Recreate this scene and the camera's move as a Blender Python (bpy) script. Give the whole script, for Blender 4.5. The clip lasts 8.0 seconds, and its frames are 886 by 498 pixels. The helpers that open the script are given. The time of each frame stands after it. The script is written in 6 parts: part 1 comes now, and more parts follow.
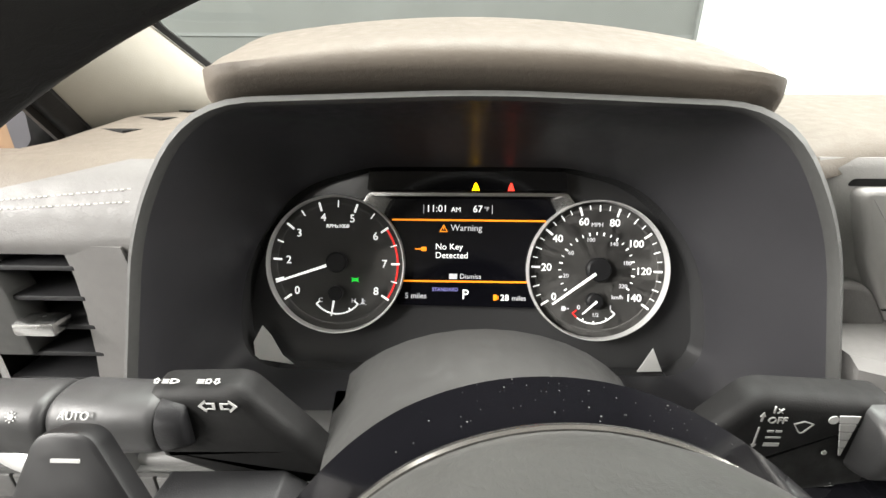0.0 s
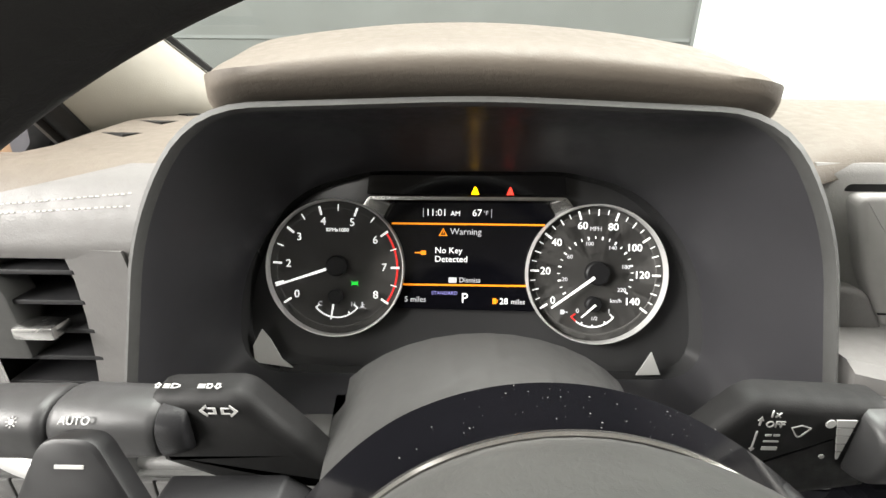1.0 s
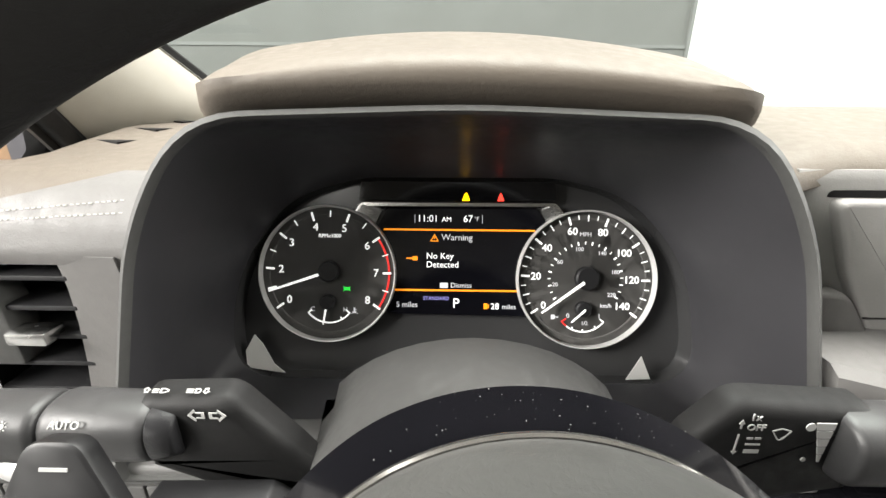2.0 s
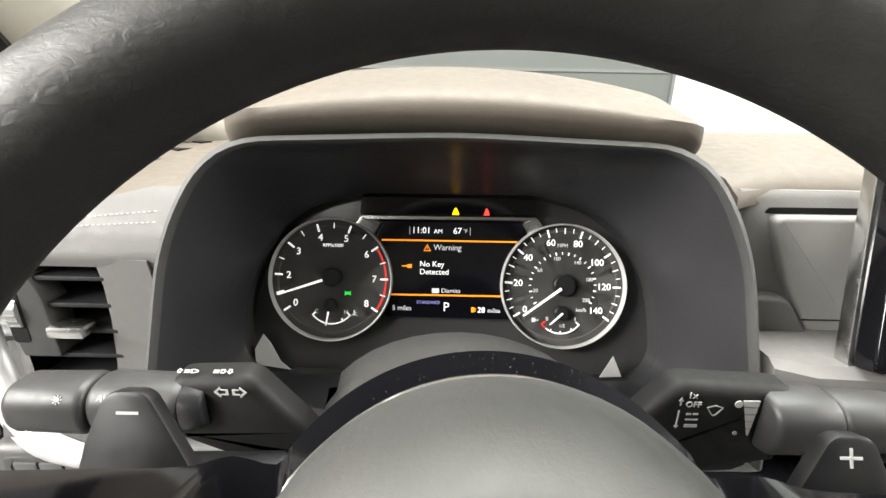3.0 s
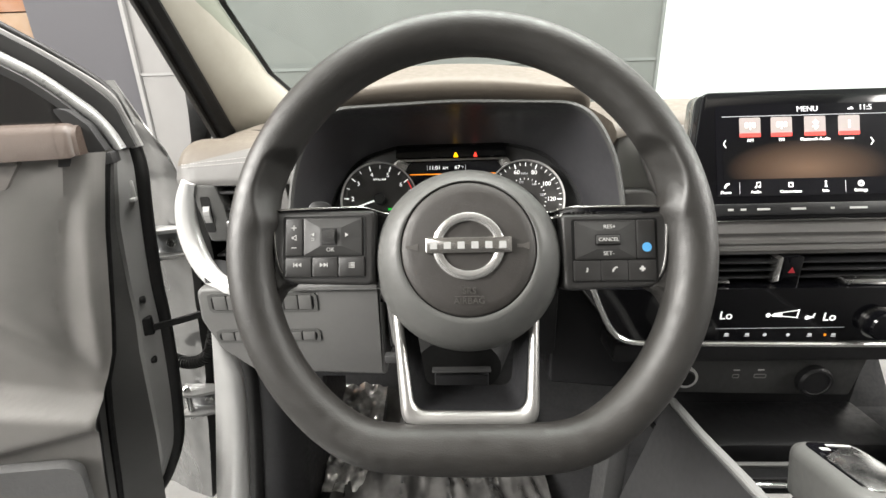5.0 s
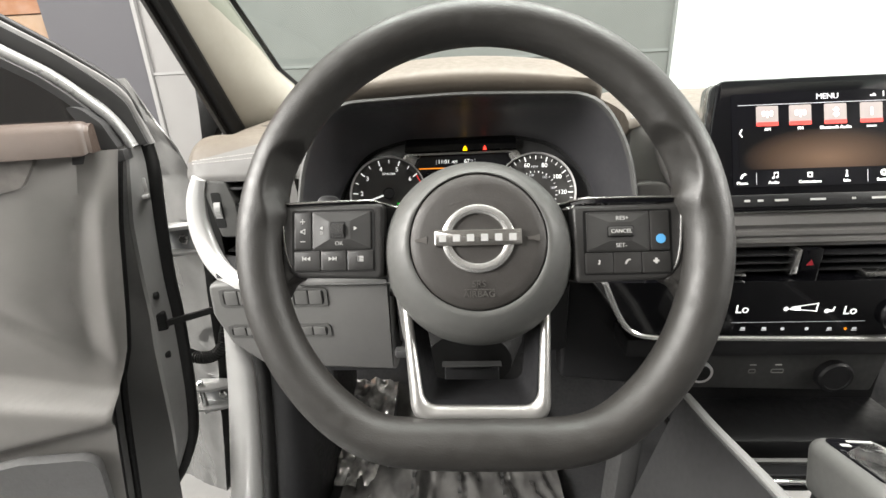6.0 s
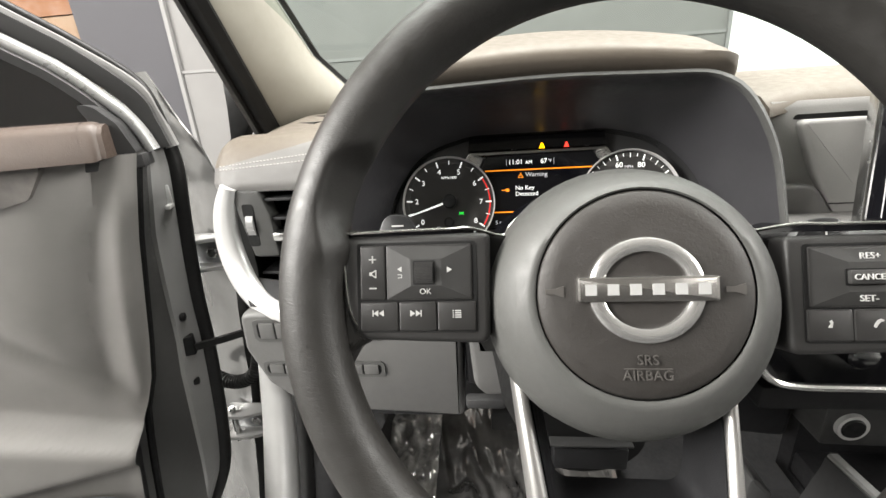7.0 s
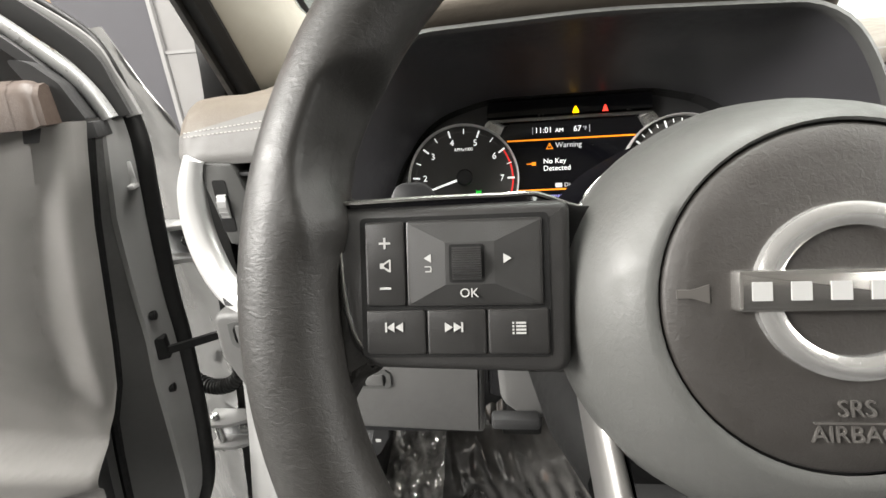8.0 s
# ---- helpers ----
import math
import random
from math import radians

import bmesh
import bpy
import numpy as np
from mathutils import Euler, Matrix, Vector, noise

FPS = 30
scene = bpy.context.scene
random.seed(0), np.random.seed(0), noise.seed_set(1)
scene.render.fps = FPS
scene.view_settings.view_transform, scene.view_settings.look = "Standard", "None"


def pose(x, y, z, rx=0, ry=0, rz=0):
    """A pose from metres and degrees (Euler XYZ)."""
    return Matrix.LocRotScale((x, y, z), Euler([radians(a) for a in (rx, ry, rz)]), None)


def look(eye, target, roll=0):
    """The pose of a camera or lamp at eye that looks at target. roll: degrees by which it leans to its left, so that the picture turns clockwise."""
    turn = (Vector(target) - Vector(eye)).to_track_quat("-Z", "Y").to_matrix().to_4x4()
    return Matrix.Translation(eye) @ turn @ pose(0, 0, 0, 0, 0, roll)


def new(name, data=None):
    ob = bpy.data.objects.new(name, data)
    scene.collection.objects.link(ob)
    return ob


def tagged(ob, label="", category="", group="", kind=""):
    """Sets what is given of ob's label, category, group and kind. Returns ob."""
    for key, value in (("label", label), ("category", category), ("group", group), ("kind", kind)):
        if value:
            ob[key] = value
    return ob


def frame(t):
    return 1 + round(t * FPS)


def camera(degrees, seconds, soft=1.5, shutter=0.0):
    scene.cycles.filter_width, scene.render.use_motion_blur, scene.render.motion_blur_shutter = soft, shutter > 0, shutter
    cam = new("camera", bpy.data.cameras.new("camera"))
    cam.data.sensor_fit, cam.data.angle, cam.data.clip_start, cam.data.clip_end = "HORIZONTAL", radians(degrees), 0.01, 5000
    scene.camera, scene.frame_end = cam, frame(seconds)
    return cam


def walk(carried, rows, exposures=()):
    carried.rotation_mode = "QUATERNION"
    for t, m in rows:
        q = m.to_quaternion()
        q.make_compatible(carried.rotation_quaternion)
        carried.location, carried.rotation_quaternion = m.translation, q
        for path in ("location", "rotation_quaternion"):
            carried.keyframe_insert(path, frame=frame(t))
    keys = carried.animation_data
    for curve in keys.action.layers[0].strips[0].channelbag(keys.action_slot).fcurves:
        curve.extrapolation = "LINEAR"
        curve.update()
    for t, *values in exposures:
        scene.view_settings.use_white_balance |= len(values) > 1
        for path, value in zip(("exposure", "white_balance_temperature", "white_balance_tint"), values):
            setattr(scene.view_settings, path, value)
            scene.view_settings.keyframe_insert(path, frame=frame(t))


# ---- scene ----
cam = camera(91.3, 8.0, shutter=0.0)
PATH = [
    (0, (0.0056, -0.0029, 1.2112), (-0.024, 1.85, 0.459), 0.37),
    (0.5, (0.0036, -0.0028, 1.2118), (-0.02, 1.851, 0.461), 0.5),
    (1, (0.0044, -0.0035, 1.213), (-0.016, 1.853, 0.469), 0.52),
    (1.5, (0.0081, -0.0052, 1.2143), (-0.009, 1.855, 0.479), 0.46),
    (2.8, (0.0148, -0.016, 1.2158), (0.004, 1.867, 0.542), 0.7),
    (3, (0.016, -0.0458, 1.2224), (0.011, 1.846, 0.573), 1.0),
    (3.2, (0.011, -0.0964, 1.2242), (0.024, 1.804, 0.601), 0.05),
    (3.5, (0.02, -0.186, 1.228), (-0.005, 1.701, 0.565), -0.4),
    (3.8, (0.02, -0.256, 1.212), (-0.014, 1.634, 0.558), -0.8),
    (4, (0.02, -0.282, 1.21), (-0.016, 1.607, 0.555), -0.9),
    (5.5, (0.026, -0.295, 1.203), (-0.057, 1.589, 0.54), -2.2),
    (6, (0.025, -0.292, 1.202), (-0.085, 1.588, 0.528), -2.5),
    (6.5, (0.023, -0.281, 1.2), (-0.123, 1.596, 0.525), -2.9),
    (6.8, (-0.013, -0.226, 1.2), (-0.21, 1.647, 0.528), -3.6),
    (7, (-0.036, -0.189, 1.197), (-0.257, 1.675, 0.505), -3.9),
    (7.2, (-0.051, -0.152, 1.179), (-0.287, 1.709, 0.487), -4.1),
    (7.5, (-0.062, -0.123, 1.169), (-0.295, 1.727, 0.445), -4.2),
    (8, (-0.064, -0.116, 1.166), (-0.264, 1.733, 0.429), -4.0),
]
walk(cam, [(t, look(eye, target, roll)) for t, eye, target, roll in PATH], exposures=[(0.0, 0.05)])

# ---------------------------------------------------------------- world and lamps
world = bpy.data.worlds.new("studio_air")
scene.world = world
world.use_nodes = True
world.node_tree.nodes["Background"].inputs[0].default_value = (0.9, 0.95, 1.0, 1)
world.node_tree.nodes["Background"].inputs[1].default_value = 0.05


# Unseen area light, added to brighten the cabin and studio.
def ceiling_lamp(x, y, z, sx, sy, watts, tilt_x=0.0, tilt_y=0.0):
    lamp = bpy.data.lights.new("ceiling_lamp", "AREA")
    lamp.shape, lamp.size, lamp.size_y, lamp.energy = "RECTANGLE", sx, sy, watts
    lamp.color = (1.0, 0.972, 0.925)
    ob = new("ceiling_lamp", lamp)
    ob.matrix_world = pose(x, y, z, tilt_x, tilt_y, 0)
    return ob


# The two side lights are tilted low to reach in under the roof.
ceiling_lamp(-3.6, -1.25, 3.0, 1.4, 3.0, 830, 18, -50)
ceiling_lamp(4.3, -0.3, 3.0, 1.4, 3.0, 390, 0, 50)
ceiling_lamp(0.3, 0.7, 3.1, 2.6, 0.9, 230)
ceiling_lamp(0.2, -3.4, 3.1, 3.6, 1.4, 120)


# ---------------------------------------------------------------- materials
def mat(name, base, rough=0.5, metal=0.0, grain=0.0, scale=900.0, var=0.12, blotch=18.0, coat=0.0, emit=0.0, leather=False, spec=0.5, stretch=None, deep=0.0006):
    m = bpy.data.materials.new(name)
    m.use_nodes = True
    nt = m.node_tree
    b = nt.nodes["Principled BSDF"]
    b.inputs["Roughness"].default_value = rough
    b.inputs["Metallic"].default_value = metal
    b.inputs["Coat Weight"].default_value = coat
    b.inputs["Coat Roughness"].default_value = 0.05
    b.inputs["Specular IOR Level"].default_value = spec
    col = (*base, 1.0)
    b.inputs["Base Color"].default_value = col
    if emit:
        b.inputs["Emission Color"].default_value = col
        b.inputs["Emission Strength"].default_value = emit
        return m
    geo = nt.nodes.new("ShaderNodeTexCoord")
    if var:
        n1 = nt.nodes.new("ShaderNodeTexNoise")
        n1.inputs["Scale"].default_value = blotch
        n1.inputs["Detail"].default_value = 6
        nt.links.new(geo.outputs["Object"], n1.inputs["Vector"])
        ramp = nt.nodes.new("ShaderNodeMapRange")
        ramp.inputs["From Min"].default_value, ramp.inputs["From Max"].default_value = 0.3, 0.7
        ramp.inputs["To Min"].default_value, ramp.inputs["To Max"].default_value = 1 - var, 1 + var
        nt.links.new(n1.outputs["Fac"], ramp.inputs["Value"])
        mul = nt.nodes.new("ShaderNodeVectorMath")
        mul.operation = "SCALE"
        mul.inputs[0].default_value = base
        nt.links.new(ramp.outputs["Result"], mul.inputs["Scale"])
        nt.links.new(mul.outputs["Vector"], b.inputs["Base Color"])
        r2 = nt.nodes.new("ShaderNodeMapRange")
        r2.inputs["From Min"].default_value, r2.inputs["From Max"].default_value = 0.3, 0.7
        r2.inputs["To Min"].default_value, r2.inputs["To Max"].default_value = max(0.02, rough * 0.85), min(1, rough * 1.15)
        n3 = nt.nodes.new("ShaderNodeTexNoise")
        n3.inputs["Scale"].default_value = blotch * 7
        nt.links.new(geo.outputs["Object"], n3.inputs["Vector"])
        nt.links.new(n3.outputs["Fac"], r2.inputs["Value"])
        nt.links.new(r2.outputs["Result"], b.inputs["Roughness"])
    if grain:
        if leather:
            n2 = nt.nodes.new("ShaderNodeTexNoise")
            n2.inputs["Scale"].default_value = scale * 0.62
            n2.inputs["Detail"].default_value = 5
            n2.inputs["Roughness"].default_value = 0.62
            n2.inputs["Distortion"].default_value = 0.8
            nt.links.new(geo.outputs["Object"], n2.inputs["Vector"])
            if stretch:
                mp = nt.nodes.new("ShaderNodeMapping")
                mp.inputs["Scale"].default_value = stretch
                nt.links.new(geo.outputs["Object"], mp.inputs["Vector"])
                nt.links.new(mp.outputs["Vector"], n2.inputs["Vector"])
            out = n2.outputs["Fac"]
        else:
            n2 = nt.nodes.new("ShaderNodeTexNoise")
            n2.inputs["Scale"].default_value = scale
            n2.inputs["Detail"].default_value = 3
            nt.links.new(geo.outputs["Object"], n2.inputs["Vector"])
            out = n2.outputs["Fac"]
        bump = nt.nodes.new("ShaderNodeBump")
        bump.inputs["Strength"].default_value = grain
        bump.inputs["Distance"].default_value = deep
        nt.links.new(out, bump.inputs["Height"])
        nt.links.new(bump.outputs["Normal"], b.inputs["Normal"])
    return m


RIM = mat("rim_leather", (0.0168, 0.0158, 0.0145), 0.48, grain=0.38, scale=820, spec=0.5, leather=True, var=0.08, stretch=(0.5, 1, 1), deep=0.0006)
HUB = mat("hub_plastic", (0.068, 0.0685, 0.0655), 0.53, grain=0.3, scale=900, leather=True, var=0.05, stretch=(1, 1, 0.6), deep=0.0005, spec=0.55)
COVER = mat("airbag_cover", (0.0255, 0.0230, 0.0210), 0.55, grain=0.35, scale=900, leather=True, var=0.06, deep=0.0006)
# Paler than the cover: light on the raised edges put into the colour.
COVER_MARK = mat("embossed_highlight", (0.062, 0.058, 0.054), 0.42, var=0.0)
SPOKE = mat("spoke_plastic", (0.023, 0.0223, 0.0219), 0.42, grain=0.2, scale=1800, var=0.06)
BUTTON = mat("button_plastic", (0.020, 0.0194, 0.019), 0.38, grain=0.15, scale=2200, var=0.05)
BUTTON_TOP = mat("button_bevel", (0.024, 0.0236, 0.023), 0.5, grain=0.15, scale=2200, var=0.05)
GLOSS = mat("gloss_black", (0.004, 0.004, 0.005), 0.07, var=0.0, spec=0.35)
BLACK = mat("matt_black", (0.006, 0.006, 0.006), 0.6, spec=0.25, grain=0.2, scale=1500, var=0.1)
SHROUD = mat("shroud_plastic", (0.037, 0.037, 0.036), 0.42, grain=0.15, scale=1600, var=0.06)
PADDLE = mat("paddle_plastic", (0.007, 0.007, 0.0075), 0.4, var=0.05, spec=0.35)
TRAY = mat("glossy_cluster_tray", (0.045, 0.045, 0.046), 0.18, var=0.0)
DIAL_RING = mat("pale_dial_ring", (0.66, 0.655, 0.645), 0.35, metal=0.2, var=0.0)
LIP_GREY = mat("grey_edge_plastic", (0.15, 0.15, 0.147), 0.5, grain=0.2, scale=1300, var=0.05)
# Pale colour of the reflections drawn at the dial lens corners.
REFLECTION = mat("pale_reflection", (0.62, 0.62, 0.6), 0.12, var=0.0)
RUBBER = mat("black_rubber", (0.009, 0.009, 0.009), 0.5, spec=0.3, grain=0.3, scale=700, var=0.15)
SILVER = mat("silver_finish", (0.52, 0.512, 0.50), 0.38, metal=0.88, var=0.0)
EMBLEM = mat("emblem_silver", (0.66, 0.655, 0.645), 0.24, metal=0.85, var=0.0)
BAR = mat("dark_silver_bar", (0.5, 0.485, 0.465), 0.24, metal=0.95, var=0.0)
SATIN = mat("satin_silver", (0.62, 0.62, 0.61), 0.24, metal=1.0, var=0.04)
CHROME = mat("bright_chrome", (0.8, 0.8, 0.8), 0.1, metal=1.0, var=0.03)
PALE_TRIM = mat("pale_silver_trim", (0.56, 0.56, 0.555), 0.3, metal=0.3, var=0.0)
TAN = mat("tan_dash_vinyl", (0.114, 0.0965, 0.0775), 0.6, grain=0.5, scale=700, leather=True, var=0.04)
GREY = mat("grey_dash_vinyl", (0.13, 0.126, 0.122), 0.55, grain=0.4, scale=800, leather=True, var=0.06)
GREY_PALE = mat("pale_grey_vinyl", (0.22, 0.215, 0.207), 0.55, grain=0.4, scale=800, leather=True, var=0.06)
PANEL = mat("grey_lower_plastic", (0.095, 0.094, 0.092), 0.5, grain=0.35, scale=1300, var=0.06)
DARK = mat("charcoal_plastic", (0.013, 0.013, 0.014), 0.48, spec=0.28, grain=0.3, scale=1500, var=0.08)
BINN = mat("binnacle_charcoal", (0.040, 0.0393, 0.043), 0.36, var=0.05)
BEZEL = mat("bezel_grey", (0.066, 0.066, 0.064), 0.6, grain=0.2, scale=1600, var=0.05)
CREAM = mat("cream_pillar_trim", (0.25, 0.235, 0.2), 0.65, grain=0.3, scale=1200, var=0.05)
PAINT = mat("silver_paint", (0.36, 0.37, 0.375), 0.25, metal=0.6, var=0.0, coat=0.6)
CARPET = mat("black_carpet", (0.02, 0.02, 0.021), 0.95, grain=1.0, scale=500, var=0.3)
FILM = mat("clear_film", (0.2, 0.2, 0.197), 0.12, metal=0.5, var=0.35, blotch=7, grain=0.5, scale=30, coat=0.4)
DIAL = mat("dial_face", (0.105, 0.102, 0.098), 0.5, var=0.03)
SCREEN = mat("screen_glass", (0.004, 0.004, 0.006), 0.12, var=0.0)
THREAD = mat("pale_thread", (0.42, 0.41, 0.385), 0.7, var=0.1, blotch=200)
DUST = mat("grey_dust", (0.16, 0.16, 0.155), 0.8, var=0.0)
MARK = mat("white_enamel_mark", (0.30, 0.30, 0.295), 0.6, var=0.0)
PRINT = mat("pale_print", (0.38, 0.38, 0.37), 0.6, var=0.0)
FRAME = mat("silver_frame_paint", (0.32, 0.322, 0.32), 0.3, metal=0.3, var=0.03)
EDGE_GREY = mat("grey_door_edge", (0.27, 0.27, 0.267), 0.4, metal=0.2, var=0.05)
EDGE = mat("silver_grey_edge", (0.46, 0.46, 0.455), 0.33, metal=0.35, var=0.05)
DOOR_TRIM = mat("grey_door_trim", (0.22, 0.212, 0.204), 0.5, grain=0.35, scale=1100, leather=True, var=0.05)
CONSOLE = mat("dark_console_plastic", (0.03, 0.03, 0.0305), 0.45, grain=0.12, scale=1300, var=0.05)
SOCKET = mat("dark_socket_plastic", (0.038, 0.038, 0.038), 0.5, grain=0.3, scale=1300, var=0.06)
WRAP_GREY = mat("dark_door_edge", (0.055, 0.0545, 0.053), 0.45, grain=0.2, scale=1300, var=0.06)
GRILLE = mat("perforated_grille", (0.11, 0.11, 0.11), 0.55, grain=1.0, scale=330, leather=True, var=0.08)
BROWN = mat("brown_armrest_vinyl", (0.062, 0.045, 0.036), 0.5, grain=0.4, scale=700, leather=True, var=0.08)
WHITE_LIT = mat("lit_white", (0.95, 0.95, 0.93), emit=0.9)
DIM_LIT = mat("dim_lit_white", (0.6, 0.6, 0.62), emit=0.55)
AMBER_LIT = mat("lit_amber", (1.0, 0.3, 0.01), emit=0.9)
YELLOW_LIT = mat("lit_yellow", (1.0, 0.5, 0.0), emit=4.0)
LAMP_RED = mat("lit_lamp_red", (1.0, 0.05, 0.03), emit=2.0)
RED_LIT = mat("lit_red", (0.8, 0.03, 0.025), emit=0.75)
GREEN_LIT = mat("lit_green", (0.02, 0.75, 0.06), emit=0.8)
VIOLET_LIT = mat("lit_violet", (0.32, 0.3, 0.75), emit=0.5)
BLUE_PRINT = mat("blue_print", (0.07, 0.27, 0.52), 0.5, var=0.0)
WALL_GREY = mat("grey_wall", (0.135, 0.132, 0.129), 0.85, grain=0.1, scale=60, var=0.03, blotch=0.7)
WALL_LILAC = mat("lilac_panel", (0.034, 0.033, 0.038), 0.75, var=0.0)
WALL_WHITE = mat("white_wall", (0.88, 0.88, 0.87), 0.8, var=0.02, blotch=2)
WALL_PALE = mat("pale_wall", (0.17, 0.168, 0.166), 0.85, var=0.05, blotch=2)
ORANGE = mat("orange_board", (0.115, 0.038, 0.003), 0.6, var=0.06, blotch=4)
PEACH = mat("peach_board", (0.15, 0.09, 0.045), 0.6, var=0.05, blotch=4)
CONCRETE = mat("concrete_floor", (0.12, 0.12, 0.117), 0.6, grain=0.3, scale=40, var=0.15, blotch=3)
HEADLINER = mat("headliner_fabric", (0.45, 0.43, 0.39), 0.9, grain=0.4, scale=600, var=0.05)


def glass(name, tint=(1, 1, 1), rough=0.0, gloss=0.04):
    m = bpy.data.materials.new(name)
    m.use_nodes = True
    nt = m.node_tree
    nt.nodes.clear()
    out = nt.nodes.new("ShaderNodeOutputMaterial")
    tr = nt.nodes.new("ShaderNodeBsdfTransparent")
    tr.inputs[0].default_value = (*tint, 1)
    gl = nt.nodes.new("ShaderNodeBsdfGlossy")
    gl.inputs["Roughness"].default_value = rough
    mix = nt.nodes.new("ShaderNodeMixShader")
    mix.inputs[0].default_value = gloss
    nt.links.new(tr.outputs[0], mix.inputs[1])
    nt.links.new(gl.outputs[0], mix.inputs[2])
    nt.links.new(mix.outputs[0], out.inputs[0])
    return m


WINDSCREEN = glass("windscreen_glass", (0.585, 0.655, 0.63))
DOOR_GLASS = glass("tinted_door_glass", (0.07, 0.07, 0.075), 0.05, 0.12)


# ---------------------------------------------------------------- mesh helpers
IDENT = Matrix.Identity(4)


def thing(name, at, label, category, group="", kind=""):
    ob = new(name)
    ob.empty_display_size = 0.02
    ob.location = at
    tagged(ob, label, category, group, kind)
    return ob


def shade(me, angle=35):
    me.polygons.foreach_set("use_smooth", [True] * len(me.polygons))
    me.set_sharp_from_angle(angle=radians(angle))


def mesh_from(name, bm, material, angle=35):
    bmesh.ops.recalc_face_normals(bm, faces=bm.faces)
    me = bpy.data.meshes.new(name)
    bm.to_mesh(me)
    bm.free()
    me.materials.append(material)
    shade(me, angle)
    return me


def part(name, bm, material, parent, label="", angle=35):
    """Links a bmesh, in world metres, as one mesh under a thing or a part."""
    ob = new(name, mesh_from(name, bm, material, angle) if isinstance(bm, bmesh.types.BMesh) else bm)
    if not isinstance(bm, bmesh.types.BMesh):
        bm.materials.clear()
        bm.materials.append(material)
    if parent is not None:
        ob.parent = parent
        if parent.type == "EMPTY":
            ob.matrix_parent_inverse = Matrix.Translation(-Vector(parent.location))
    if label:
        ob["label"] = label
    return ob


def solid(name, bm, material, label, category="", kind="structure", group=""):
    """A piece of the setting or a one-mesh thing."""
    ob = new(name, mesh_from(name, bm, material))
    return tagged(ob, label, category, group, kind)


def into(bm, other, m=IDENT):
    """Adds another bmesh to bm under the matrix m."""
    vs = [bm.verts.new(m @ v.co) for v in other.verts]
    other.verts.index_update()
    for f in other.faces:
        try:
            bm.faces.new([vs[v.index] for v in f.verts])
        except ValueError:
            pass
    other.free()
    return bm


def box(x0, x1, y0, y1, z0, z1, bevel=0.0, m=IDENT, seg=2):
    bm = bmesh.new()
    bmesh.ops.create_cube(bm, size=1.0)
    for v in bm.verts:
        v.co = Vector((x0 + (v.co.x + 0.5) * (x1 - x0), y0 + (v.co.y + 0.5) * (y1 - y0), z0 + (v.co.z + 0.5) * (z1 - z0)))
    if bevel:
        bmesh.ops.bevel(bm, geom=bm.edges[:], offset=bevel, segments=seg, affect="EDGES", profile=0.5)
    bm.transform(m)
    return bm


def rpoly(pts, n=5):
    """A polygon of (x, y, radius) with rounded corners, as a list of (x, y)."""
    out = []
    for i, (x, y, r) in enumerate(pts):
        p, a, b = Vector((x, y)), Vector(pts[i - 1][:2]), Vector(pts[(i + 1) % len(pts)][:2])
        u, v = (a - p), (b - p)
        lu, lv = u.length, v.length
        u, v = u / lu, v / lv
        if r <= 0:
            out.append((x, y))
            continue
        ang = u.angle(v)
        t = min(r / math.tan(ang / 2), lu * 0.49, lv * 0.49) if ang < 3.13 else min(lu, lv) * 0.3
        q0, q1 = p + u * t, p + v * t
        for k in range(n + 1):
            s = k / n
            q = q0 * (1 - s) ** 2 + p * 2 * s * (1 - s) + q1 * s * s
            out.append((q.x, q.y))
    return out


def rrect(x0, x1, y0, y1, r, n=5):
    return rpoly([(x0, y0, r), (x1, y0, r), (x1, y1, r), (x0, y1, r)], n)


def circle(cx, cy, r, n=48, ry=None):
    return [(cx + r * math.cos(2 * math.pi * i / n), cy + (ry or r) * math.sin(2 * math.pi * i / n)) for i in range(n)]


def prism(poly, z0, z1, m=IDENT, bevel=0.0, seg=2):
    """A plate with the outline poly, from z0 to z1, its z1 edge rounded."""
    bm = bmesh.new()
    rings = [[(x, y, z0) for x, y in poly]]
    if bevel:
        cx = [Vector((x, y)) for x, y in poly]
        area = sum(cx[i - 1].cross(cx[i]) for i in range(len(cx)))
        sgn = 1 if area > 0 else -1

        def inset(d):
            res = []
            for i, p in enumerate(cx):
                e1, e2 = (p - cx[i - 1]), (cx[(i + 1) % len(cx)] - p)
                if e1.length < 1e-9 or e2.length < 1e-9:
                    res.append(p)
                    continue
                n1, n2 = Vector((-e1.y, e1.x)).normalized(), Vector((-e2.y, e2.x)).normalized()
                nn = (n1 + n2)
                nn = nn / max(0.5, nn.length_squared / 2)
                res.append(p + nn * d * sgn)
            return res
        for k in range(seg + 1):
            a = math.pi / 2 * k / seg
            rings.append([(p.x, p.y, z1 - bevel + bevel * math.sin(a)) for p in inset(bevel * (1 - math.cos(a)))])
    else:
        rings.append([(x, y, z1) for x, y in poly])
    return loft(rings, True, True, True, m)


def loft(rings, ring_closed=True, cap0=False, cap1=False, m=IDENT, loop_closed=False):
    bm = bmesh.new()
    vs = [[bm.verts.new(m @ Vector(p)) for p in r] for r in rings]
    n = len(vs[0])
    span = n if ring_closed else n - 1
    for i in range(len(vs) if loop_closed else len(vs) - 1):
        a, b = vs[i], vs[(i + 1) % len(vs)]
        for k in range(span):
            bm.faces.new((a[k], a[(k + 1) % n], b[(k + 1) % n], b[k]))
    if cap0:
        bm.faces.new(list(reversed(vs[0])))
    if cap1:
        bm.faces.new(vs[-1])
    return bm


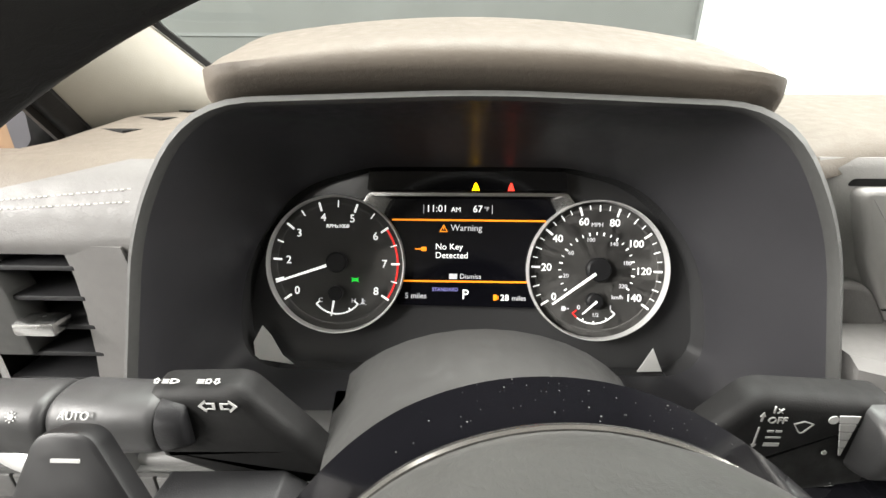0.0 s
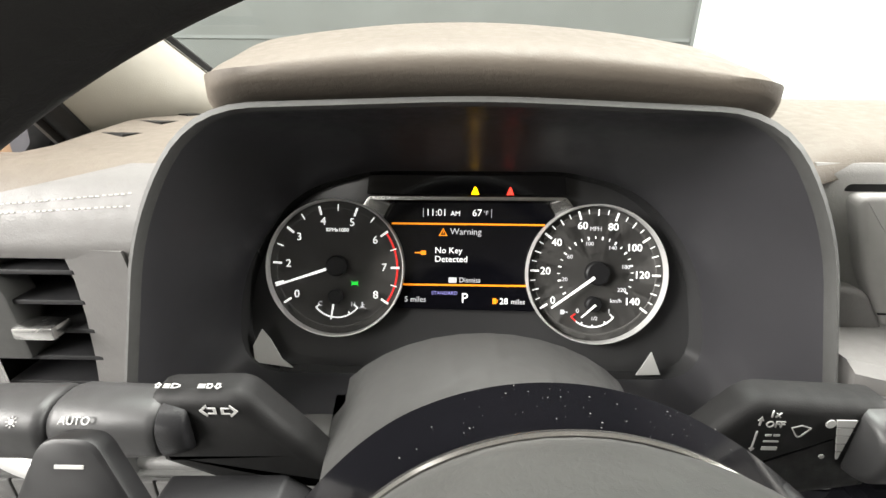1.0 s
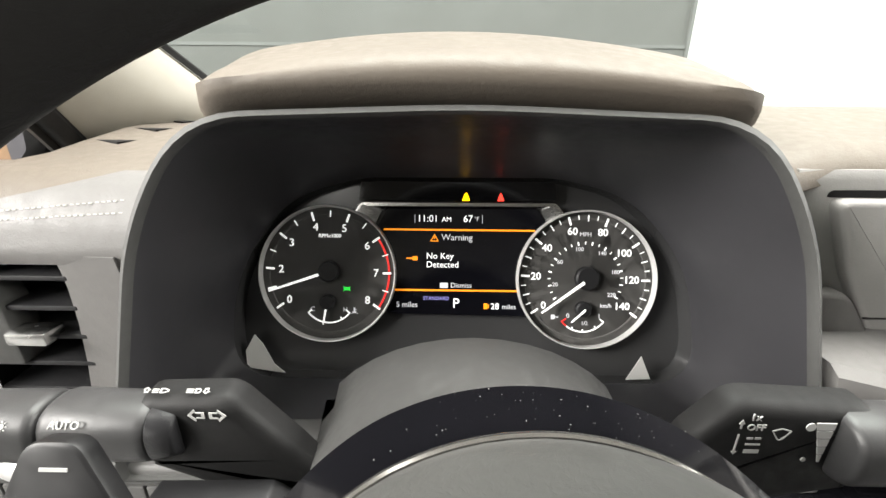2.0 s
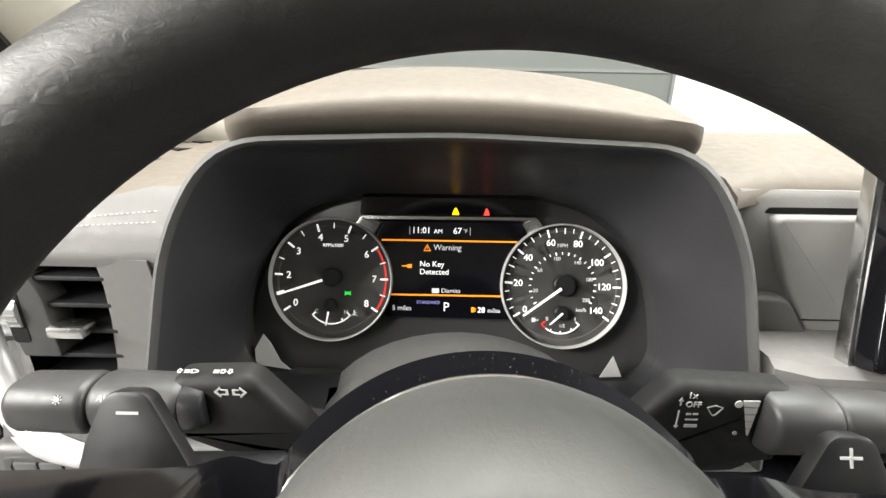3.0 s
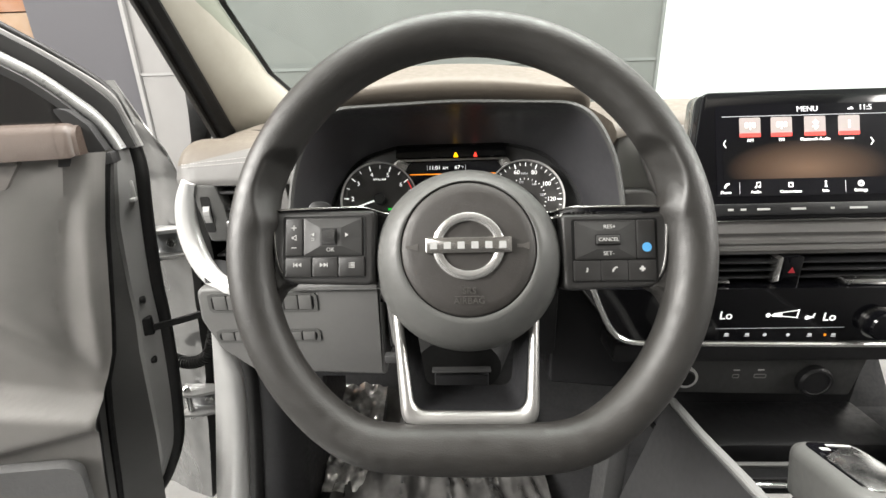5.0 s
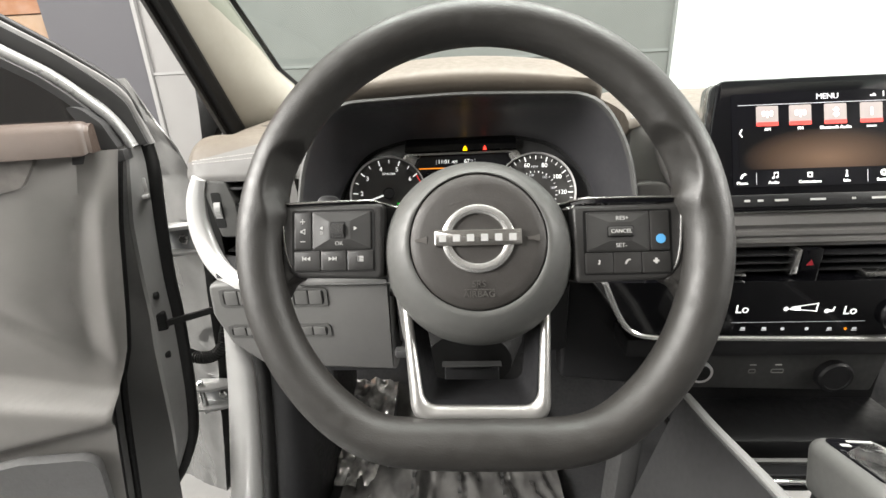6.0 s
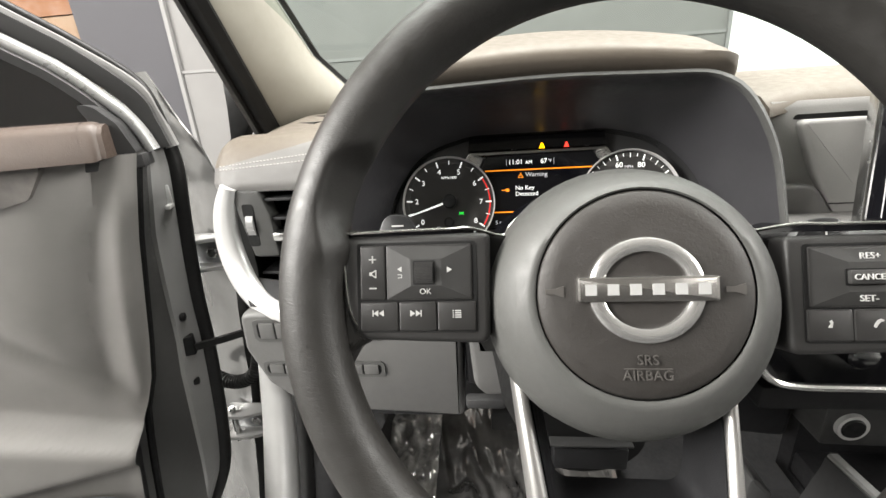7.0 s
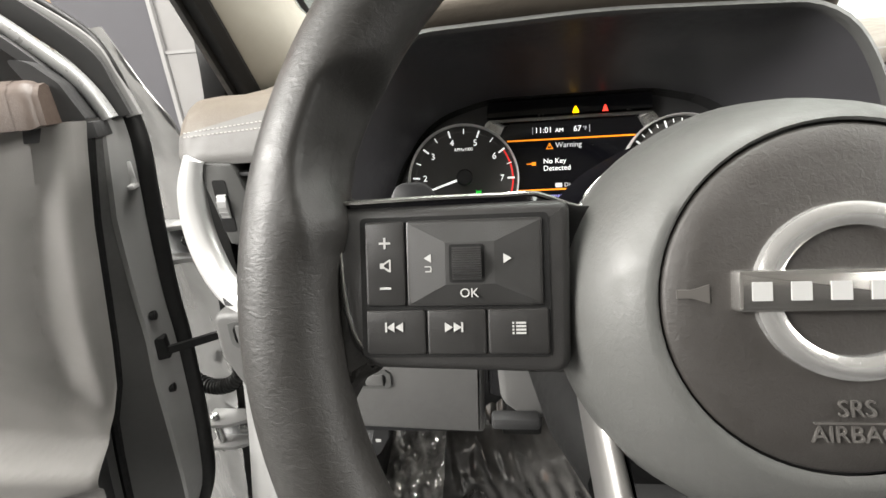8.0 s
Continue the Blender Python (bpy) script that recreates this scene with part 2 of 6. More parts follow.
def resample(poly, n):
    """The closed outline as n points at even steps."""
    pts = [Vector(p) for p in poly] + [Vector(poly[0])]
    acc = [0.0]
    for a, b in zip(pts, pts[1:]):
        acc.append(acc[-1] + (b - a).length)
    out, k = [], 0
    for i in range(n):
        s = acc[-1] * i / n
        while acc[k + 1] < s:
            k += 1
        f = (s - acc[k]) / max(1e-9, acc[k + 1] - acc[k])
        out.append(tuple(pts[k].lerp(pts[k + 1], f)))
    return out


def smooth_path(pts, n=8):
    """Catmull-Rom through 3D points."""
    p = [Vector(q) for q in pts]
    p = [p[0] * 2 - p[1]] + p + [p[-1] * 2 - p[-2]]
    out = []
    for i in range(1, len(p) - 2):
        for k in range(n):
            t = k / n
            out.append(0.5 * ((2 * p[i]) + (p[i + 1] - p[i - 1]) * t + (2 * p[i - 1] - 5 * p[i] + 4 * p[i + 1] - p[i + 2]) * t * t
                              + (3 * p[i] - p[i - 1] - 3 * p[i + 1] + p[i + 2]) * t ** 3))
    out.append(p[-2])
    return out


def resample3(pts, n):
    """Evenly spaced points along an open 3D line."""
    cum = [0.0]
    for p, q in zip(pts, pts[1:]):
        cum.append(cum[-1] + (q - p).length)
    out = []
    for k in range(n):
        d = cum[-1] * k / (n - 1)
        i = max(0, min(len(pts) - 2, sum(1 for c in cum if c <= d) - 1))
        out.append(pts[i].lerp(pts[i + 1], (d - cum[i]) / max(1e-9, cum[i + 1] - cum[i])))
    return out


def sweep(path, profile, up=(0, 0, 1), m=IDENT, closed=False, caps=True):
    """Sweeps the closed profile (side, up) along a path of 3D points; profile may be a function of 0..1."""
    pts = [Vector(p) for p in path]
    rings = []
    for i, p in enumerate(pts):
        if closed:
            t = pts[(i + 1) % len(pts)] - pts[i - 1]
        else:
            t = pts[min(i + 1, len(pts) - 1)] - pts[max(i - 1, 0)]
        t.normalize()
        side = t.cross(Vector(up)).normalized()
        upv = side.cross(t)
        prof = profile(i / max(1, len(pts) - 1)) if callable(profile) else profile
        rings.append([tuple(p + side * a + upv * b) for a, b in prof])
    return loft(rings, True, caps and not closed, caps and not closed, m, loop_closed=closed)


def revolve(profile, n=48, m=IDENT, sx=1.0, sy=1.0):
    """Profile of (radius, z) turned about z; ends at radius 0 are closed by small caps."""
    rings = [[(r * sx * math.cos(2 * math.pi * i / n), r * sy * math.sin(2 * math.pi * i / n), z) for i in range(n)] for r, z in profile]
    return loft(rings, True, profile[0][0] > 0, profile[-1][0] > 0, m)


def band(poly_out, poly_in, z0, z1, m=IDENT):
    """A flat ring between two outlines of equal count."""
    rings = [[(x, y, z0) for x, y in poly_out], [(x, y, z1) for x, y in poly_out], [(x, y, z1) for x, y in poly_in], [(x, y, z0) for x, y in poly_in]]
    return loft(rings, True, m=m, loop_closed=True)


def words(text, size, m, deep=0.0003, align="CENTER"):
    """Writing with the built-in font as a mesh, centred on the origin of m."""
    cu = bpy.data.curves.new("writing", "FONT")
    cu.body, cu.size, cu.align_x, cu.align_y = text, size, align, "CENTER"
    cu.extrude, cu.resolution_u = deep, 3
    ob = bpy.data.objects.new("writing", cu)
    me = bpy.data.meshes.new_from_object(ob)
    bpy.data.objects.remove(ob)
    bpy.data.curves.remove(cu)
    me.transform(m)
    return me


def label_on(parent, name, text, size, m, material, align="CENTER", bold=0.0):
    me = words(text, size, m, align=align)
    me.name = name
    return part(name, me, material, parent)


def bars(rects, z0, z1, m):
    bm = bmesh.new()
    for x0, x1, y0, y1 in rects:
        into(bm, box(x0, x1, y0, y1, z0, z1), m)
    return bm


def poly_plate(polys, z0, z1, m):
    bm = bmesh.new()
    for p in polys:
        into(bm, prism(p, z0, z1), m)
    return bm


# ---------------------------------------------------------------- the studio round the car
def studio():
    solid("floor", box(-5, 5, -6, 2.1, -0.1, 0.0), CONCRETE, "plain grey concrete studio floor under the car")
    solid("ceiling", box(-5, 5, -6, 2.2, 3.3, 3.4), WALL_WHITE, "plain white studio ceiling")
    # Unseen side walls: white bounces light from the left, grey cuts right-hand fill.
    solid("wall_west", box(-5.1, -5, -6, 2.2, 0, 3.3), WALL_WHITE, "plain unseen wall, white to bounce side light")
    solid("wall_east", box(5, 5.1, -6, 2.2, 0, 3.3), WALL_PALE, "plain unseen wall, grey to hold back side fill")
    solid("wall_south", box(-5, 5, -6.1, -6, 0, 3.3), WALL_PALE, "plain pale studio wall")
    solid("wall_north_grey", box(-1.575, 1.03, 2.05, 2.15, 0, 3.3), WALL_GREY, "smooth light grey backdrop wall ahead of the car")
    solid("wall_north_white", box(1.034, 5, 2.06, 2.15, 0, 3.3), WALL_WHITE, "bright white backdrop wall ahead of the car")
    solid("wall_north_lilac", box(-2.06, -1.58, 2.04, 2.15, 0, 3.3), WALL_LILAC, "blue grey wall panel beside the backdrop")
    solid("trim_edge", box(1.02, 1.034, 2.035, 2.05, 0, 3.3), WALL_PALE, "thin pale edge strip of the backdrop")
    solid("trim_rail", box(-1.565, 1.018, 2.038, 2.05, 1.352, 1.366), WALL_PALE, "thin pale horizontal joint strip on the backdrop")
    solid("trim_post", box(-1.586, -1.566, 2.03, 2.05, 0, 3.3), WALL_PALE, "thin pale upright joint strip between wall panels")
    solid("wall_north_lower", box(-1.56, 1.018, 2.042, 2.05, 0.0, 1.35), WALL_GREY, "pale grey lower backdrop panel")
    solid("wall_north_peach", box(-5, -2.064, 2.06, 2.15, 0, 1.66), PEACH, "pale peach board at the end of the wall")
    solid("wall_north_orange", box(-5, -2.064, 2.05, 2.15, 1.664, 3.3), ORANGE, "orange board above the pale one")


studio()


# ---------------------------------------------------------------- car shell: floor, roof, screen, closing walls
def shell():
    solid("car_floor", box(-0.36, 1.1, -1.9, 0.52, 0.38, 0.42), CARPET, "black carpeted cabin floor", "floor")
    fw = loft([[(-0.33, 0.5, 0.42), (1.1, 0.5, 0.42)], [(-0.33, 0.62, 0.45), (1.1, 0.62, 0.45)], [(-0.33, 0.74, 0.62), (1.1, 0.74, 0.62)], [(-0.33, 0.8, 1.0), (1.1, 0.8, 1.0)],
               [(-0.33, 0.85, 1.0), (1.1, 0.85, 1.0)], [(-0.33, 0.8, 0.5), (1.1, 0.8, 0.5)], [(-0.33, 0.6, 0.38), (1.1, 0.6, 0.38)]], ring_closed=False)
    solid("firewall", fw, CARPET, "dark carpeted footwell front", "wall")
    solid("roof", box(-0.3, 1.05, -1.9, -0.15, 1.6, 1.66, 0.02), HEADLINER, "pale fabric headliner of the car roof", "roof")
    solid("wall_car_right", box(1.1, 1.16, -1.9, 0.6, 0.38, 1.1, 0.01), PANEL, "dark far door side closing the cabin", "wall")
    # Added blocker, out of view; its height limits light from the rear.
    solid("rear_light_block", box(-0.36, 1.1, -1.36, -1.3, 0.38, 1.42, 0.01), PANEL, "unseen dark wall closing the cabin and blocking light from behind", "wall")
    ws = thing("windscreen", (0.35, 0.5, 1.2), "clear sloping windscreen with a black printed border", "windscreen", kind="structure")
    rings = []
    for k in range(7):
        s = k / 6
        y, z = 0.80 - 0.9 * s, 1.13 + 0.46 * s
        rings.append([(0.35 + (0.72 - 0.12 * s) * u, y - 0.16 * u * u * (1 - 0.4 * s), z + 0.01 * (1 - u * u)) for u in [i / 8 - 1 for i in range(17)]])
    g = part("pane", loft(rings, ring_closed=False), WINDSCREEN, ws, "clear laminated glass")
    g.visible_shadow = False


shell()

# ---------------------------------------------------------------- steering wheel
WHEEL = pose(0.031, 0.0145, 1.106, 90 - 22)
CX, CY = 0.002, -0.008


def step(x, a, b):
    k = max(0.0, min(1.0, (x - a) / (b - a)))
    return k * k * (3 - 2 * k)


def rim_path(n=420, big=0.1645, low=0.1475, k=0.006):
    pts = []
    for i in range(n):
        a = 2 * math.pi * i / n
        x, y = big * math.sin(a), big * math.cos(a)
        if y < 0:
            y = k * math.log(math.exp(y / k) + math.exp(-low / k)) if y > -0.4 else y
        pts.append((CX + x, CY + y, 0.0))
    return pts


def grip_profile(s):
    """Rim section: side is inwards, up towards the driver; flat thumb facets at ten and two o'clock."""
    deg = s * 360
    off = min(deg, 360 - deg)
    flare = math.exp(-((off - 79) / 4.0) ** 2)
    low = math.exp(-((deg - 180) / 26) ** 2)
    rx, rz = 0.0164 + 0.0006 * math.exp(-((off - 90) / 25) ** 2) + 0.0022 * low, 0.0165 - 0.001 * low
    facet = 1.0 - 0.44 * step(off, 57, 65) * (1 - step(off, 70, 88))
    out = []
    for i in range(48):
        b = 2 * math.pi * i / 48
        w = b if b < math.pi else b - 2 * math.pi
        r = min(1.0, facet / max(0.05, math.cos(w - 0.42))) if abs(w - 0.42) < 1.5 else 1.0
        r += 0.26 * flare * max(0.0, math.cos(w - 0.2)) ** 3
        out.append((rx * r * math.cos(b), rz * r * math.sin(b)))
    return out


def steering_wheel():
    t = thing("steering_wheel", WHEEL.translation, "dark grey leather-trimmed steering wheel with satin silver lower spoke", "steering wheel")
    path = rim_path()
    part("rim", sweep(path, grip_profile, up=(0, 0, 1), m=WHEEL, closed=True), RIM, t, "grained dark grey leather rim with flat bottom", 60)
    # hub bowl and airbag cover
    hc = WHEEL @ Matrix.Translation((0.002, -0.0160, 0))
    prof = [(0.058, -0.055), (0.0685, -0.042), (0.0733, -0.027), (0.0730, -0.017), (0.0702, -0.006), (0.0646, 0.0045), (0.0580, 0.0112), (0.0530, 0.0145), (0.0500, 0.0154), (0.0488, 0.0146)]
    rings = []
    for r, z in prof:
        f = max(0.0, min(1.0, (r - 0.0488) / 0.02))
        rings.append([(r * math.cos(2 * math.pi * i / 64), (0.0068 * (1 - f)) + r * (0.978 if f > 0.5 else 1 - 0.044 * f) * math.sin(2 * math.pi * i / 64), z) for i in range(64)])
    part("hub_bowl", loft(rings, True, True, False, hc), HUB, t, "smooth grey moulded hub", 60)
    cc = WHEEL @ Matrix.Translation((0.002, -0.0092, 0))
    cover = part("airbag_cover", revolve([(0.0480, 0.004), (0.0480, 0.0144), (0.0470, 0.0155), (0.040, 0.0164), (0.028, 0.0170), (0.012, 0.0173), (0.0, 0.0173)], 64, cc), COVER, t, "round dark airbag cover", 60)
    part("groove", revolve([(0.0492, 0.0050), (0.0492, 0.0130), (0.0475, 0.0130), (0.0475, 0.0050)], 64, cc), BLACK, t)
    for txt, size, dy, dz in (("SRS", 0.0064, -0.0388, 0.0165), ("AIRBAG", 0.0064, -0.0459, 0.0159)):
        label_on(cover, "embossed_lettering", txt, size, WHEEL @ pose(0.002, dy, dz + 0.0010, -3), COVER_MARK)
    part("embossed_line", box(-0.0085, 0.0125, -0.0429, -0.0425, 0.0155, 0.0175, 0, WHEEL), COVER_MARK, cover)
    for sx in (-1, 1):
        horn = [[(-0.005, -0.0013), (-0.001, -0.0013), (0.0035, -0.0028), (0.0035, 0.0025), (-0.001, 0.0011), (-0.005, 0.0011)]]
        part("horn_symbol", poly_plate(horn, 0, 0.0007, WHEEL @ pose(0.002 + sx * 0.0395, -0.0072, 0.0162, 0, sx * 2, 0)), COVER_MARK, cover)
    # emblem: ring with a crossbar, plain
    part("emblem_ring", sweep([(0.002 + 0.0222 * math.cos(a), -0.0070 + 0.0207 * math.sin(a), 0.0186) for a in [2 * math.pi * i / 72 for i in range(72)]],
                     [(-0.0034, -0.003), (-0.0031, 0.0004), (-0.0013, 0.0014), (0.0013, 0.0014), (0.0031, 0.0004), (0.0034, -0.003)], up=(0, 0, 1), m=WHEEL, closed=True), EMBLEM, t, "bright silver ring emblem")
    part("emblem_bar", prism(rrect(-0.0284, 0.0324, -0.0122, -0.0008, 0.0012), 0.0155, 0.0208, WHEEL, 0.0012), BAR, t, "brushed silver crossbar with pale plain marks")
    marks = [(-0.0252 + 0.0097 * i, -0.0202 + 0.0097 * i, -0.0090, -0.0040) for i in range(6)]
    for mk in marks:
        part("bar_mark", bars([mk], 0.0206, 0.0211, WHEEL), MARK, t)
    # spokes with their switch pads
    for sx in (-1, 1):
        drop = -0.0062 if sx > 0 else 0.0
        f = WHEEL @ Matrix.Translation((CX, drop, 0)) @ (Matrix.Diagonal((-1, 1, 1, 1)) if sx > 0 else IDENT)
        panel = prism(rpoly([(-0.150, 0.0225, 0.006), (-0.145, -0.024, 0.012), (-0.136, -0.0325, 0.01), (-0.0705, -0.0345, 0.006), (-0.0695, 0.0225, 0.004)]), -0.022, 0.0, f, 0.003, 3)
        part("spoke_bridge", prism(rpoly([(-0.1655, 0.034, 0.004), (-0.1480, 0.0275, 0.006), (-0.1360, 0.0235, 0.003), (-0.1340, -0.0340, 0.004), (-0.1420, -0.0380, 0.010), (-0.1520, -0.0560, 0.010), (-0.1640, -0.0600, 0.004)]), -0.017, -0.0012, f, 0.005, 3), RIM, t, "leather-trimmed joint of rim and spoke", 60)
        sp = part("spoke_panel", panel, SPOKE, t, "dark moulded spoke panel with thin pale edge")
        # Black plate that draws the shadow between spoke panel and hub.
        part("gap_shade_plate", prism([(-0.076, -0.032), (-0.045, -0.032), (-0.045, 0.021), (-0.076, 0.021)], -0.03, -0.012, f), BLACK, sp, "black plate for the shadow in the gap beside the hub")
        part("spoke_edge", sweep(smooth_path([(-0.1468, 0.0225, 0.0005), (-0.1463, 0.008, 0.0007), (-0.1445, -0.012, 0.0005), (-0.1405, -0.024, -0.0005), (-0.132, -0.031, -0.002)], 6), circle(0, 0, 0.0007, 8), m=f), SATIN, sp)
        part("pad_recess", prism(rrect(-0.1395, -0.0768, -0.0285, 0.0185, 0.002), -0.004, 0.0004, f), BLACK, sp)

        def key(name, x0, x1, y0, y1, z=0.0016):
            return part(name, prism(rrect(x0, x1, y0, y1, 0.0012), -0.003, z, f, 0.0007), BUTTON, sp)

        key("button", -0.1375, -0.1242, -0.0112, 0.0170)
        part("button", prism(rrect(-0.1236, -0.0790, -0.0116, 0.0170, 0.0012), -0.003, 0.0012, f, 0.0006), BUTTON, sp)
        ox0, ox1, oy0, oy1 = -0.1226, -0.0800, -0.0106, 0.0160
        ix0, ix1, iy0, iy1 = -0.1105, -0.0945, -0.0042, 0.0095
        quads = [((ox0, oy0), (ox1, oy0), (ix1, iy0), (ix0, iy0)), ((ox0, oy1), (ix0, iy1), (ix1, iy1), (ox1, oy1)), ((ox0, oy0), (ix0, iy0), (ix0, iy1), (ox0, oy1)), ((ox1, oy0), (ox1, oy1), (ix1, iy1), (ix1, iy0))]
        bm = bmesh.new()
        for q in quads:
            zz = [0.0013 if p[0] in (ox0, ox1) else 0.0034 for p in q]
            bm.faces.new([bm.verts.new(f @ Vector((p[0], p[1], z))) for p, z in zip(q, zz)])
        bm.faces.new([bm.verts.new(f @ Vector((x, y, 0.0034))) for x, y in ((ix0, iy0), (ix1, iy0), (ix1, iy1), (ix0, iy1))])
        part("raised_pad", bm, BUTTON_TOP, sp, angle=10)
        for x0, x1 in ((-0.1378, -0.1178), (-0.1172, -0.0978), (-0.0972, -0.0775)):
            key("button", x0, x1, -0.0275, -0.0125, 0.0012)
        if sx < 0:
            part("roller_well", prism(rrect(-0.1092, -0.0978, -0.0036, 0.0088, 0.001), 0.002, 0.0037, f), BLACK, sp)
            roll = bmesh.new()
            for k in range(14):
                yy = -0.0024 + 0.0100 * k / 13
                zz = 0.0038 + 0.0028 * math.sin(math.pi * (k + 0.5) / 14)
                into(roll, box(-0.1082, -0.0988, yy - 0.0003, yy + 0.0003, 0.001, zz), f)
            part("roller", roll, BUTTON, sp, "ribbed scroll roller")
        else:
            part("rocker_well", prism(rrect(-0.1115, -0.0930, -0.0014, 0.0066, 0.001), 0.002, 0.0037, f), BLACK, sp)
            part("rocker", prism(rrect(-0.1108, -0.0937, -0.0007, 0.0059, 0.0012), 0.002, 0.0058, f, 0.0009), BUTTON_TOP, sp, "raised cancel rocker")
        # gloss trim above the spoke and over the hub
        # lettering
        def put(text, size, x, y, z=0.0018, m0=None):
            mm = WHEEL @ Matrix.Translation((CX + x, y + drop, z))
            label_on(sp, "lettering", text, size, mm, PRINT)

        def sym(polys, x, y, z=0.0017, k=1.0):
            part("symbol", poly_plate([[(px * k, py * k) for px, py in p] for p in polys], 0, 0.0003, WHEEL @ Matrix.Translation((CX + x, y + drop, z))), PRINT, sp)

        tri_r = [(-0.0012, -0.0016), (0.0014, 0.0), (-0.0012, 0.0016)]
        tri_l = [(-x, y) for x, y in tri_r]
        if sx < 0:
            sym([[(-0.0019, -0.00035), (0.0019, -0.00035), (0.0019, 0.00035), (-0.0019, 0.00035)], [(-0.00035, -0.0019), (0.00035, -0.0019), (0.00035, 0.0019), (-0.00035, 0.0019)]], -0.1308, 0.0098)
            sym([[(-0.0019, -0.00035), (0.0019, -0.00035), (0.0019, 0.00035), (-0.0019, 0.00035)]], -0.1308, -0.0052)
            sym([[(-0.0017, -0.0009), (-0.0004, -0.0009), (0.0014, -0.0021), (0.0014, -0.0014), (-0.0004, -0.0003), (-0.0004, 0.0003), (0.0014, 0.0014), (0.0014, 0.0021), (-0.0004, 0.0009), (-0.0017, 0.0009)],
                 [(0.0014, -0.0021), (0.0019, -0.0021), (0.0019, 0.0021), (0.0014, 0.0021)]], -0.1308, 0.0023)
            sym([tri_l], -0.1163, 0.0045, 0.0026, 0.9)
            sym([[(-0.001, -0.0012), (0.0012, -0.0012), (0.0014, 0.0002), (0.001, 0.001), (-0.0012, 0.001), (-0.0012, 0.0006), (0.0008, 0.0006), (0.001, 0.0), (0.0008, -0.0008), (-0.001, -0.0008)]], -0.1163, 0.001, 0.0026, 0.9)
            sym([tri_r], -0.0905, 0.0039, 0.0028)
            put("OK", 0.0042, -0.1030, -0.0072, 0.0027)
            for dx in (-0.0017, 0.0012):
                sym([tri_l], -0.1278 + dx, -0.0182, 0.0014)
                sym([tri_r], -0.1085 + dx, -0.0184, 0.0014)
            sym([[(-0.0003, -0.0016), (0.0003, -0.0016), (0.0003, 0.0016), (-0.0003, 0.0016)]], -0.1311, -0.0182, 0.0014)
            sym([[(-0.0003, -0.0016), (0.0003, -0.0016), (0.0003, 0.0016), (-0.0003, 0.0016)]], -0.1057, -0.0184, 0.0014)
            for k in range(4):
                yy = -0.0172 - 0.0011 * k
                sym([[(-0.0022, -0.0003), (-0.0016, -0.0003), (-0.0016, 0.0003), (-0.0022, 0.0003)], [(-0.0010, -0.0003), (0.0022, -0.0003), (0.0022, 0.0003), (-0.0010, 0.0003)]], -0.0872, yy, 0.0014)
        else:
            put("RES+", 0.0042, 0.1040, 0.0122, 0.0030)
            put("SET-", 0.0042, 0.1030, -0.0074, 0.0030)
            put("CANCEL", 0.0038, 0.1022, 0.0026, 0.0060)
            part("blue_mark", prism(circle(0.1311 + CX, -0.0093, 0.0034, 20), 0.0014, 0.0019, WHEEL), BLUE_PRINT, sp, "round blue mark")
            ph = [(-0.0021, -0.0016), (-0.0012, -0.0021), (-0.0006, -0.0010), (0.0008, 0.0008), (0.0020, 0.0008), (0.0022, 0.0016), (0.0010, 0.0021), (-0.0006, 0.0014), (-0.0018, -0.0004)]
            sym([ph], 0.1075, -0.0190, 0.0014)
            sym([[(-0.0014, -0.0016), (-0.0003, 0.0003), (-0.0009, 0.0012), (0.0002, 0.0018), (0.0007, 0.0008), (0.0002, -0.0018)]], 0.0875, -0.0192, 0.0014)
            sym([[(-0.0009, 0.0020), (0.0009, 0.0020), (0.0009, 0.0006), (0.0021, 0.0006), (0.0021, -0.0008), (0.0008, -0.0008), (0.0008, -0.0020), (-0.0008, -0.0020), (-0.0008, -0.0008), (-0.0021, -0.0008), (-0.0021, 0.0006), (-0.0009, 0.0006)]], 0.1275, -0.0188, 0.0014)
    # gloss black trim running along both spokes and over the hub, with a thin silver line at its front edge
    half = [((-0.148, 0.0232, -0.001), (-0.148, 0.0250, -0.030)), ((-0.115, 0.0240, -0.001), (-0.115, 0.0262, -0.030)), ((-0.090, 0.0243, -0.003), (-0.090, 0.0268, -0.031)), ((-0.0770, 0.0250, -0.009), (-0.0780, 0.0285, -0.035))]
    for i in range(13):
        a = math.radians(150 - 60 * i / 12)
        k = (1 - min(1.0, i / 6)) ** 1.5
        half.append(((CX + (0.0705 + 0.002 * k) * math.cos(a), -0.0145 + (0.0672 + 0.004 * k) * math.sin(a), -0.0375 + 0.016 * k), (CX + 0.0800 * math.cos(a), -0.0145 + (0.0712 + 0.004 * k) * math.sin(a), -0.0620 + 0.020 * k)))
    # the right arm of the trim sits a little lower than the left one
    drop = [0.0032 * max(0.0, min(1.0, (abs(f[0] - CX) - 0.045) / 0.035)) for f, g in half]
    other = [((2 * CX - f[0], f[1] - d, f[2]), (2 * CX - g[0], g[1] - d, g[2])) for (f, g), d in reversed(list(zip(half, drop))[:-1])]
    front, back = smooth_path([f for f, g in half + other], 3), smooth_path([g for f, g in half + other], 3)
    rings = [[tuple(f), tuple(g), (g.x * 0.97, g.y - 0.004, g.z), (f.x * 0.97, f.y - 0.003, f.z - 0.001)] for f, g in zip(front, back)]
    part("gloss_trim", loft(rings, True, True, True, WHEEL), GLOSS, t, "dusty gloss black trim over the spokes", 50)
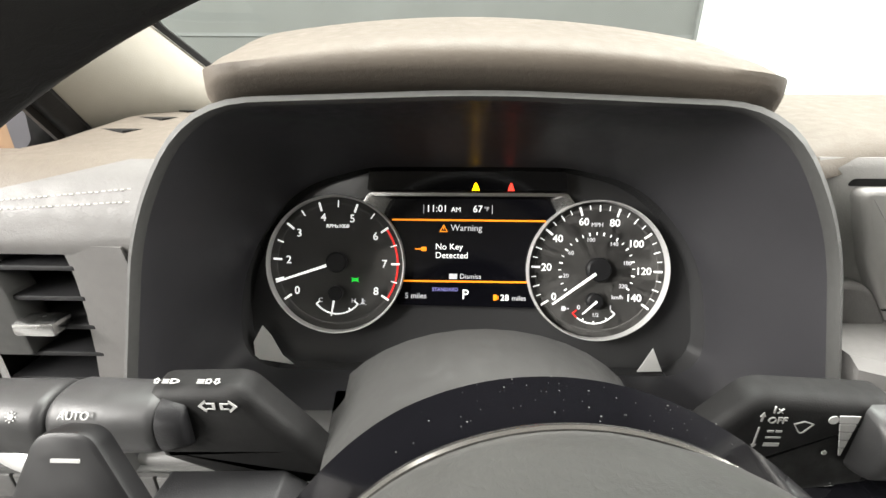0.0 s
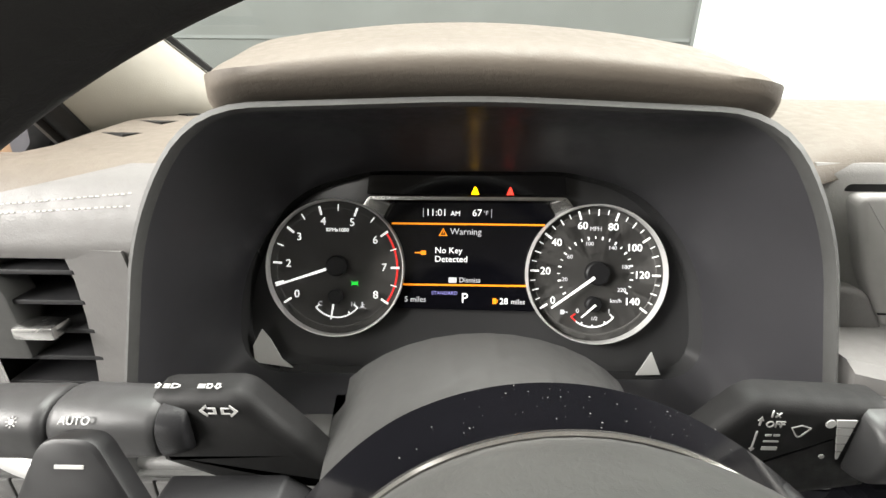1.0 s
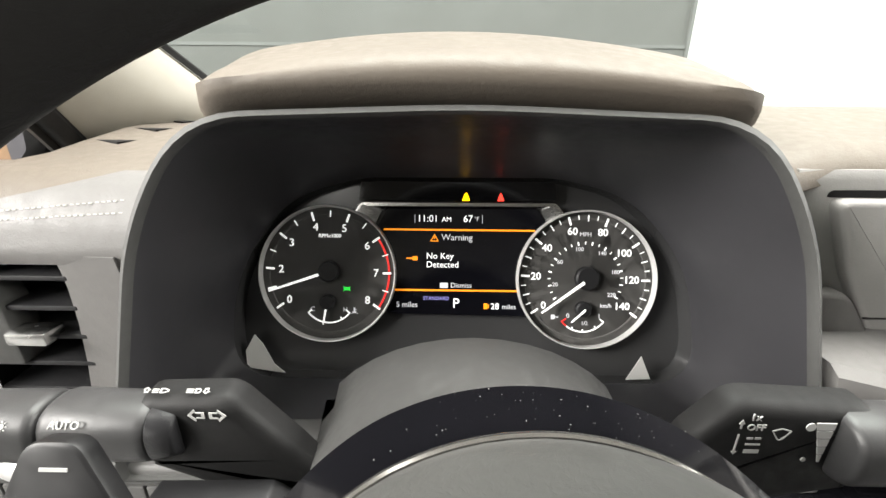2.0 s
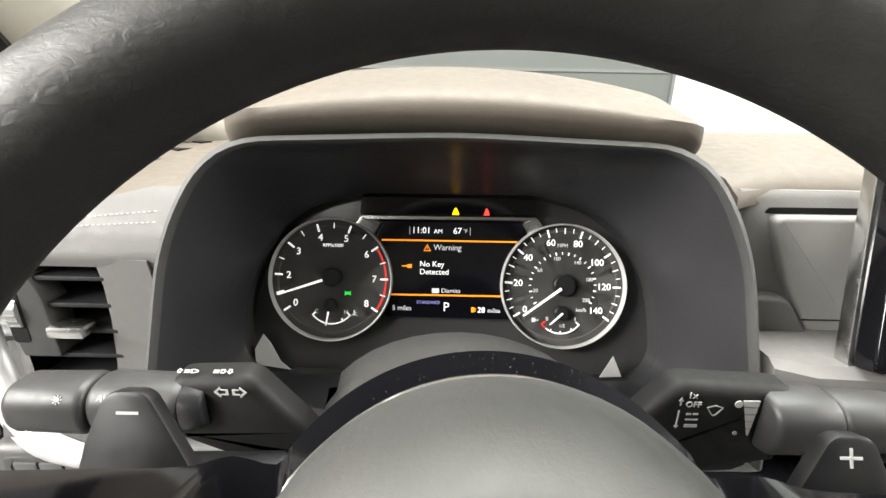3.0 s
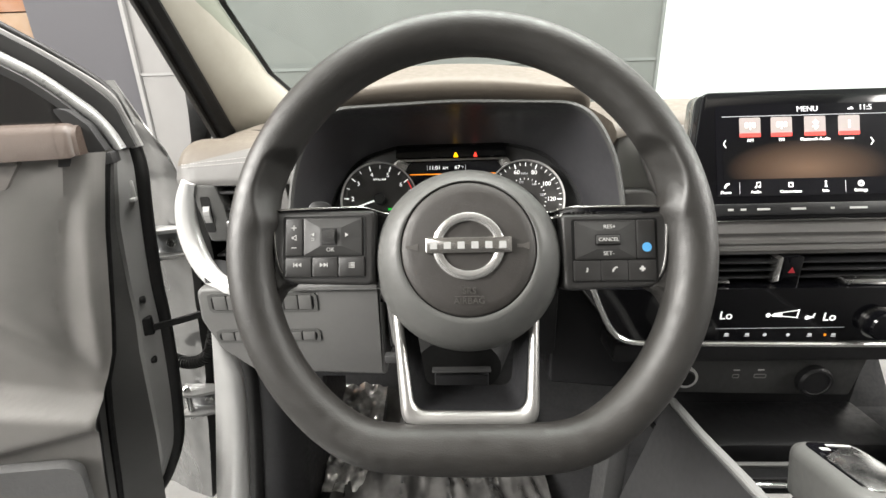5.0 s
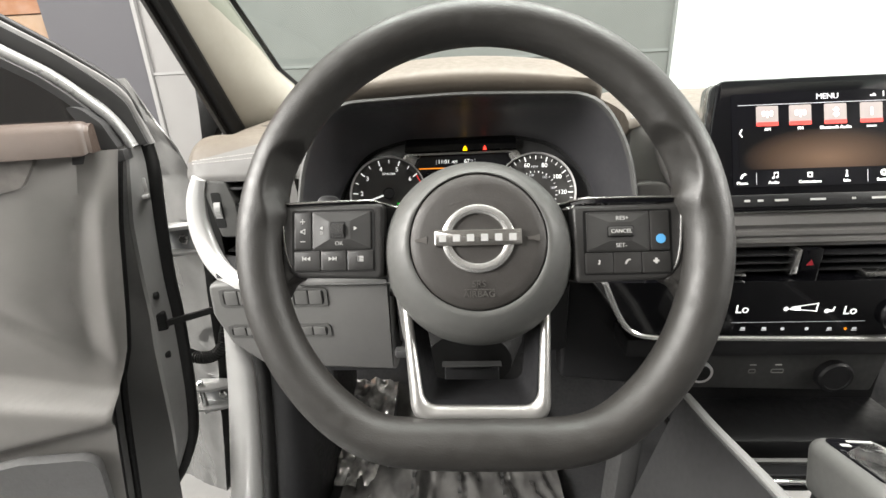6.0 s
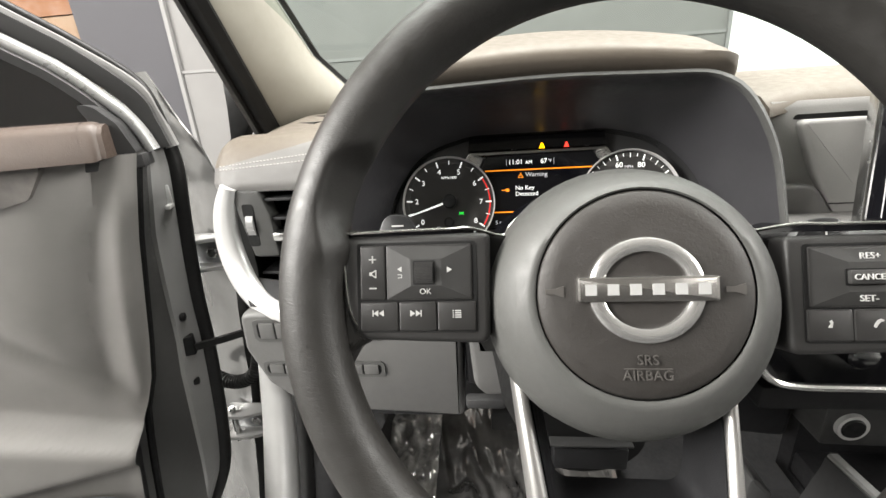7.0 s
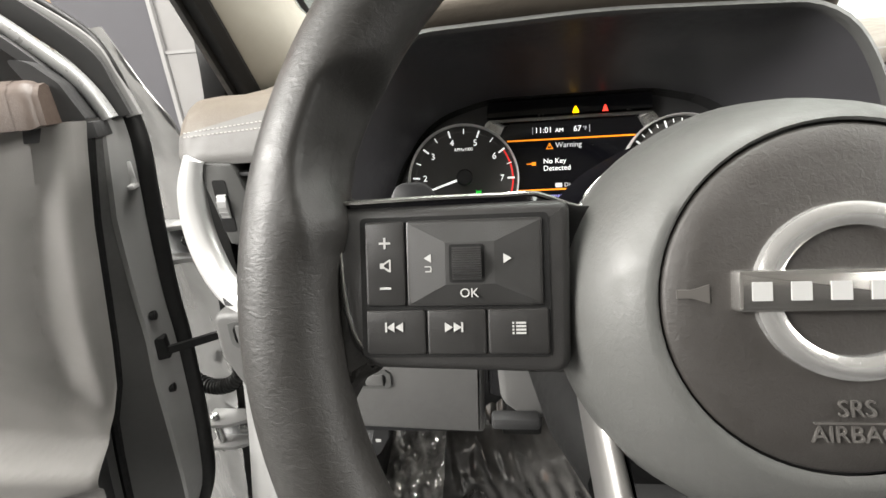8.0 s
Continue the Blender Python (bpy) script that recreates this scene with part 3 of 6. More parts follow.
    part("silver_line", sweep([f + Vector((0, 0.0006, 0.0006)) for f in front], [(-0.0007, -0.0008), (-0.0007, 0.0004), (0.0, 0.0008), (0.0007, 0.0004), (0.0007, -0.0008)], up=(0, 0, 1), m=WHEEL), BAR, t, "thin silver line")
    # dust specks on the gloss trim
    rnd = random.Random(5)
    bm = bmesh.new()
    for i in range(70):
        a = math.radians(rnd.gauss(88, 17))
        k = rnd.random()
        p = Vector((CX + (0.0707 + 0.0095 * k) * math.cos(a), -0.0145 + (0.0675 + 0.0042 * k) * math.sin(a), -0.0378 - 0.024 * k))
        q = 0.00005 + 0.00016 * rnd.random() ** 2.5
        into(bm, box(-q, q, -0.0001, 0.0001, -q * 0.6, q * 0.6), WHEEL @ Matrix.Translation(p) @ pose(0, 0, 0, rnd.uniform(-15, 15), rnd.uniform(0, 180), math.degrees(a) - 90))
    tagged(part("dust", bm, DUST, t, "fine pale dust"), "fine pale dust", kind="stuff")
    # lower spoke
    outer = rpoly([(-0.0610, -0.036, 0.002), (-0.0492, -0.1410, 0.014), (0.0521, -0.1415, 0.014), (0.0590, -0.036, 0.002)], 6)
    inner = rpoly([(-0.0540, -0.036, 0.002), (-0.0391, -0.1279, 0.012), (0.0423, -0.1284, 0.012), (0.0520, -0.036, 0.002)], 6)
    def between(k, z):
        return [(a[0] + (b[0] - a[0]) * k, a[1] + (b[1] - a[1]) * k, z - 0.5 * max(0.0, a[1] + 0.078)) for a, b in zip(outer, inner)]
    rings = [between(0, -0.030), between(0, -0.006), between(0.1, -0.0025), between(0.3, 0.0006), between(0.55, 0.0014), between(0.8, 0.0004), between(1, -0.0025), between(1, -0.030)]
    part("lower_spoke", loft(rings, True, m=WHEEL, loop_closed=True), SILVER, t, "satin silver lower spoke frame", 70)
    i2 = [(x * 0.985, y + 0.0006) for x, y in inner]
    i3 = [(x * 0.86, y * 0.93) for x, y in inner]
    part("spoke_lining", loft([[(x, y, -0.002 - 0.5 * max(0.0, y + 0.078)) for x, y in i2], [(x, y, -0.040) for x, y in i3], [(x, y, -0.042) for x, y in i2], [(x, y, -0.004 - 0.5 * max(0.0, y + 0.078)) for x, y in inner]], True, m=WHEEL), DARK, t, "black lining of the lower spoke")
    # shift paddles behind the spokes
    for sx in (-1, 1):
        f = WHEEL @ Matrix.Translation((CX, 0, 0)) @ (Matrix.Diagonal((-1, 1, 1, 1)) if sx > 0 else IDENT)
        if sx > 0:
            f = f @ Matrix.Translation((0, -0.011, 0))
        pad = prism(rpoly([(-0.152, -0.012, 0.004), (-0.146, 0.022, 0.008), (-0.1395, 0.0400, 0.008), (-0.1245, 0.0400, 0.008), (-0.106, 0.012, 0.006), (-0.078, 0.010, 0.004), (-0.078, 0.004, 0.002), (-0.108, -0.012, 0.004)]), -0.066, -0.060, f, 0.0015)
        pd = part("shift_paddle", pad, PADDLE, t, "dark shift paddle with pale mark")
        mk = [(-0.1345, -0.1265, 0.0318, 0.0328)] if sx < 0 else [(-0.1345, -0.1265, 0.0318, 0.0328), (-0.1310, -0.1300, 0.0288, 0.0358)]
        part("paddle_mark", bars(mk, -0.0601, -0.0597, f), PRINT, pd)
        part("paddle_stem", prism(rrect(-0.110, -0.085, -0.006, 0.009, 0.003), -0.062, -0.018, f), DARK, pd)


steering_wheel()

# ---------------------------------------------------------------- dashboard
BINNACLE = pose(0.023, 0.21, 1.10, 90 - 12)
GAUGE = pose(0.018, 0.311, 1.07, 90 - 19)
OPENING = [(-0.214, -0.115, 0.004), (-0.1915, 0.040, 0.3), (-0.156, 0.1005, 0.3), (0, 0.1062, 0.9), (0.156, 0.1005, 0.3), (0.1915, 0.040, 0.3), (0.214, -0.115, 0.004)]
RECESS = [(-0.178, -0.084, 0.036), (-0.1765, -0.004, 0.3), (-0.134, 0.060, 0.3), (-0.074, 0.0765, 0.1), (0.078, 0.0772, 0.1), (0.136, 0.064, 0.3), (0.183, 0.010, 0.3), (0.192, -0.086, 0.036)]


def dashboard():
    t = thing("dashboard", (0.023, 0.3, 1.05), "two-tone dashboard, tan padded top over grey vinyl", "dashboard", kind="structure")
    # padded top: a long cross section swept from the left end to beyond the screen
    def pad(xs, front=None):
        rings = []
        for x in xs:
            end = max(0.0, min(1.0, (x + 0.345) / 0.06)) ** 0.5
            right = max(0.0, min(1.0, (x - 0.18) / 0.08))
            zf = 1.148 + 0.017 * right - (1 - end) * 0.02
            yf = 0.243 + 0.02 * right + 0.05 * (1 - end)
            top = zf + (0.034 if x > -0.171 else 0.028) * end - 0.006 * right
            if front is not None:
                rings.append([(x, front, 1.0), (x, front, top - 0.012), (x, front + 0.02, top - 0.002), (x, 0.46, top + 0.001), (x, 0.55, top - 0.008), (x, 0.68, top - 0.04), (x, 0.78, top - 0.07), (x, 0.78, 1.0)])
            else:
                rings.append([(x, yf, zf - 0.004), (x, yf + 0.002, zf + 0.004), (x, yf + 0.02, zf + 0.014), (x, 0.31, top - 0.010), (x, 0.38, top - 0.001), (x, 0.46, top + 0.001), (x, 0.55, top - 0.008), (x, 0.68, top - 0.04), (x, 0.78, top - 0.07), (x, 0.78, 1.05), (x, 0.3, 1.12)])
        return loft(rings, True, True, True)
    part("top_pad", pad([-0.345, -0.335, -0.31, -0.27, -0.22, -0.172]), TAN, t, "tan grained padded top", 50)
    part("top_pad", pad([-0.172, -0.05, 0.1, 0.222], 0.40), TAN, t, "tan grained padded top", 50)
    part("top_pad", pad([0.222, 0.26, 0.4, 0.6, 0.9, 1.05]), TAN, t, "tan grained padded top", 50)
    # grey band under it, left of the binnacle
    rings, upper, face = [], [], []
    for x in [-0.338, -0.335, -0.331, -0.325, -0.318, -0.31, -0.30, -0.29, -0.275, -0.26, -0.245, -0.23, -0.21, -0.19, -0.165]:
        e = max(0.0, min(1.0, (x + 0.338) / 0.03)) ** 0.5
        dy = 0.04 * (1 - e)
        prof = [Vector(p) for p in ((x, 0.285 + dy, 1.163 - 0.022 * (1 - e)), (x, 0.262 + dy, 1.1615 - 0.022 * (1 - e)), (x, 0.250 + dy, 1.1565 - 0.020 * (1 - e)), (x, 0.2415 + dy, 1.149 - 0.018 * (1 - e)), (x, 0.2335 + dy, 1.136 - 0.012 * (1 - e)), (x, 0.2275 + dy, 1.117), (x, 0.229 + dy, 1.1105))]
        fine = resample3(prof, 60)
        seam = min(1.1615, 1.1645 - 0.21 * (-0.176 - x))
        cut = max(1, min(50, sum(1 for p in fine if p.z > seam)))
        f = max(0.0, min(1.0, (fine[cut - 1].z - seam) / max(1e-6, fine[cut - 1].z - fine[cut].z)))
        at_seam = fine[cut - 1].lerp(fine[cut], f)
        upper.append([tuple(p) for p in resample3(fine[:cut] + [at_seam], 8)] + [(x, 0.3, 1.12)])
        rings.append([tuple(p) for p in resample3([at_seam] + fine[cut:], 12)] + [(x, 0.3, 1.1105), (x, 0.3, at_seam.z - 0.004)])
        face.append(fine)
    part("left_shoulder", loft(upper, True, True, True), TAN, t, "tan vinyl shoulder of the padded top", 50)
    part("left_band", loft(rings, True, True, True), GREY, t, "grey stitched vinyl band", 50)
    for row in range(2):
        bm = bmesh.new()
        for k in range(36):
            x = -0.312 + 0.0037 * k
            zz = (1.1478 + 0.085 * (x + 0.18)) if row == 0 else (1.1412 + 0.06 * (x + 0.18))
            near = min((p for f in face for p in f if abs(p.x - x) < 0.03), key=lambda p: abs(p.z - zz) + 0.25 * abs(p.x - x))
            into(bm, box(x, x + 0.0022, -0.0004, 0.0003, -0.0003, 0.0003), pose(0, near.y - 0.0001, zz, 60))
        part("stitching", bm, THREAD, t, "pale stitched seam")
    # column between vent and binnacle
    part("vent_pillar", loft([[(x0 + dx, y0, z), (x1 + dx, y1, z), (x1 + dx, 0.30, z), (x0 + dx, 0.30, z)]
         for (x0, x1, y0, y1) in ((-0.2225, -0.184, 0.2295, 0.2262),) for z, dx in ((1.1165, -0.001), (1.106, 0.0005), (1.095, 0.0015), (1.07, 0.001), (1.04, -0.002), (1.01, -0.007), (0.985, -0.014))], True, True, True), GREY, t, "grey vinyl strip beside the vent")
    # binnacle
    op = resample(rpoly(OPENING, 8), 120)
    deep = resample(rpoly(RECESS, 8), 120)

    def start_low(poly):
        k = min(range(len(poly)), key=lambda i: (poly[i][0] + 1) + (poly[i][1] + 1) * 1.0)
        return poly[k:] + poly[:k]
    op, deep = start_low(op), start_low(deep)
    inn = [(x * 0.979, (y + 0.115) * 0.980 - 0.115) for x, y in op]
    b3 = [BINNACLE @ Vector((x, y, 0.0)) for x, y in op]
    rings = [[tuple(BINNACLE @ Vector((x * 1.012, y + 0.001, -0.05))) for x, y in op], [tuple(BINNACLE @ Vector((x * 1.006, y + 0.001, -0.006))) for x, y in op], [tuple(p) for p in b3],
             [tuple(BINNACLE @ Vector((x * 0.985, (y + 0.115) * 0.986 - 0.115, 0.0022))) for x, y in op], [tuple(BINNACLE @ Vector((x, y, 0.0))) for x, y in inn], [tuple(BINNACLE @ Vector((x, y, -0.006))) for x, y in inn]]
    part("bezel", loft(rings), BEZEL, t, "grey rim of the instrument binnacle")
    d3 = [GAUGE @ Vector((x, y, 0.004)) for x, y in deep]
    i3 = [BINNACLE @ Vector((x, y, -0.005)) for x, y in inn]
    rings = []
    for k in range(9):
        s = k / 8
        bulge = 0.010 * math.sin(math.pi * s)
        rings.append([tuple(a.lerp(b, s) + Vector((0, 0, bulge if a.z > 1.12 else 0))) for a, b in zip(i3, d3)])
    part("binnacle_lining", loft(rings), BINN, t, "charcoal inside of the binnacle hood", 60)
    rings = [[tuple(GAUGE @ Vector((x, y, 0.004))) for x, y in deep], [tuple(GAUGE @ Vector((x * 0.99, y * 0.985, -0.012))) for x, y in deep]]
    part("cluster_tray", loft(rings, True, False, True), TRAY, t, "glossy black tray round the dials")
    # Pale plates drawn in for bright reflections at the lens's lower corners.
    for pl in ([(-0.1618, -0.0506), (-0.169, -0.064), (-0.1675, -0.0775), (-0.1368, -0.0816), (-0.1459, -0.0743), (-0.155, -0.0583)], [(0.1504, -0.0643), (0.1384, -0.0833), (0.1578, -0.0825)]):
        part("reflection_plate", prism(pl, 0.0002, 0.0012, GAUGE), REFLECTION, t, "pale plate standing in for a reflection in the dial lens")
    # brow over the binnacle
    rings = []
    hw, endr = 0.1615, 0.030
    stations = [(-(hw - endr) - endr * math.sin(a), math.cos(a)) for a in [radians(g) for g in (88, 76, 62, 48, 32, 16)]]
    stations += [((hw - endr) * (k / 8 - 1), 1.0) for k in range(17)]
    stations += [(-x, c) for x, c in reversed(stations[:6])]
    for x, c in stations:
        u = x / hw
        z0 = 1.2015 - 0.010 * u * u - 0.002 * u
        yb = 0.2355
        sec = [(0.036, -0.008), (0.018, -0.003), (0.007, 0.003), (-0.0030, 0.0115), (-0.0045, 0.0150), (-0.0042, 0.0195), (-0.001, 0.0238), (0.006, 0.0272), (0.015, 0.0298), (0.030, 0.0330), (0.07, 0.0425), (0.12, 0.0480), (0.2, 0.038), (0.30, -0.03), (0.30, -0.05)]
        sag = 0.006 * u * u
        rings.append([(0.0275 + x, yb + 0.075 + (dy - 0.075) * (0.55 + 0.45 * c), z0 + (dz - (sag if dz > 0.02 else 0)) * (0.80 + 0.20 * c if dz > 0 else 1.0) - 0.012 * (1 - c) * (dz < 0.016)) for dy, dz in sec])
    part("brow", loft(rings, True, True, True), TAN, t, "tan padded brow over the dials", 60)
    # defroster slots at the left
    for x, y, z, k in ((-0.246, 0.332, 1.1688, 1.0), (-0.2405, 0.372, 1.174, 1.0), (-0.243, 0.418, 1.1763, 0.8)):
        slot = [(x - 0.022 * k, y + 0.008), (x + 0.006 * k, y - 0.006 * k), (x + 0.013 * k, y + 0.008 * k), (x - 0.006 * k, y + 0.012 * k)]
        part("defroster_slot", prism(slot, z - 0.006, z + 0.0010), BLACK, t, "dark triangular defroster slot")
    # right of the binnacle: grey band and pod
    rings = []
    for x in [0.2265, 0.24, 0.30, 0.45, 0.7, 1.0]:
        rings.append([(x, 0.262, 1.166), (x, 0.258, 1.160), (x, 0.258, 1.09), (x, 0.2572, 1.06), (x, 0.34, 1.06), (x, 0.34, 1.166)])
    part("right_band", loft(rings, True, True, True), GREY_PALE, t, "grey vinyl band behind the centre screen", 50)
    pod = prism(rpoly([(0.2462, 1.1495, 0.006), (0.42, 1.1500, 0.01), (0.42, 0.99, 0.01), (0.372, 1.008, 0.02), (0.333, 1.0304, 0.03), (0.2937, 1.0596, 0.03), (0.2673, 1.1011, 0.06)]), -0.2585, -0.2475, pose(0, 0, 0, 90), 0.004, 3)
    part("pod", pod, GREY_PALE, t, "grey moulded panel behind the screen")
    part("pod_seam", box(0.286, 0.33, 0.2466, 0.2480, 1.0704, 1.0712), BLACK, t, "thin dark seam")
    # Black plate on the band face, painted in for the shadow gap.
    part("slot_shade", prism(rpoly([(0.2445, 1.1497, 0.002), (0.2470, 1.1542, 0.004), (0.42, 1.1550, 0.002), (0.42, 1.1497, 0.002)]), -0.259, -0.2573, pose(0, 0, 0, 90)), BLACK, t, "black plate for the shadow gap above the panel")
    part("pod_cowl", prism(rpoly([(0.234, 1.090, 0.01), (0.270, 1.090, 0.02), (0.300, 1.050, 0.03), (0.42, 1.00, 0.01), (0.42, 0.985, 0.005), (0.234, 0.985, 0.005)]), -0.2565, -0.2445, pose(0, 0, 0, 90), 0.004, 3), GREY, t, "grey moulded cowl below the panel")
    # column shroud
    rings = []
    for k in range(8):
        s = k / 7
        y = 0.055 + 0.15 * s
        zc = 1.000
        h, w = (0.088 - 0.009 * s), 0.080 + 0.018 * s
        ring = []
        for i in range(40):
            a = 2 * math.pi * i / 40
            z = zc + h * math.sin(a)
            ring.append((0.027 + w * math.cos(a), y, z) if z > 1.036 else (0.027 + w * 0.9 * (-1 + 2 * (i - 23) / 14 if 23 <= i <= 37 else math.cos(a)), y, 1.034))
        rings.append(ring)
    part("column_shroud", loft(rings, True, True, True), SHROUD, t, "smooth grey steering column shroud", 60)


dashboard()


# ---------------------------------------------------------------- dials and middle screen
def arc_band(cx, cy, r0, r1, a0, a1, z0, z1, m, n=40):
    pts = [(cx + r1 * math.cos(math.radians(a0 + (a1 - a0) * i / n)), cy + r1 * math.sin(math.radians(a0 + (a1 - a0) * i / n))) for i in range(n + 1)]
    pts += [(cx + r0 * math.cos(math.radians(a1 + (a0 - a1) * i / n)), cy + r0 * math.sin(math.radians(a1 + (a0 - a1) * i / n))) for i in range(n + 1)]
    return prism(pts, z0, z1, m)


def tick(bm, cx, cy, ang, r0, r1, w, z, m):
    f = m @ Matrix.Translation((cx, cy, 0)) @ Matrix.Rotation(radians(ang), 4, "Z")
    into(bm, box(r0, r1, -w / 2, w / 2, z, z + 0.0003), f)


def tick_part(d, *args):
    bm = bmesh.new()
    tick(bm, *args)
    part("tick_mark", bm, WHITE_LIT, d)


def pointer(cx, cy, tx, ty, r_in, w, z, m):
    d = Vector((tx - cx, ty - cy))
    f = m @ Matrix.Translation((cx, cy, 0)) @ Matrix.Rotation(math.atan2(d.y, d.x), 4, "Z")
    return prism([(r_in, -w / 2), (d.length, -w * 0.3), (d.length, w * 0.3), (r_in, w / 2)], z, z + 0.0008, f)


def dial(t, name, cx, cy, r, label):
    f = GAUGE @ Matrix.Translation((cx, cy, 0))
    d = part(name, revolve([(0.0, -0.0035), (r * 0.86, -0.0035), (r * 0.865, -0.003), (r * 0.885, -0.003), (r * 0.89, -0.0035), (r * 0.98, -0.0035)], 72, f), DIAL, t, label, 50)
    part("dial_ring", revolve([(r * 0.968, -0.004), (r * 0.970, 0.0012), (r * 0.976, 0.0028), (r * 0.990, 0.0030), (r * 1.0, 0.001), (r * 1.002, -0.006), (r * 0.968, -0.006)], 72, f), DIAL_RING, d, "bright silver dial ring")
    return d


def cluster():
    t = thing("instrument_cluster", GAUGE.translation, "lit instrument cluster with two round dials and message screen", "instrument cluster")
    # rev counter
    cx, cy, r = -0.103, -0.0006, 0.0553
    d = dial(t, "rev_counter", cx, cy, r, "dark rev counter face with white figures")

    def rev(v):
        return 214.4 - 19.4 * v if v <= 2 else 175.6 - 35.0 * (v - 2)
    for i in range(9):
        tick_part(d, cx, cy, rev(i), 0.0440, 0.0510, 0.0015, -0.0030, GAUGE)
    for i in range(2, 8):
        tick_part(d, cx, cy, rev(i + 0.5), 0.0458, 0.0510, 0.0008, -0.0030, GAUGE)
    part("red_zone", arc_band(cx, cy, 0.0486, 0.0500, rev(6) - 1, rev(8) + 1, -0.0032, -0.0028, GAUGE), RED_LIT, d, "red zone arc")
    for v in (0, 2, 3, 4, 5, 6, 7, 8):
        a = radians(rev(v))
        label_on(d, "numeral", str(v), 0.0088, GAUGE @ Matrix.Translation((cx + 0.0386 * math.cos(a), cy + 0.0386 * math.sin(a), -0.003)), WHITE_LIT)
    label_on(d, "lettering", "RPMx1000", 0.0042, GAUGE @ Matrix.Translation((cx + 0.001, 0.0298, -0.003)), WHITE_LIT)
    part("hub_cap", revolve([(0.0082, -0.003), (0.0082, 0.004), (0.0070, 0.0052), (0.0, 0.0054)], 32, GAUGE @ Matrix.Translation((cx + 0.0015, cy + 0.002, 0))), DARK, d, "black pointer cap")
    part("pointer", pointer(cx, cy + 0.0015, -0.1496, -0.0148, 0.0062, 0.0022, 0.0022, GAUGE), WHITE_LIT, d, "lit white pointer")
    sy = -0.0235
    bm = bmesh.new()
    into(bm, arc_band(cx + 0.0005, cy - 0.019, 0.0208, 0.0218, 218, 322, -0.003, -0.0026, GAUGE))
    for a, l in ((218, 0.004), (322, 0.004), (300, 0.0028)):
        tick(bm, cx + 0.0005, cy - 0.019, a, 0.0216 - l, 0.0216, 0.001, -0.003, GAUGE)
    part("temperature_scale", bm, WHITE_LIT, d, "small white temperature scale")
    part("hub_cap", revolve([(0.0058, -0.003), (0.0058, 0.003), (0.005, 0.004), (0.0, 0.0042)], 28, GAUGE @ Matrix.Translation((cx + 0.0003, sy, 0))), DARK, d, "black pointer cap")
    part("pointer", pointer(cx, sy, cx - 0.003, -0.0415, 0.006, 0.0014, 0.0016, GAUGE), WHITE_LIT, d, "lit white pointer")
    label_on(d, "lettering", "C", 0.0052, GAUGE @ Matrix.Translation((cx - 0.0130, -0.0300, -0.003)), DIM_LIT)
    label_on(d, "lettering", "H", 0.0052, GAUGE @ Matrix.Translation((cx + 0.0138, -0.0302, -0.003)), DIM_LIT)
    part("thermometer_symbol", bars([(-0.0007, 0.0007, -0.001, 0.003), (-0.0016, 0.0016, -0.0016, -0.0003), (0.0007, 0.002, 0.0008, 0.0013), (-0.003, -0.0018, -0.0022, -0.0017), (0.0018, 0.003, -0.0022, -0.0017)], 0, 0.0003, GAUGE @ Matrix.Translation((cx + 0.0212, -0.0312, -0.003))), DIM_LIT, d)
    lamp = [[(-0.003, 0.0022), (-0.0012, 0.0008), (-0.0012, -0.0008), (-0.003, -0.0022), (-0.0024, -0.0003), (-0.0024, 0.0003)], [(0.003, 0.0022), (0.0012, 0.0008), (0.0012, -0.0008), (0.003, -0.0022), (0.0024, -0.0003), (0.0024, 0.0003)],
            [(-0.0014, -0.0012), (0.0014, -0.0012), (0.0009, 0.0), (0.0014, 0.0012), (-0.0014, 0.0012), (-0.0009, 0.0)]]
    part("side_light_symbol", poly_plate(lamp, 0, 0.0003, GAUGE @ Matrix.Translation((cx + 0.0150, -0.0130, -0.003))), GREEN_LIT, d, "green lit side light symbol")
    # speedometer
    cx, cy, r = 0.1052, -0.003, 0.0560
    d = dial(t, "speedometer", cx, cy, r, "dark speedometer face with white figures")

    def mph(v):
        return 212.9 - 35.6 * v / 20
    for i in range(29):
        v = 5 * i
        if v % 20 == 0:
            tick_part(d, cx, cy, mph(v), 0.0452, 0.0520, 0.0015, -0.0030, GAUGE)
        elif v % 10 == 0:
            tick_part(d, cx, cy, mph(v), 0.0468, 0.0520, 0.0009, -0.0030, GAUGE)
        else:
            tick_part(d, cx, cy, mph(v), 0.0482, 0.0520, 0.0007, -0.0030, GAUGE)
    for k in range(23):
        v = k * 10 / 1.609
        tick_part(d, cx, cy, mph(v), 0.0282 if k % 2 else 0.0278, 0.0305, 0.0011 if k % 2 == 0 else 0.0007, -0.0030, GAUGE)
    for v in range(0, 160, 20):
        a = radians(mph(v))
        rr = 0.0400 if v < 100 else 0.0372
        label_on(d, "numeral", str(v), 0.0084, GAUGE @ Matrix.Translation((cx + rr * math.cos(a), cy + rr * math.sin(a), -0.003)), WHITE_LIT)
    for v in (20, 60, 100, 140, 180, 220):
        a = radians(mph(v / 1.609))
        label_on(d, "numeral", str(v), 0.0046, GAUGE @ Matrix.Translation((cx + 0.0248 * math.cos(a), cy + 0.0248 * math.sin(a), -0.003)), DIM_LIT)
    label_on(d, "lettering", "MPH", 0.0048, GAUGE @ Matrix.Translation((cx - 0.0005, cy + 0.0362, -0.003)), DIM_LIT)
    label_on(d, "lettering", "km/h", 0.0046, GAUGE @ Matrix.Translation((cx + 0.0170, cy - 0.0215, -0.003)), DIM_LIT)
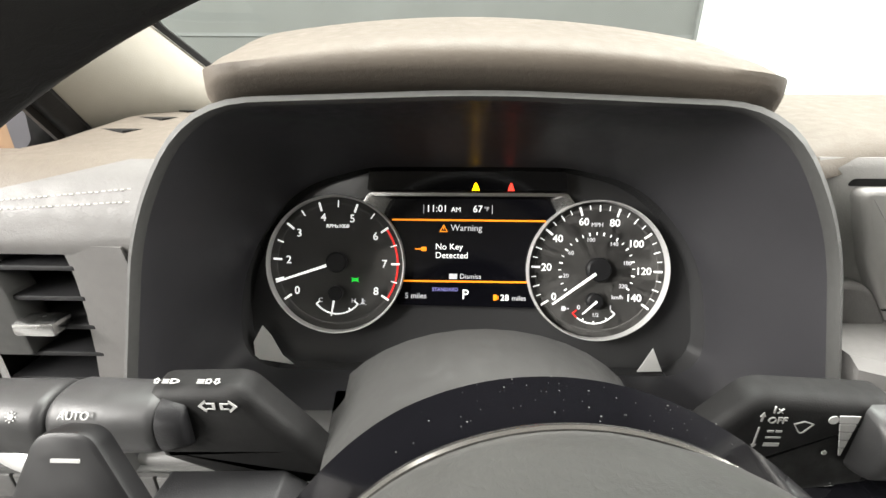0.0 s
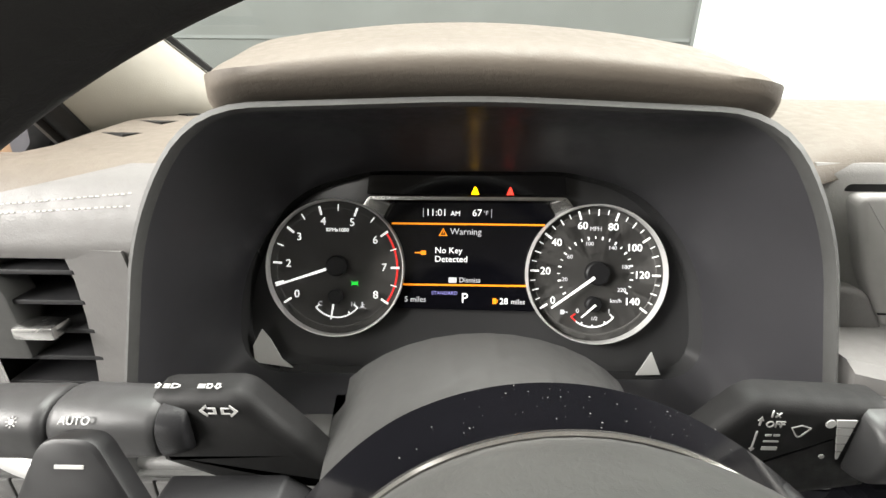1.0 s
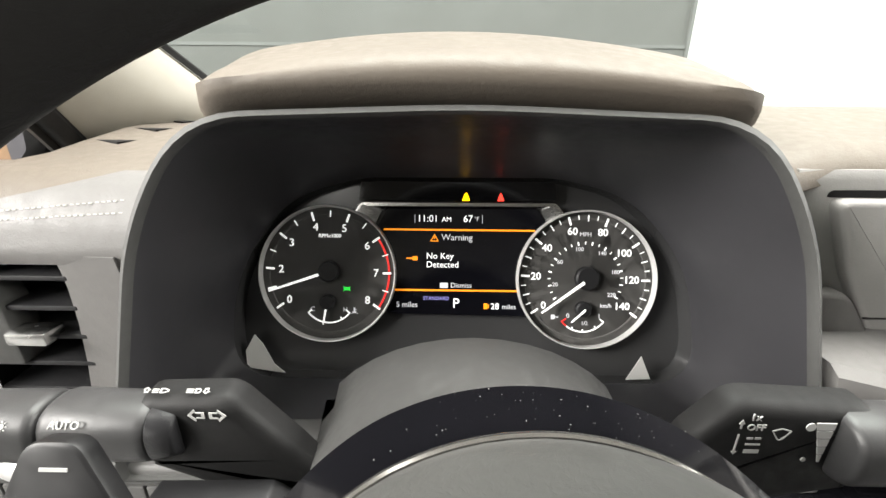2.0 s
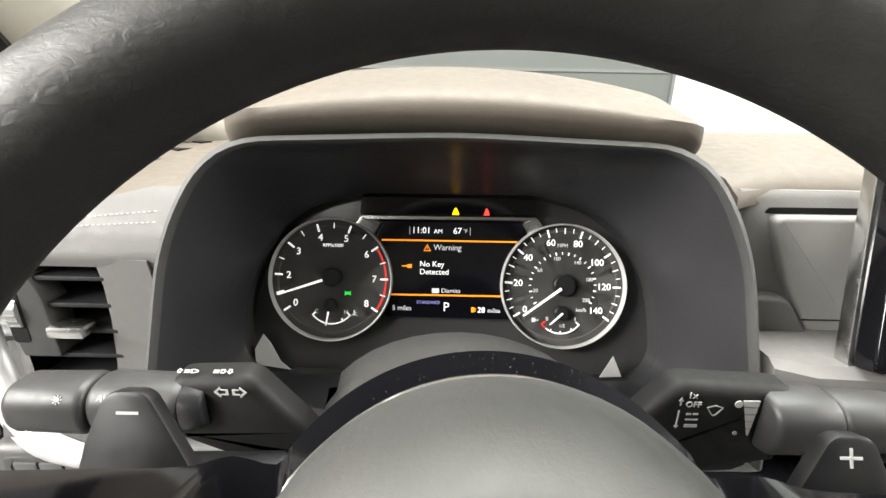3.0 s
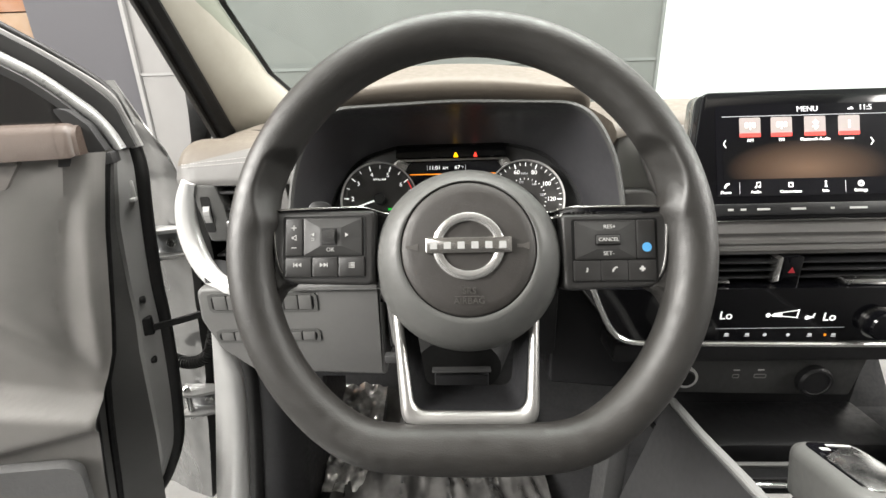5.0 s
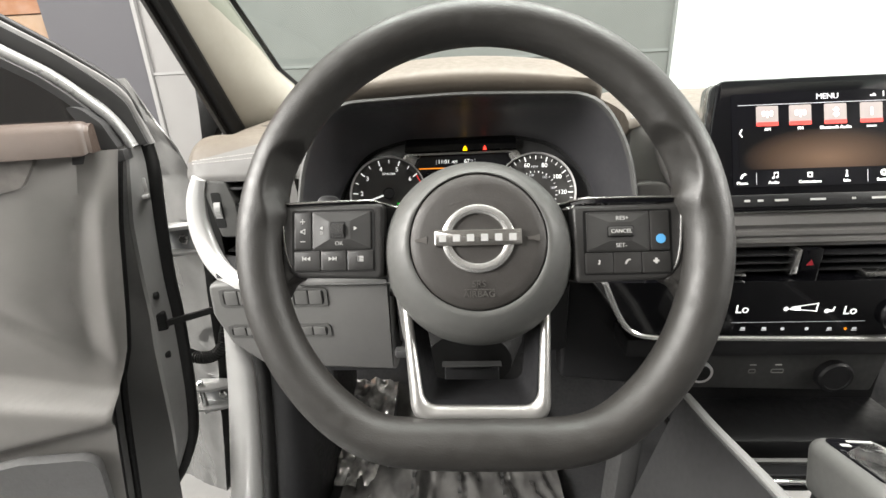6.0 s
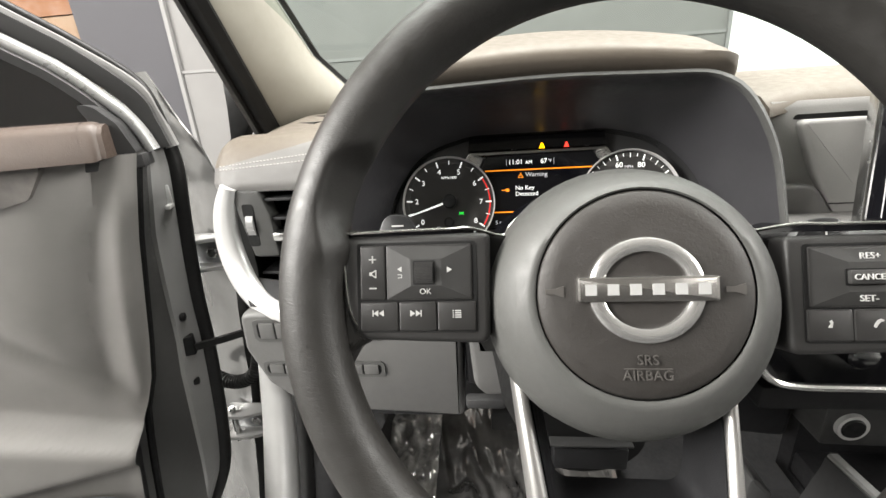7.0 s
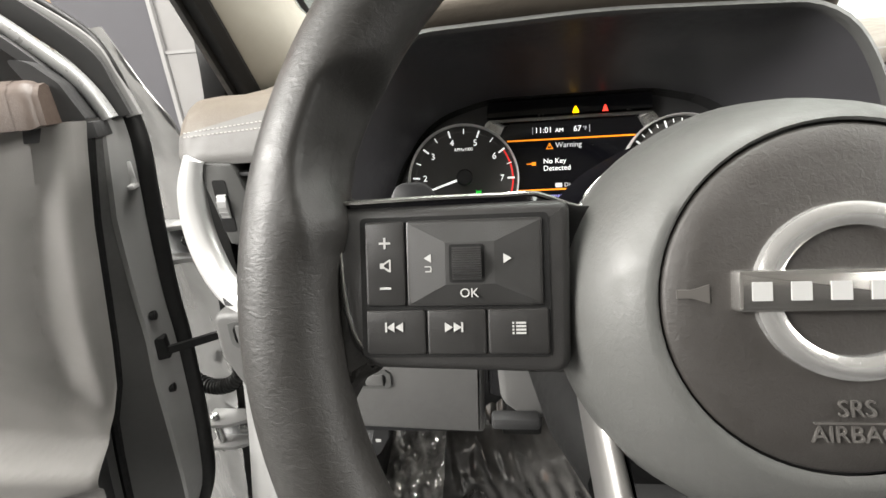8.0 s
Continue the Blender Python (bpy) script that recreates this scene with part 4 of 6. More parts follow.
    part("hub_cap", revolve([(0.0095, -0.003), (0.0095, 0.002), (0.0082, 0.0032), (0.0, 0.0034)], 32, GAUGE @ Matrix.Translation((cx + 0.0005, cy + 0.001, 0))), DARK, d, "black pointer cap")
    part("pointer", pointer(cx, cy, 0.0690, -0.0295, 0.0035, 0.0022, 0.0036, GAUGE), WHITE_LIT, d, "lit white pointer")
    bm = bmesh.new()
    into(bm, arc_band(cx - 0.0015, cy - 0.0215, 0.0208, 0.0218, 232, 322, -0.003, -0.0026, GAUGE))
    for a, l in ((322, 0.004), (300, 0.0024), (270, 0.0022), (245, 0.0024)):
        tick(bm, cx - 0.0015, cy - 0.0215, a, 0.0216 - l, 0.0216, 0.001, -0.003, GAUGE)
    part("fuel_scale", bm, WHITE_LIT, d, "small white fuel scale")
    bm = bmesh.new()
    into(bm, arc_band(cx - 0.0015, cy - 0.0215, 0.0208, 0.0218, 218, 231, -0.003, -0.0026, GAUGE, 8))
    tick(bm, cx - 0.0015, cy - 0.0215, 218, 0.0172, 0.0218, 0.001, -0.003, GAUGE)
    part("fuel_reserve", bm, RED_LIT, d, "red reserve mark")
    part("hub_cap", revolve([(0.0062, -0.003), (0.0062, 0.002), (0.005, 0.003), (0.0, 0.0032)], 28, GAUGE @ Matrix.Translation((cx - 0.002, cy - 0.0238, 0))), DARK, d, "black pointer cap")
    part("pointer", pointer(cx - 0.002, cy - 0.0245, cx - 0.0125, cy - 0.0340, -0.001, 0.0015, 0.0034, GAUGE), WHITE_LIT, d, "lit white pointer")
    for s, x, y, sz in (("0", -0.0135, -0.0300, 0.0052), ("1", 0.0118, -0.0300, 0.0052), ("1/2", 0.0, -0.0360, 0.0044)):
        label_on(d, "lettering", s, sz, GAUGE @ Matrix.Translation((cx + x, cy + y, -0.003)), DIM_LIT)
    part("pump_symbol", bars([(-0.0018, 0.0012, -0.0018, 0.002), (0.0012, 0.002, -0.001, 0.001), (0.0026, 0.0042, -0.0005, 0.0005)], 0, 0.0003, GAUGE @ Matrix.Translation((cx - 0.0255, cy - 0.0310, -0.003))), DIM_LIT, d)
    # middle screen
    s = part("message_screen", prism(rpoly([(-0.068, 0.030, 0.004), (-0.056, 0.0525, 0.004), (0.066, 0.0530, 0.004), (0.079, 0.030, 0.004), (0.058, -0.034, 0.004), (-0.054, -0.033, 0.004)]), -0.009, -0.0045, GAUGE), SCREEN, t, "black message screen")
    part("screen_surround", loft([[tuple(GAUGE @ Vector((x, y, z))) for x, y in pl] for z, pl in (
        (-0.010, rpoly([(-0.098, 0.028, 0.004), (-0.078, 0.0580, 0.006), (0.082, 0.0588, 0.006), (0.104, 0.028, 0.004)])), (-0.0042, rpoly([(-0.098, 0.028, 0.004), (-0.077, 0.0572, 0.006), (0.081, 0.0580, 0.006), (0.104, 0.028, 0.004)])),
        (-0.0040, rpoly([(-0.094, 0.028, 0.004), (-0.073, 0.0545, 0.006), (0.077, 0.0553, 0.006), (0.100, 0.028, 0.004)])), (-0.0085, rpoly([(-0.072, 0.028, 0.004), (-0.060, 0.0525, 0.006), (0.067, 0.0530, 0.006), (0.082, 0.028, 0.004)])))]), SATIN, t, "silver surround of the screen")
    part("warning_strip", prism(rpoly([(-0.078, 0.0590, 0.001), (-0.0765, 0.0735, 0.001), (0.0785, 0.0742, 0.001), (0.080, 0.0598, 0.001)]), -0.008, -0.001, GAUGE), GLOSS, t, "glossy black warning lamp strip")

    def on(text, size, x, y, material=WHITE_LIT, align="CENTER"):
        label_on(s, "lettering", text, size, GAUGE @ Matrix.Translation((x, y, -0.0042)), material, align)
    part("amber_line", bars([(-0.0585, 0.0640, 0.0350, 0.0364)], 0, 0.0003, GAUGE @ Matrix.Translation((0, 0, -0.0044))), AMBER_LIT, s, "lit amber line")
    part("amber_line", bars([(-0.0490, 0.0500, -0.0142, -0.0128)], 0, 0.0003, GAUGE @ Matrix.Translation((0, 0, -0.0044))), AMBER_LIT, s, "lit amber line")
    on("11:01", 0.0078, -0.0228, 0.0446)
    on("AM", 0.0055, -0.0075, 0.0440)
    on("67", 0.0078, 0.0098, 0.0446)
    on("\u00b0F", 0.0048, 0.0168, 0.0446, DIM_LIT)
    for x in (-0.0335, 0.0212):
        part("divider", bars([(x, x + 0.0004, 0.0410, 0.0480)], 0, 0.0003, GAUGE @ Matrix.Translation((0, 0, -0.0044))), DIM_LIT, s)
    on("Warning", 0.0072, 0.0010, 0.0295, DIM_LIT)
    on("No Key", 0.0070, -0.0238, 0.0143, WHITE_LIT, "LEFT")
    on("Detected", 0.0070, -0.0238, 0.0073, WHITE_LIT, "LEFT")
    on("Dismiss", 0.0056, 0.0048, -0.0095, DIM_LIT)
    on("STANDARD", 0.0040, -0.0155, -0.0202, VIOLET_LIT)
    on("P", 0.0112, 0.0008, -0.0243)
    on("5 miles", 0.0062, -0.0392, -0.0256, DIM_LIT)
    on("28", 0.0070, 0.0325, -0.0264)
    on("miles", 0.0056, 0.0440, -0.0266, DIM_LIT)
    part("key_badge", prism(rrect(-0.0125, -0.0058, -0.0117, -0.0073, 0.0008), 0, 0.0003, GAUGE @ Matrix.Translation((0, 0, -0.0044))), DIM_LIT, s)
    tri = band(resample([(-0.0035, -0.003), (0.0035, -0.003), (0.0, 0.0032)], 24), resample([(-0.0024, -0.0023), (0.0024, -0.0023), (0.0, 0.0019)], 24), 0, 0.0003, GAUGE @ Matrix.Translation((-0.0172, 0.0292, -0.0044)))
    into(tri, box(-0.0003, 0.0003, -0.0012, 0.001, 0, 0.0003), GAUGE @ Matrix.Translation((-0.0172, 0.0292, -0.0044)))
    part("warning_triangle", tri, AMBER_LIT, s, "lit amber triangle")
    part("key_symbol", poly_plate([[(-0.005, -0.0004), (0.0, -0.0006), (0.0, 0.0006), (-0.005, 0.0004)], rrect(0.0, 0.0042, -0.0017, 0.0017, 0.0006)], 0, 0.0003, GAUGE @ Matrix.Translation((-0.0350, 0.0124, -0.0044))), AMBER_LIT, s, "lit amber key")
    part("pump_symbol", bars([(-0.0018, 0.0012, -0.0022, 0.0024), (0.0016, 0.0024, -0.0014, 0.0014)], 0, 0.0003, GAUGE @ Matrix.Translation((0.0252, -0.0262, -0.0044))), AMBER_LIT, s, "lit amber fuel pump")
    bell = [(-0.0031, -0.0028), (0.0031, -0.0028), (0.0024, -0.0008), (0.0011, 0.0024), (0.0, 0.0036), (-0.0011, 0.0024), (-0.0024, -0.0008)]
    part("warning_lamp", poly_plate([bell], 0, 0.0004, GAUGE @ Matrix.Translation((0.0078, 0.0620, -0.001))), YELLOW_LIT, t, "lit yellow warning lamp")
    part("warning_lamp", poly_plate([[(x * 0.85, y) for x, y in bell]], 0, 0.0004, GAUGE @ Matrix.Translation((0.0356, 0.0620, -0.001))), LAMP_RED, t, "lit red warning lamp")


cluster()


# ---------------------------------------------------------------- column stalks
def stalk(side):
    left = side < 0
    t = thing("light_stalk" if left else "wiper_stalk", (-0.10 if left else 0.15, 0.15, 1.06), "black light stalk with white symbols" if left else "black wiper stalk with white symbols", "stalk")

    def seg(x0, x1, y, z, r, r1=None, mat_=DARK, name="body", label="", sq=1.0, angle=60):
        n, rings = 28, []
        for k, (s, f) in enumerate(((0, 0.80), (0.03, 0.93), (0.10, 1.0), (0.9, 1.0), (0.97, 0.96), (1, 0.86))):
            rr = (r + ((r1 or r) - r) * s) * f
            rings.append([(x0 + (x1 - x0) * s, y + rr * sq * math.copysign(abs(math.cos(a)) ** 0.8, math.cos(a)), z + rr * math.copysign(abs(math.sin(a)) ** 0.8, math.sin(a))) for a in [2 * math.pi * i / n for i in range(n)]])
        return part(name, loft(rings, True, True, True), mat_, t, label, angle)
    if left:
        # base: a flat-faced block that runs into the shroud
        poly = rpoly([(-0.132, 1.041, 0.004), (-0.132, 1.081, 0.010), (-0.086, 1.083, 0.014), (-0.060, 1.052, 0.006), (-0.040, 1.025, 0.004), (-0.090, 1.022, 0.01)])
        part("base", prism(poly, -0.167, -0.1505, pose(0, 0, 0, 90), 0.007, 3), BLACK, t, "black flat stalk base")
        seg(-0.1715, -0.122, 0.156, 1.0635, 0.0160, 0.0150, name="barrel", mat_=CONSOLE, label="dark satin twist barrel")
        seg(-0.123, -0.111, 0.156, 1.0635, 0.0149, 0.0120, name="barrel_end", mat_=DARK, label="black end of the barrel")
        seg(-0.216, -0.172, 0.155, 1.0633, 0.0152, 0.0160, name="knob", mat_=CONSOLE, label="black twist knob")
        def outline(poly, m0, k=0.62):
            c = Vector((sum(x for x, y in poly) / len(poly), sum(y for x, y in poly) / len(poly)))
            q = [(c.x + (x - c.x) * k, c.y + (y - c.y) * k) for x, y in poly]
            part("symbol", band(resample(poly, 42), resample(q, 42), 0, 0.0003, m0), PRINT, t, "white outlined symbol")
        arrow = [(0.0045, 0.0), (0.0008, 0.0036), (0.0008, 0.0018), (-0.0034, 0.0018), (-0.0034, -0.0018), (0.0008, -0.0018), (0.0008, -0.0036)]
        for f, d in ((-1, -0.1012), (1, -0.0922)):
            outline([(x * f + d, y) for x, y in arrow], pose(0.0002, 0.1502, 1.0748, 90))
        top = pose(-0.1205, 0.1560, 1.0836, 24)
        outline([(0.0010, -0.0012), (0.0030, -0.0012), (0.0052, -0.0005), (0.0052, 0.0005), (0.0030, 0.0012), (0.0010, 0.0012)], top, 0.6)
        outline([(-0.0062, -0.0012), (-0.0042, -0.0012), (-0.0042, 0.0002), (-0.0034, 0.0002), (-0.0052, 0.0016), (-0.0070, 0.0002), (-0.0062, 0.0002)], top, 0.5)
        part("symbol", bars([(-0.0026, 0.0004, y, y + 0.0004) for y in (-0.0011, -0.0003, 0.0005)], 0, 0.0003, top), PRINT, t, "white beam lines")
        top = pose(-0.1035, 0.1560, 1.0838, 24)
        outline([(0.0004, -0.0012), (0.0026, -0.0012), (0.0034, 0.0), (0.0026, 0.0012), (0.0004, 0.0012)], top, 0.55)
        outline([(0.0046, 0.0014), (0.0066, 0.0014), (0.0066, -0.0002), (0.0076, -0.0002), (0.0056, -0.0016), (0.0038, -0.0002), (0.0046, -0.0002)], top, 0.5)
        part("symbol", bars([(-0.0036, -0.0002, y, y + 0.0004) for y in (-0.0011, -0.0003, 0.0005)], 0, 0.0003, top), PRINT, t, "white beam lines")
        label_on(t, "lettering", "AUTO", 0.0050, pose(-0.1560, 0.1421, 1.0752, 52), PRINT)
        sun = [circle(0, 0, 0.0020, 14)] + [[(0.0028 * math.cos(a) - 0.0003 * math.sin(a), 0.0028 * math.sin(a) + 0.0003 * math.cos(a)), (0.0042 * math.cos(a) - 0.0003 * math.sin(a), 0.0042 * math.sin(a) + 0.0003 * math.cos(a)), (0.0042 * math.cos(a) + 0.0003 * math.sin(a), 0.0042 * math.sin(a) - 0.0003 * math.cos(a)), (0.0028 * math.cos(a) + 0.0003 * math.sin(a), 0.0028 * math.sin(a) - 0.0003 * math.cos(a))] for a in [math.pi * i / 4 for i in range(8)]]
        part("symbol", poly_plate(sun, 0, 0.0003, pose(-0.1840, 0.1420, 1.0742, 52) @ Matrix.Diagonal((0.6, 0.6, 1, 1))), PRINT, t, "small white sun symbol")
        part("inner_bracket", prism(rpoly([(-0.128, 1.028, 0.004), (-0.128, 1.034, 0.004), (-0.07, 1.036, 0.004), (-0.05, 1.020, 0.004)]), -0.150, -0.128, pose(0, 0, 0, 90), 0.003), DARK, t, "dark bracket under the stalk")
    else:
        poly = rpoly([(0.205, 1.030, 0.004), (0.205, 1.079, 0.008), (0.140, 1.082, 0.016), (0.122, 1.060, 0.010), (0.106, 1.024, 0.006), (0.15, 1.018, 0.01)])
        part("base", prism(list(reversed(poly)), -0.167, -0.1505, pose(0, 0, 0, 90), 0.007, 3), BLACK, t, "black flat stalk base")
        seg(0.186, 0.222, 0.153, 1.060, 0.0175, name="barrel", mat_=CONSOLE, label="dark twist barrel")
        seg(0.222, 0.262, 0.152, 1.060, 0.0165, 0.0150, name="knob", mat_=CONSOLE, label="black end knob")
        label_on(t, "lettering", "1x", 0.0054, pose(0.1470, 0.1500, 1.0758, 90), PRINT)
        label_on(t, "lettering", "OFF", 0.0049, pose(0.1484, 0.1500, 1.0700, 90), PRINT)
        for mk in ((0.1452, 0.1480, 1.0637, 1.0648), (0.1489, 0.1517, 1.0637, 1.0648), (0.1453, 0.1521, 1.0602, 1.0611), (0.1455, 0.1525, 1.0555, 1.0575)):
            part("speed_bar", bars([mk], -0.1497, -0.1494, pose(0, 0, 0, 90)), PRINT, t, "white wiper speed bar")
        part("symbol", poly_plate([[(0.1396, 1.0565), (0.1410, 1.0575 - 0.003), (0.1424, 1.0565)], rrect(0.1406, 0.1414, 1.0565, 1.0665, 0.0001), [(0.1396, 1.0725), (0.1424, 1.0725), (0.1410, 1.0750)], rrect(0.1406, 0.1414, 1.0698, 1.0725, 0.0001)], -0.1497, -0.1494, pose(0, 0, 0, 90)), PRINT, t, "white up and down arrows")
        part("symbol", band(resample([(0.1556, 1.0688), (0.1600, 1.0704), (0.1648, 1.0688), (0.1615, 1.0638), (0.1600, 1.0632), (0.1588, 1.0638)], 36), resample([(0.1562, 1.0684), (0.1600, 1.0698), (0.1640, 1.0685), (0.1610, 1.0644), (0.1600, 1.0638), (0.1592, 1.0644)], 36), -0.1497, -0.1494, pose(0, 0, 0, 90)), PRINT, t, "white wiper symbol")
        wedge = [[(0.1745 + 0.0014 * k, 1.0735 - 0.0047 * k), (0.1835 - 0.0003 * k, 1.0735 - 0.0047 * k), (0.1833 - 0.0003 * k, 1.0695 - 0.0047 * k), (0.1757 + 0.0014 * k, 1.0695 - 0.0047 * k)] for k in range(5)]
        part("symbol", poly_plate([list(reversed(p)) for p in wedge] + [circle(0.1725, 1.0712, 0.0022, 12), circle(0.1745, 1.0520, 0.0012, 10)], -0.1499, -0.1494, pose(0, 0, 0, 90)), PRINT, t, "white interval wedge with drops")
    t.location = t.location + Vector((-0.002, 0, -0.004) if left else (0.0045, 0, -0.0015))


stalk(-1)
stalk(1)

UP = pose(0, 0, 0, 90)   # local x, y, z become world x, z, -y


# ---------------------------------------------------------------- left air vent with its pale surround
def left_vent():
    t = thing("air_vent", (-0.27, 0.235, 1.06), "side air vent with dark slats and pale silver surround", "air vent")
    part("vent_box", loft([[(x0, y, z0), (x1, y, z0), (x1 + 0.0, y, z1), (x0, y, z1)] for x0, x1, y, z0, z1 in ((-0.297, -0.217, 0.236, 1.000, 1.109), (-0.297, -0.215, 0.30, 0.998, 1.109))], True, False, True), BLACK, t, "dark vent duct")
    for k in range(5):
        z = 1.018 + 0.0205 * k
        part("slat", prism(rpoly([(-0.288, 0.229, 0.002), (-0.219 + 0.0005 * (4 - k), 0.229, 0.002), (-0.216, 0.262, 0.002), (-0.288, 0.262, 0.002)]), z, z + 0.003, IDENT, 0.001), DARK, t, "dark vent slat")
    part("slat_tab", box(-0.262, -0.236, 0.219, 0.235, 1.059, 1.068, 0.002), SATIN, t, "silver slat tab")
    # thumb wheel panel
    part("wheel_panel", prism(rpoly([(-0.303, 1.113, 0.002), (-0.272, 1.111, 0.002), (-0.264, 1.085, 0.003), (-0.262, 1.040, 0.003), (-0.290, 1.040, 0.003)]), -0.246, -0.226, UP, 0.002), BEZEL, t, "grey thumbwheel panel")
    part("wheel_slot", prism(rrect(-0.2925, -0.2805, 1.052, 1.098, 0.003), -0.240, -0.2255, UP), BLACK, t, "dark thumbwheel slot")
    wh = bmesh.new()
    into(wh, revolve([(0.012, -0.004), (0.018, -0.004), (0.018, 0.004), (0.012, 0.004)], 36, pose(-0.2865, 0.240, 1.075, 0, 90, 0)))
    for k in range(24):
        into(wh, box(-0.0041, 0.0041, -0.0006, 0.0006, 0.0175, 0.0188), pose(-0.2865, 0.240, 1.075) @ Matrix.Rotation(2 * math.pi * k / 24, 4, "X"))
    part("thumbwheel", wh, EDGE_GREY, t, "silver ribbed thumbwheel")
    # pale crescent
    a = smooth_path([(-0.303, 0.2245, 1.1165), (-0.3135, 0.2245, 1.090), (-0.3165, 0.2235, 1.060), (-0.311, 0.219, 1.032), (-0.296, 0.209, 1.008), (-0.270, 0.195, 0.992), (-0.235, 0.186, 0.987), (-0.20, 0.183, 0.986)], 5)

    def cres(s):
        w = 0.004 + 0.010 * math.sin(math.pi * min(1.0, 0.12 + s * 0.9)) ** 0.8
        return [(-w, -0.006), (-w * 0.9, 0.001), (-w * 0.4, 0.004), (w * 0.5, 0.0035), (w * 0.95, 0.0), (w, -0.006)]
    part("crescent_trim", sweep(a, cres, up=(0, -1, 0.15)), PALE_TRIM, t, "pale silver crescent surround", 60)
    part("vent_floor", loft([[(-0.310, 0.222, 1.02), (-0.222, 0.215, 1.01)], [(-0.29, 0.196, 0.995), (-0.20, 0.19, 0.99)], [(-0.29, 0.28, 0.99), (-0.20, 0.28, 0.99)]], ring_closed=False), DARK, t)


left_vent()


# ---------------------------------------------------------------- lower panel with switches
def lower_panel():
    t = thing("knee_panel", (-0.19, 0.19, 0.92), "grey plastic knee panel with two rows of blank switches", "panel")
    body = rpoly([(-0.302, 0.990, 0.012), (-0.304, 0.945, 0.02), (-0.286, 0.902, 0.02), (-0.245, 0.868, 0.012), (-0.070, 0.860, 0.006), (-0.068, 0.996, 0.004)])
    part("panel_body", prism(body, -0.230, -0.190, UP, 0.006, 3), PANEL, t, "grey grained plastic panel")
    for z0, z1, x0, x1 in ((0.957, 0.983, -0.288, -0.150), (0.913, 0.932, -0.286, -0.151)):
        part("switch_frame", band(resample(rrect(x0, x1, z0, z1, 0.004), 48), resample(rrect(x0 + 0.004, x1 - 0.004, z0 + 0.003, z1 - 0.003, 0.003), 48), -0.2, -0.1885, UP), BEZEL, t, "grey switch frame")
        part("switch_well", prism(rrect(x0 + 0.003, x1 - 0.003, z0 + 0.002, z1 - 0.002, 0.003), -0.2, -0.1893, UP), BLACK, t)
        for k in range(7):
            xa = x0 + 0.006 + k * (x1 - x0 - 0.012) / 7
            part("switch", prism(rrect(xa + 0.0006, xa + (x1 - x0 - 0.012) / 7 - 0.0006, z0 + 0.0035, z1 - 0.0035, 0.0015), -0.2, -0.1875, UP, 0.001), PANEL, t, "blank grey switch")
    part("release_lever", prism(rpoly([(-0.199, 0.880, 0.003), (-0.172, 0.880, 0.003), (-0.174, 0.808, 0.012), (-0.186, 0.785, 0.008), (-0.203, 0.770, 0.004)]), -0.25, -0.236, UP, 0.003), CONSOLE, t, "dark bonnet release lever")
    part("lever_mark", bars([(-0.190, -0.184, 0.802, 0.806)], -0.2364, -0.2355, UP), PRINT, t)
    part("underside", box(-0.235, -0.075, 0.20, 0.36, 0.854, 0.860), DARK, t, "dark panel underside")
    part("side_cheek", prism(rpoly([(0.235, 0.995, 0.01), (0.35, 0.99, 0.01), (0.40, 0.86, 0.02), (0.33, 0.83, 0.02), (0.21, 0.90, 0.02)]), -0.302, -0.296, Matrix(((0, 0, 1, 0), (1, 0, 0, 0), (0, 1, 0, 0), (0, 0, 0, 1))), 0.002), PANEL, t, "grey end cheek of the dashboard")
    # part below the column and tilt lever
    part("column_lower", prism(rpoly([(-0.066, 0.900, 0.004), (-0.066, 0.978, 0.004), (0.150, 0.978, 0.004), (0.150, 0.885, 0.01), (0.02, 0.870, 0.01)]), -0.26, -0.196, UP, 0.004), DARK, t, "dark panel below the column")
    part("column_bottom", loft([[(0.024 + w * math.cos(a), y, zc + h * math.sin(a)) for a in [2 * math.pi * i / 28 for i in range(28)]] for y, w, h, zc in ((0.05, 0.040, 0.030, 0.968), (0.09, 0.055, 0.038, 0.972), (0.2, 0.066, 0.045, 0.965), (0.28, 0.066, 0.045, 0.96))], True, True, True), BLACK, t, "black lower column cover", 60)
    part("right_knee_panel", prism(rpoly([(0.152, 0.972, 0.01), (0.185, 0.968, 0.01), (0.214, 0.93, 0.02), (0.25, 0.905, 0.01), (0.297, 0.90, 0.006), (0.292, 0.80, 0.01), (0.152, 0.815, 0.01)]), -0.262, -0.232, UP, 0.006, 3), DARK, t, "smooth black panel beside the column")
    part("column_cheek", prism(rpoly([(-0.062, 1.0, 0.004), (0.006, 1.0, 0.004), (0.002, 0.925, 0.02), (-0.028, 0.893, 0.02), (-0.056, 0.918, 0.02)]), -0.19, -0.165, UP, 0.006, 3), PANEL, t, "grey cheek of the column cover")
    part("tilt_lever", box(-0.064, -0.026, 0.148, 0.160, 0.906, 0.917, 0.003), CONSOLE, t, "dark column tilt lever")
    part("column_latch", box(0.002, 0.052, 0.044, 0.052, 0.946, 0.964, 0.002), DARK, t, "dark latch under the column")
    part("column_lip", box(0.000, 0.054, 0.042, 0.052, 0.9675, 0.9690, 0.0005), SOCKET, t, "grey lip of the column cover")


lower_panel()


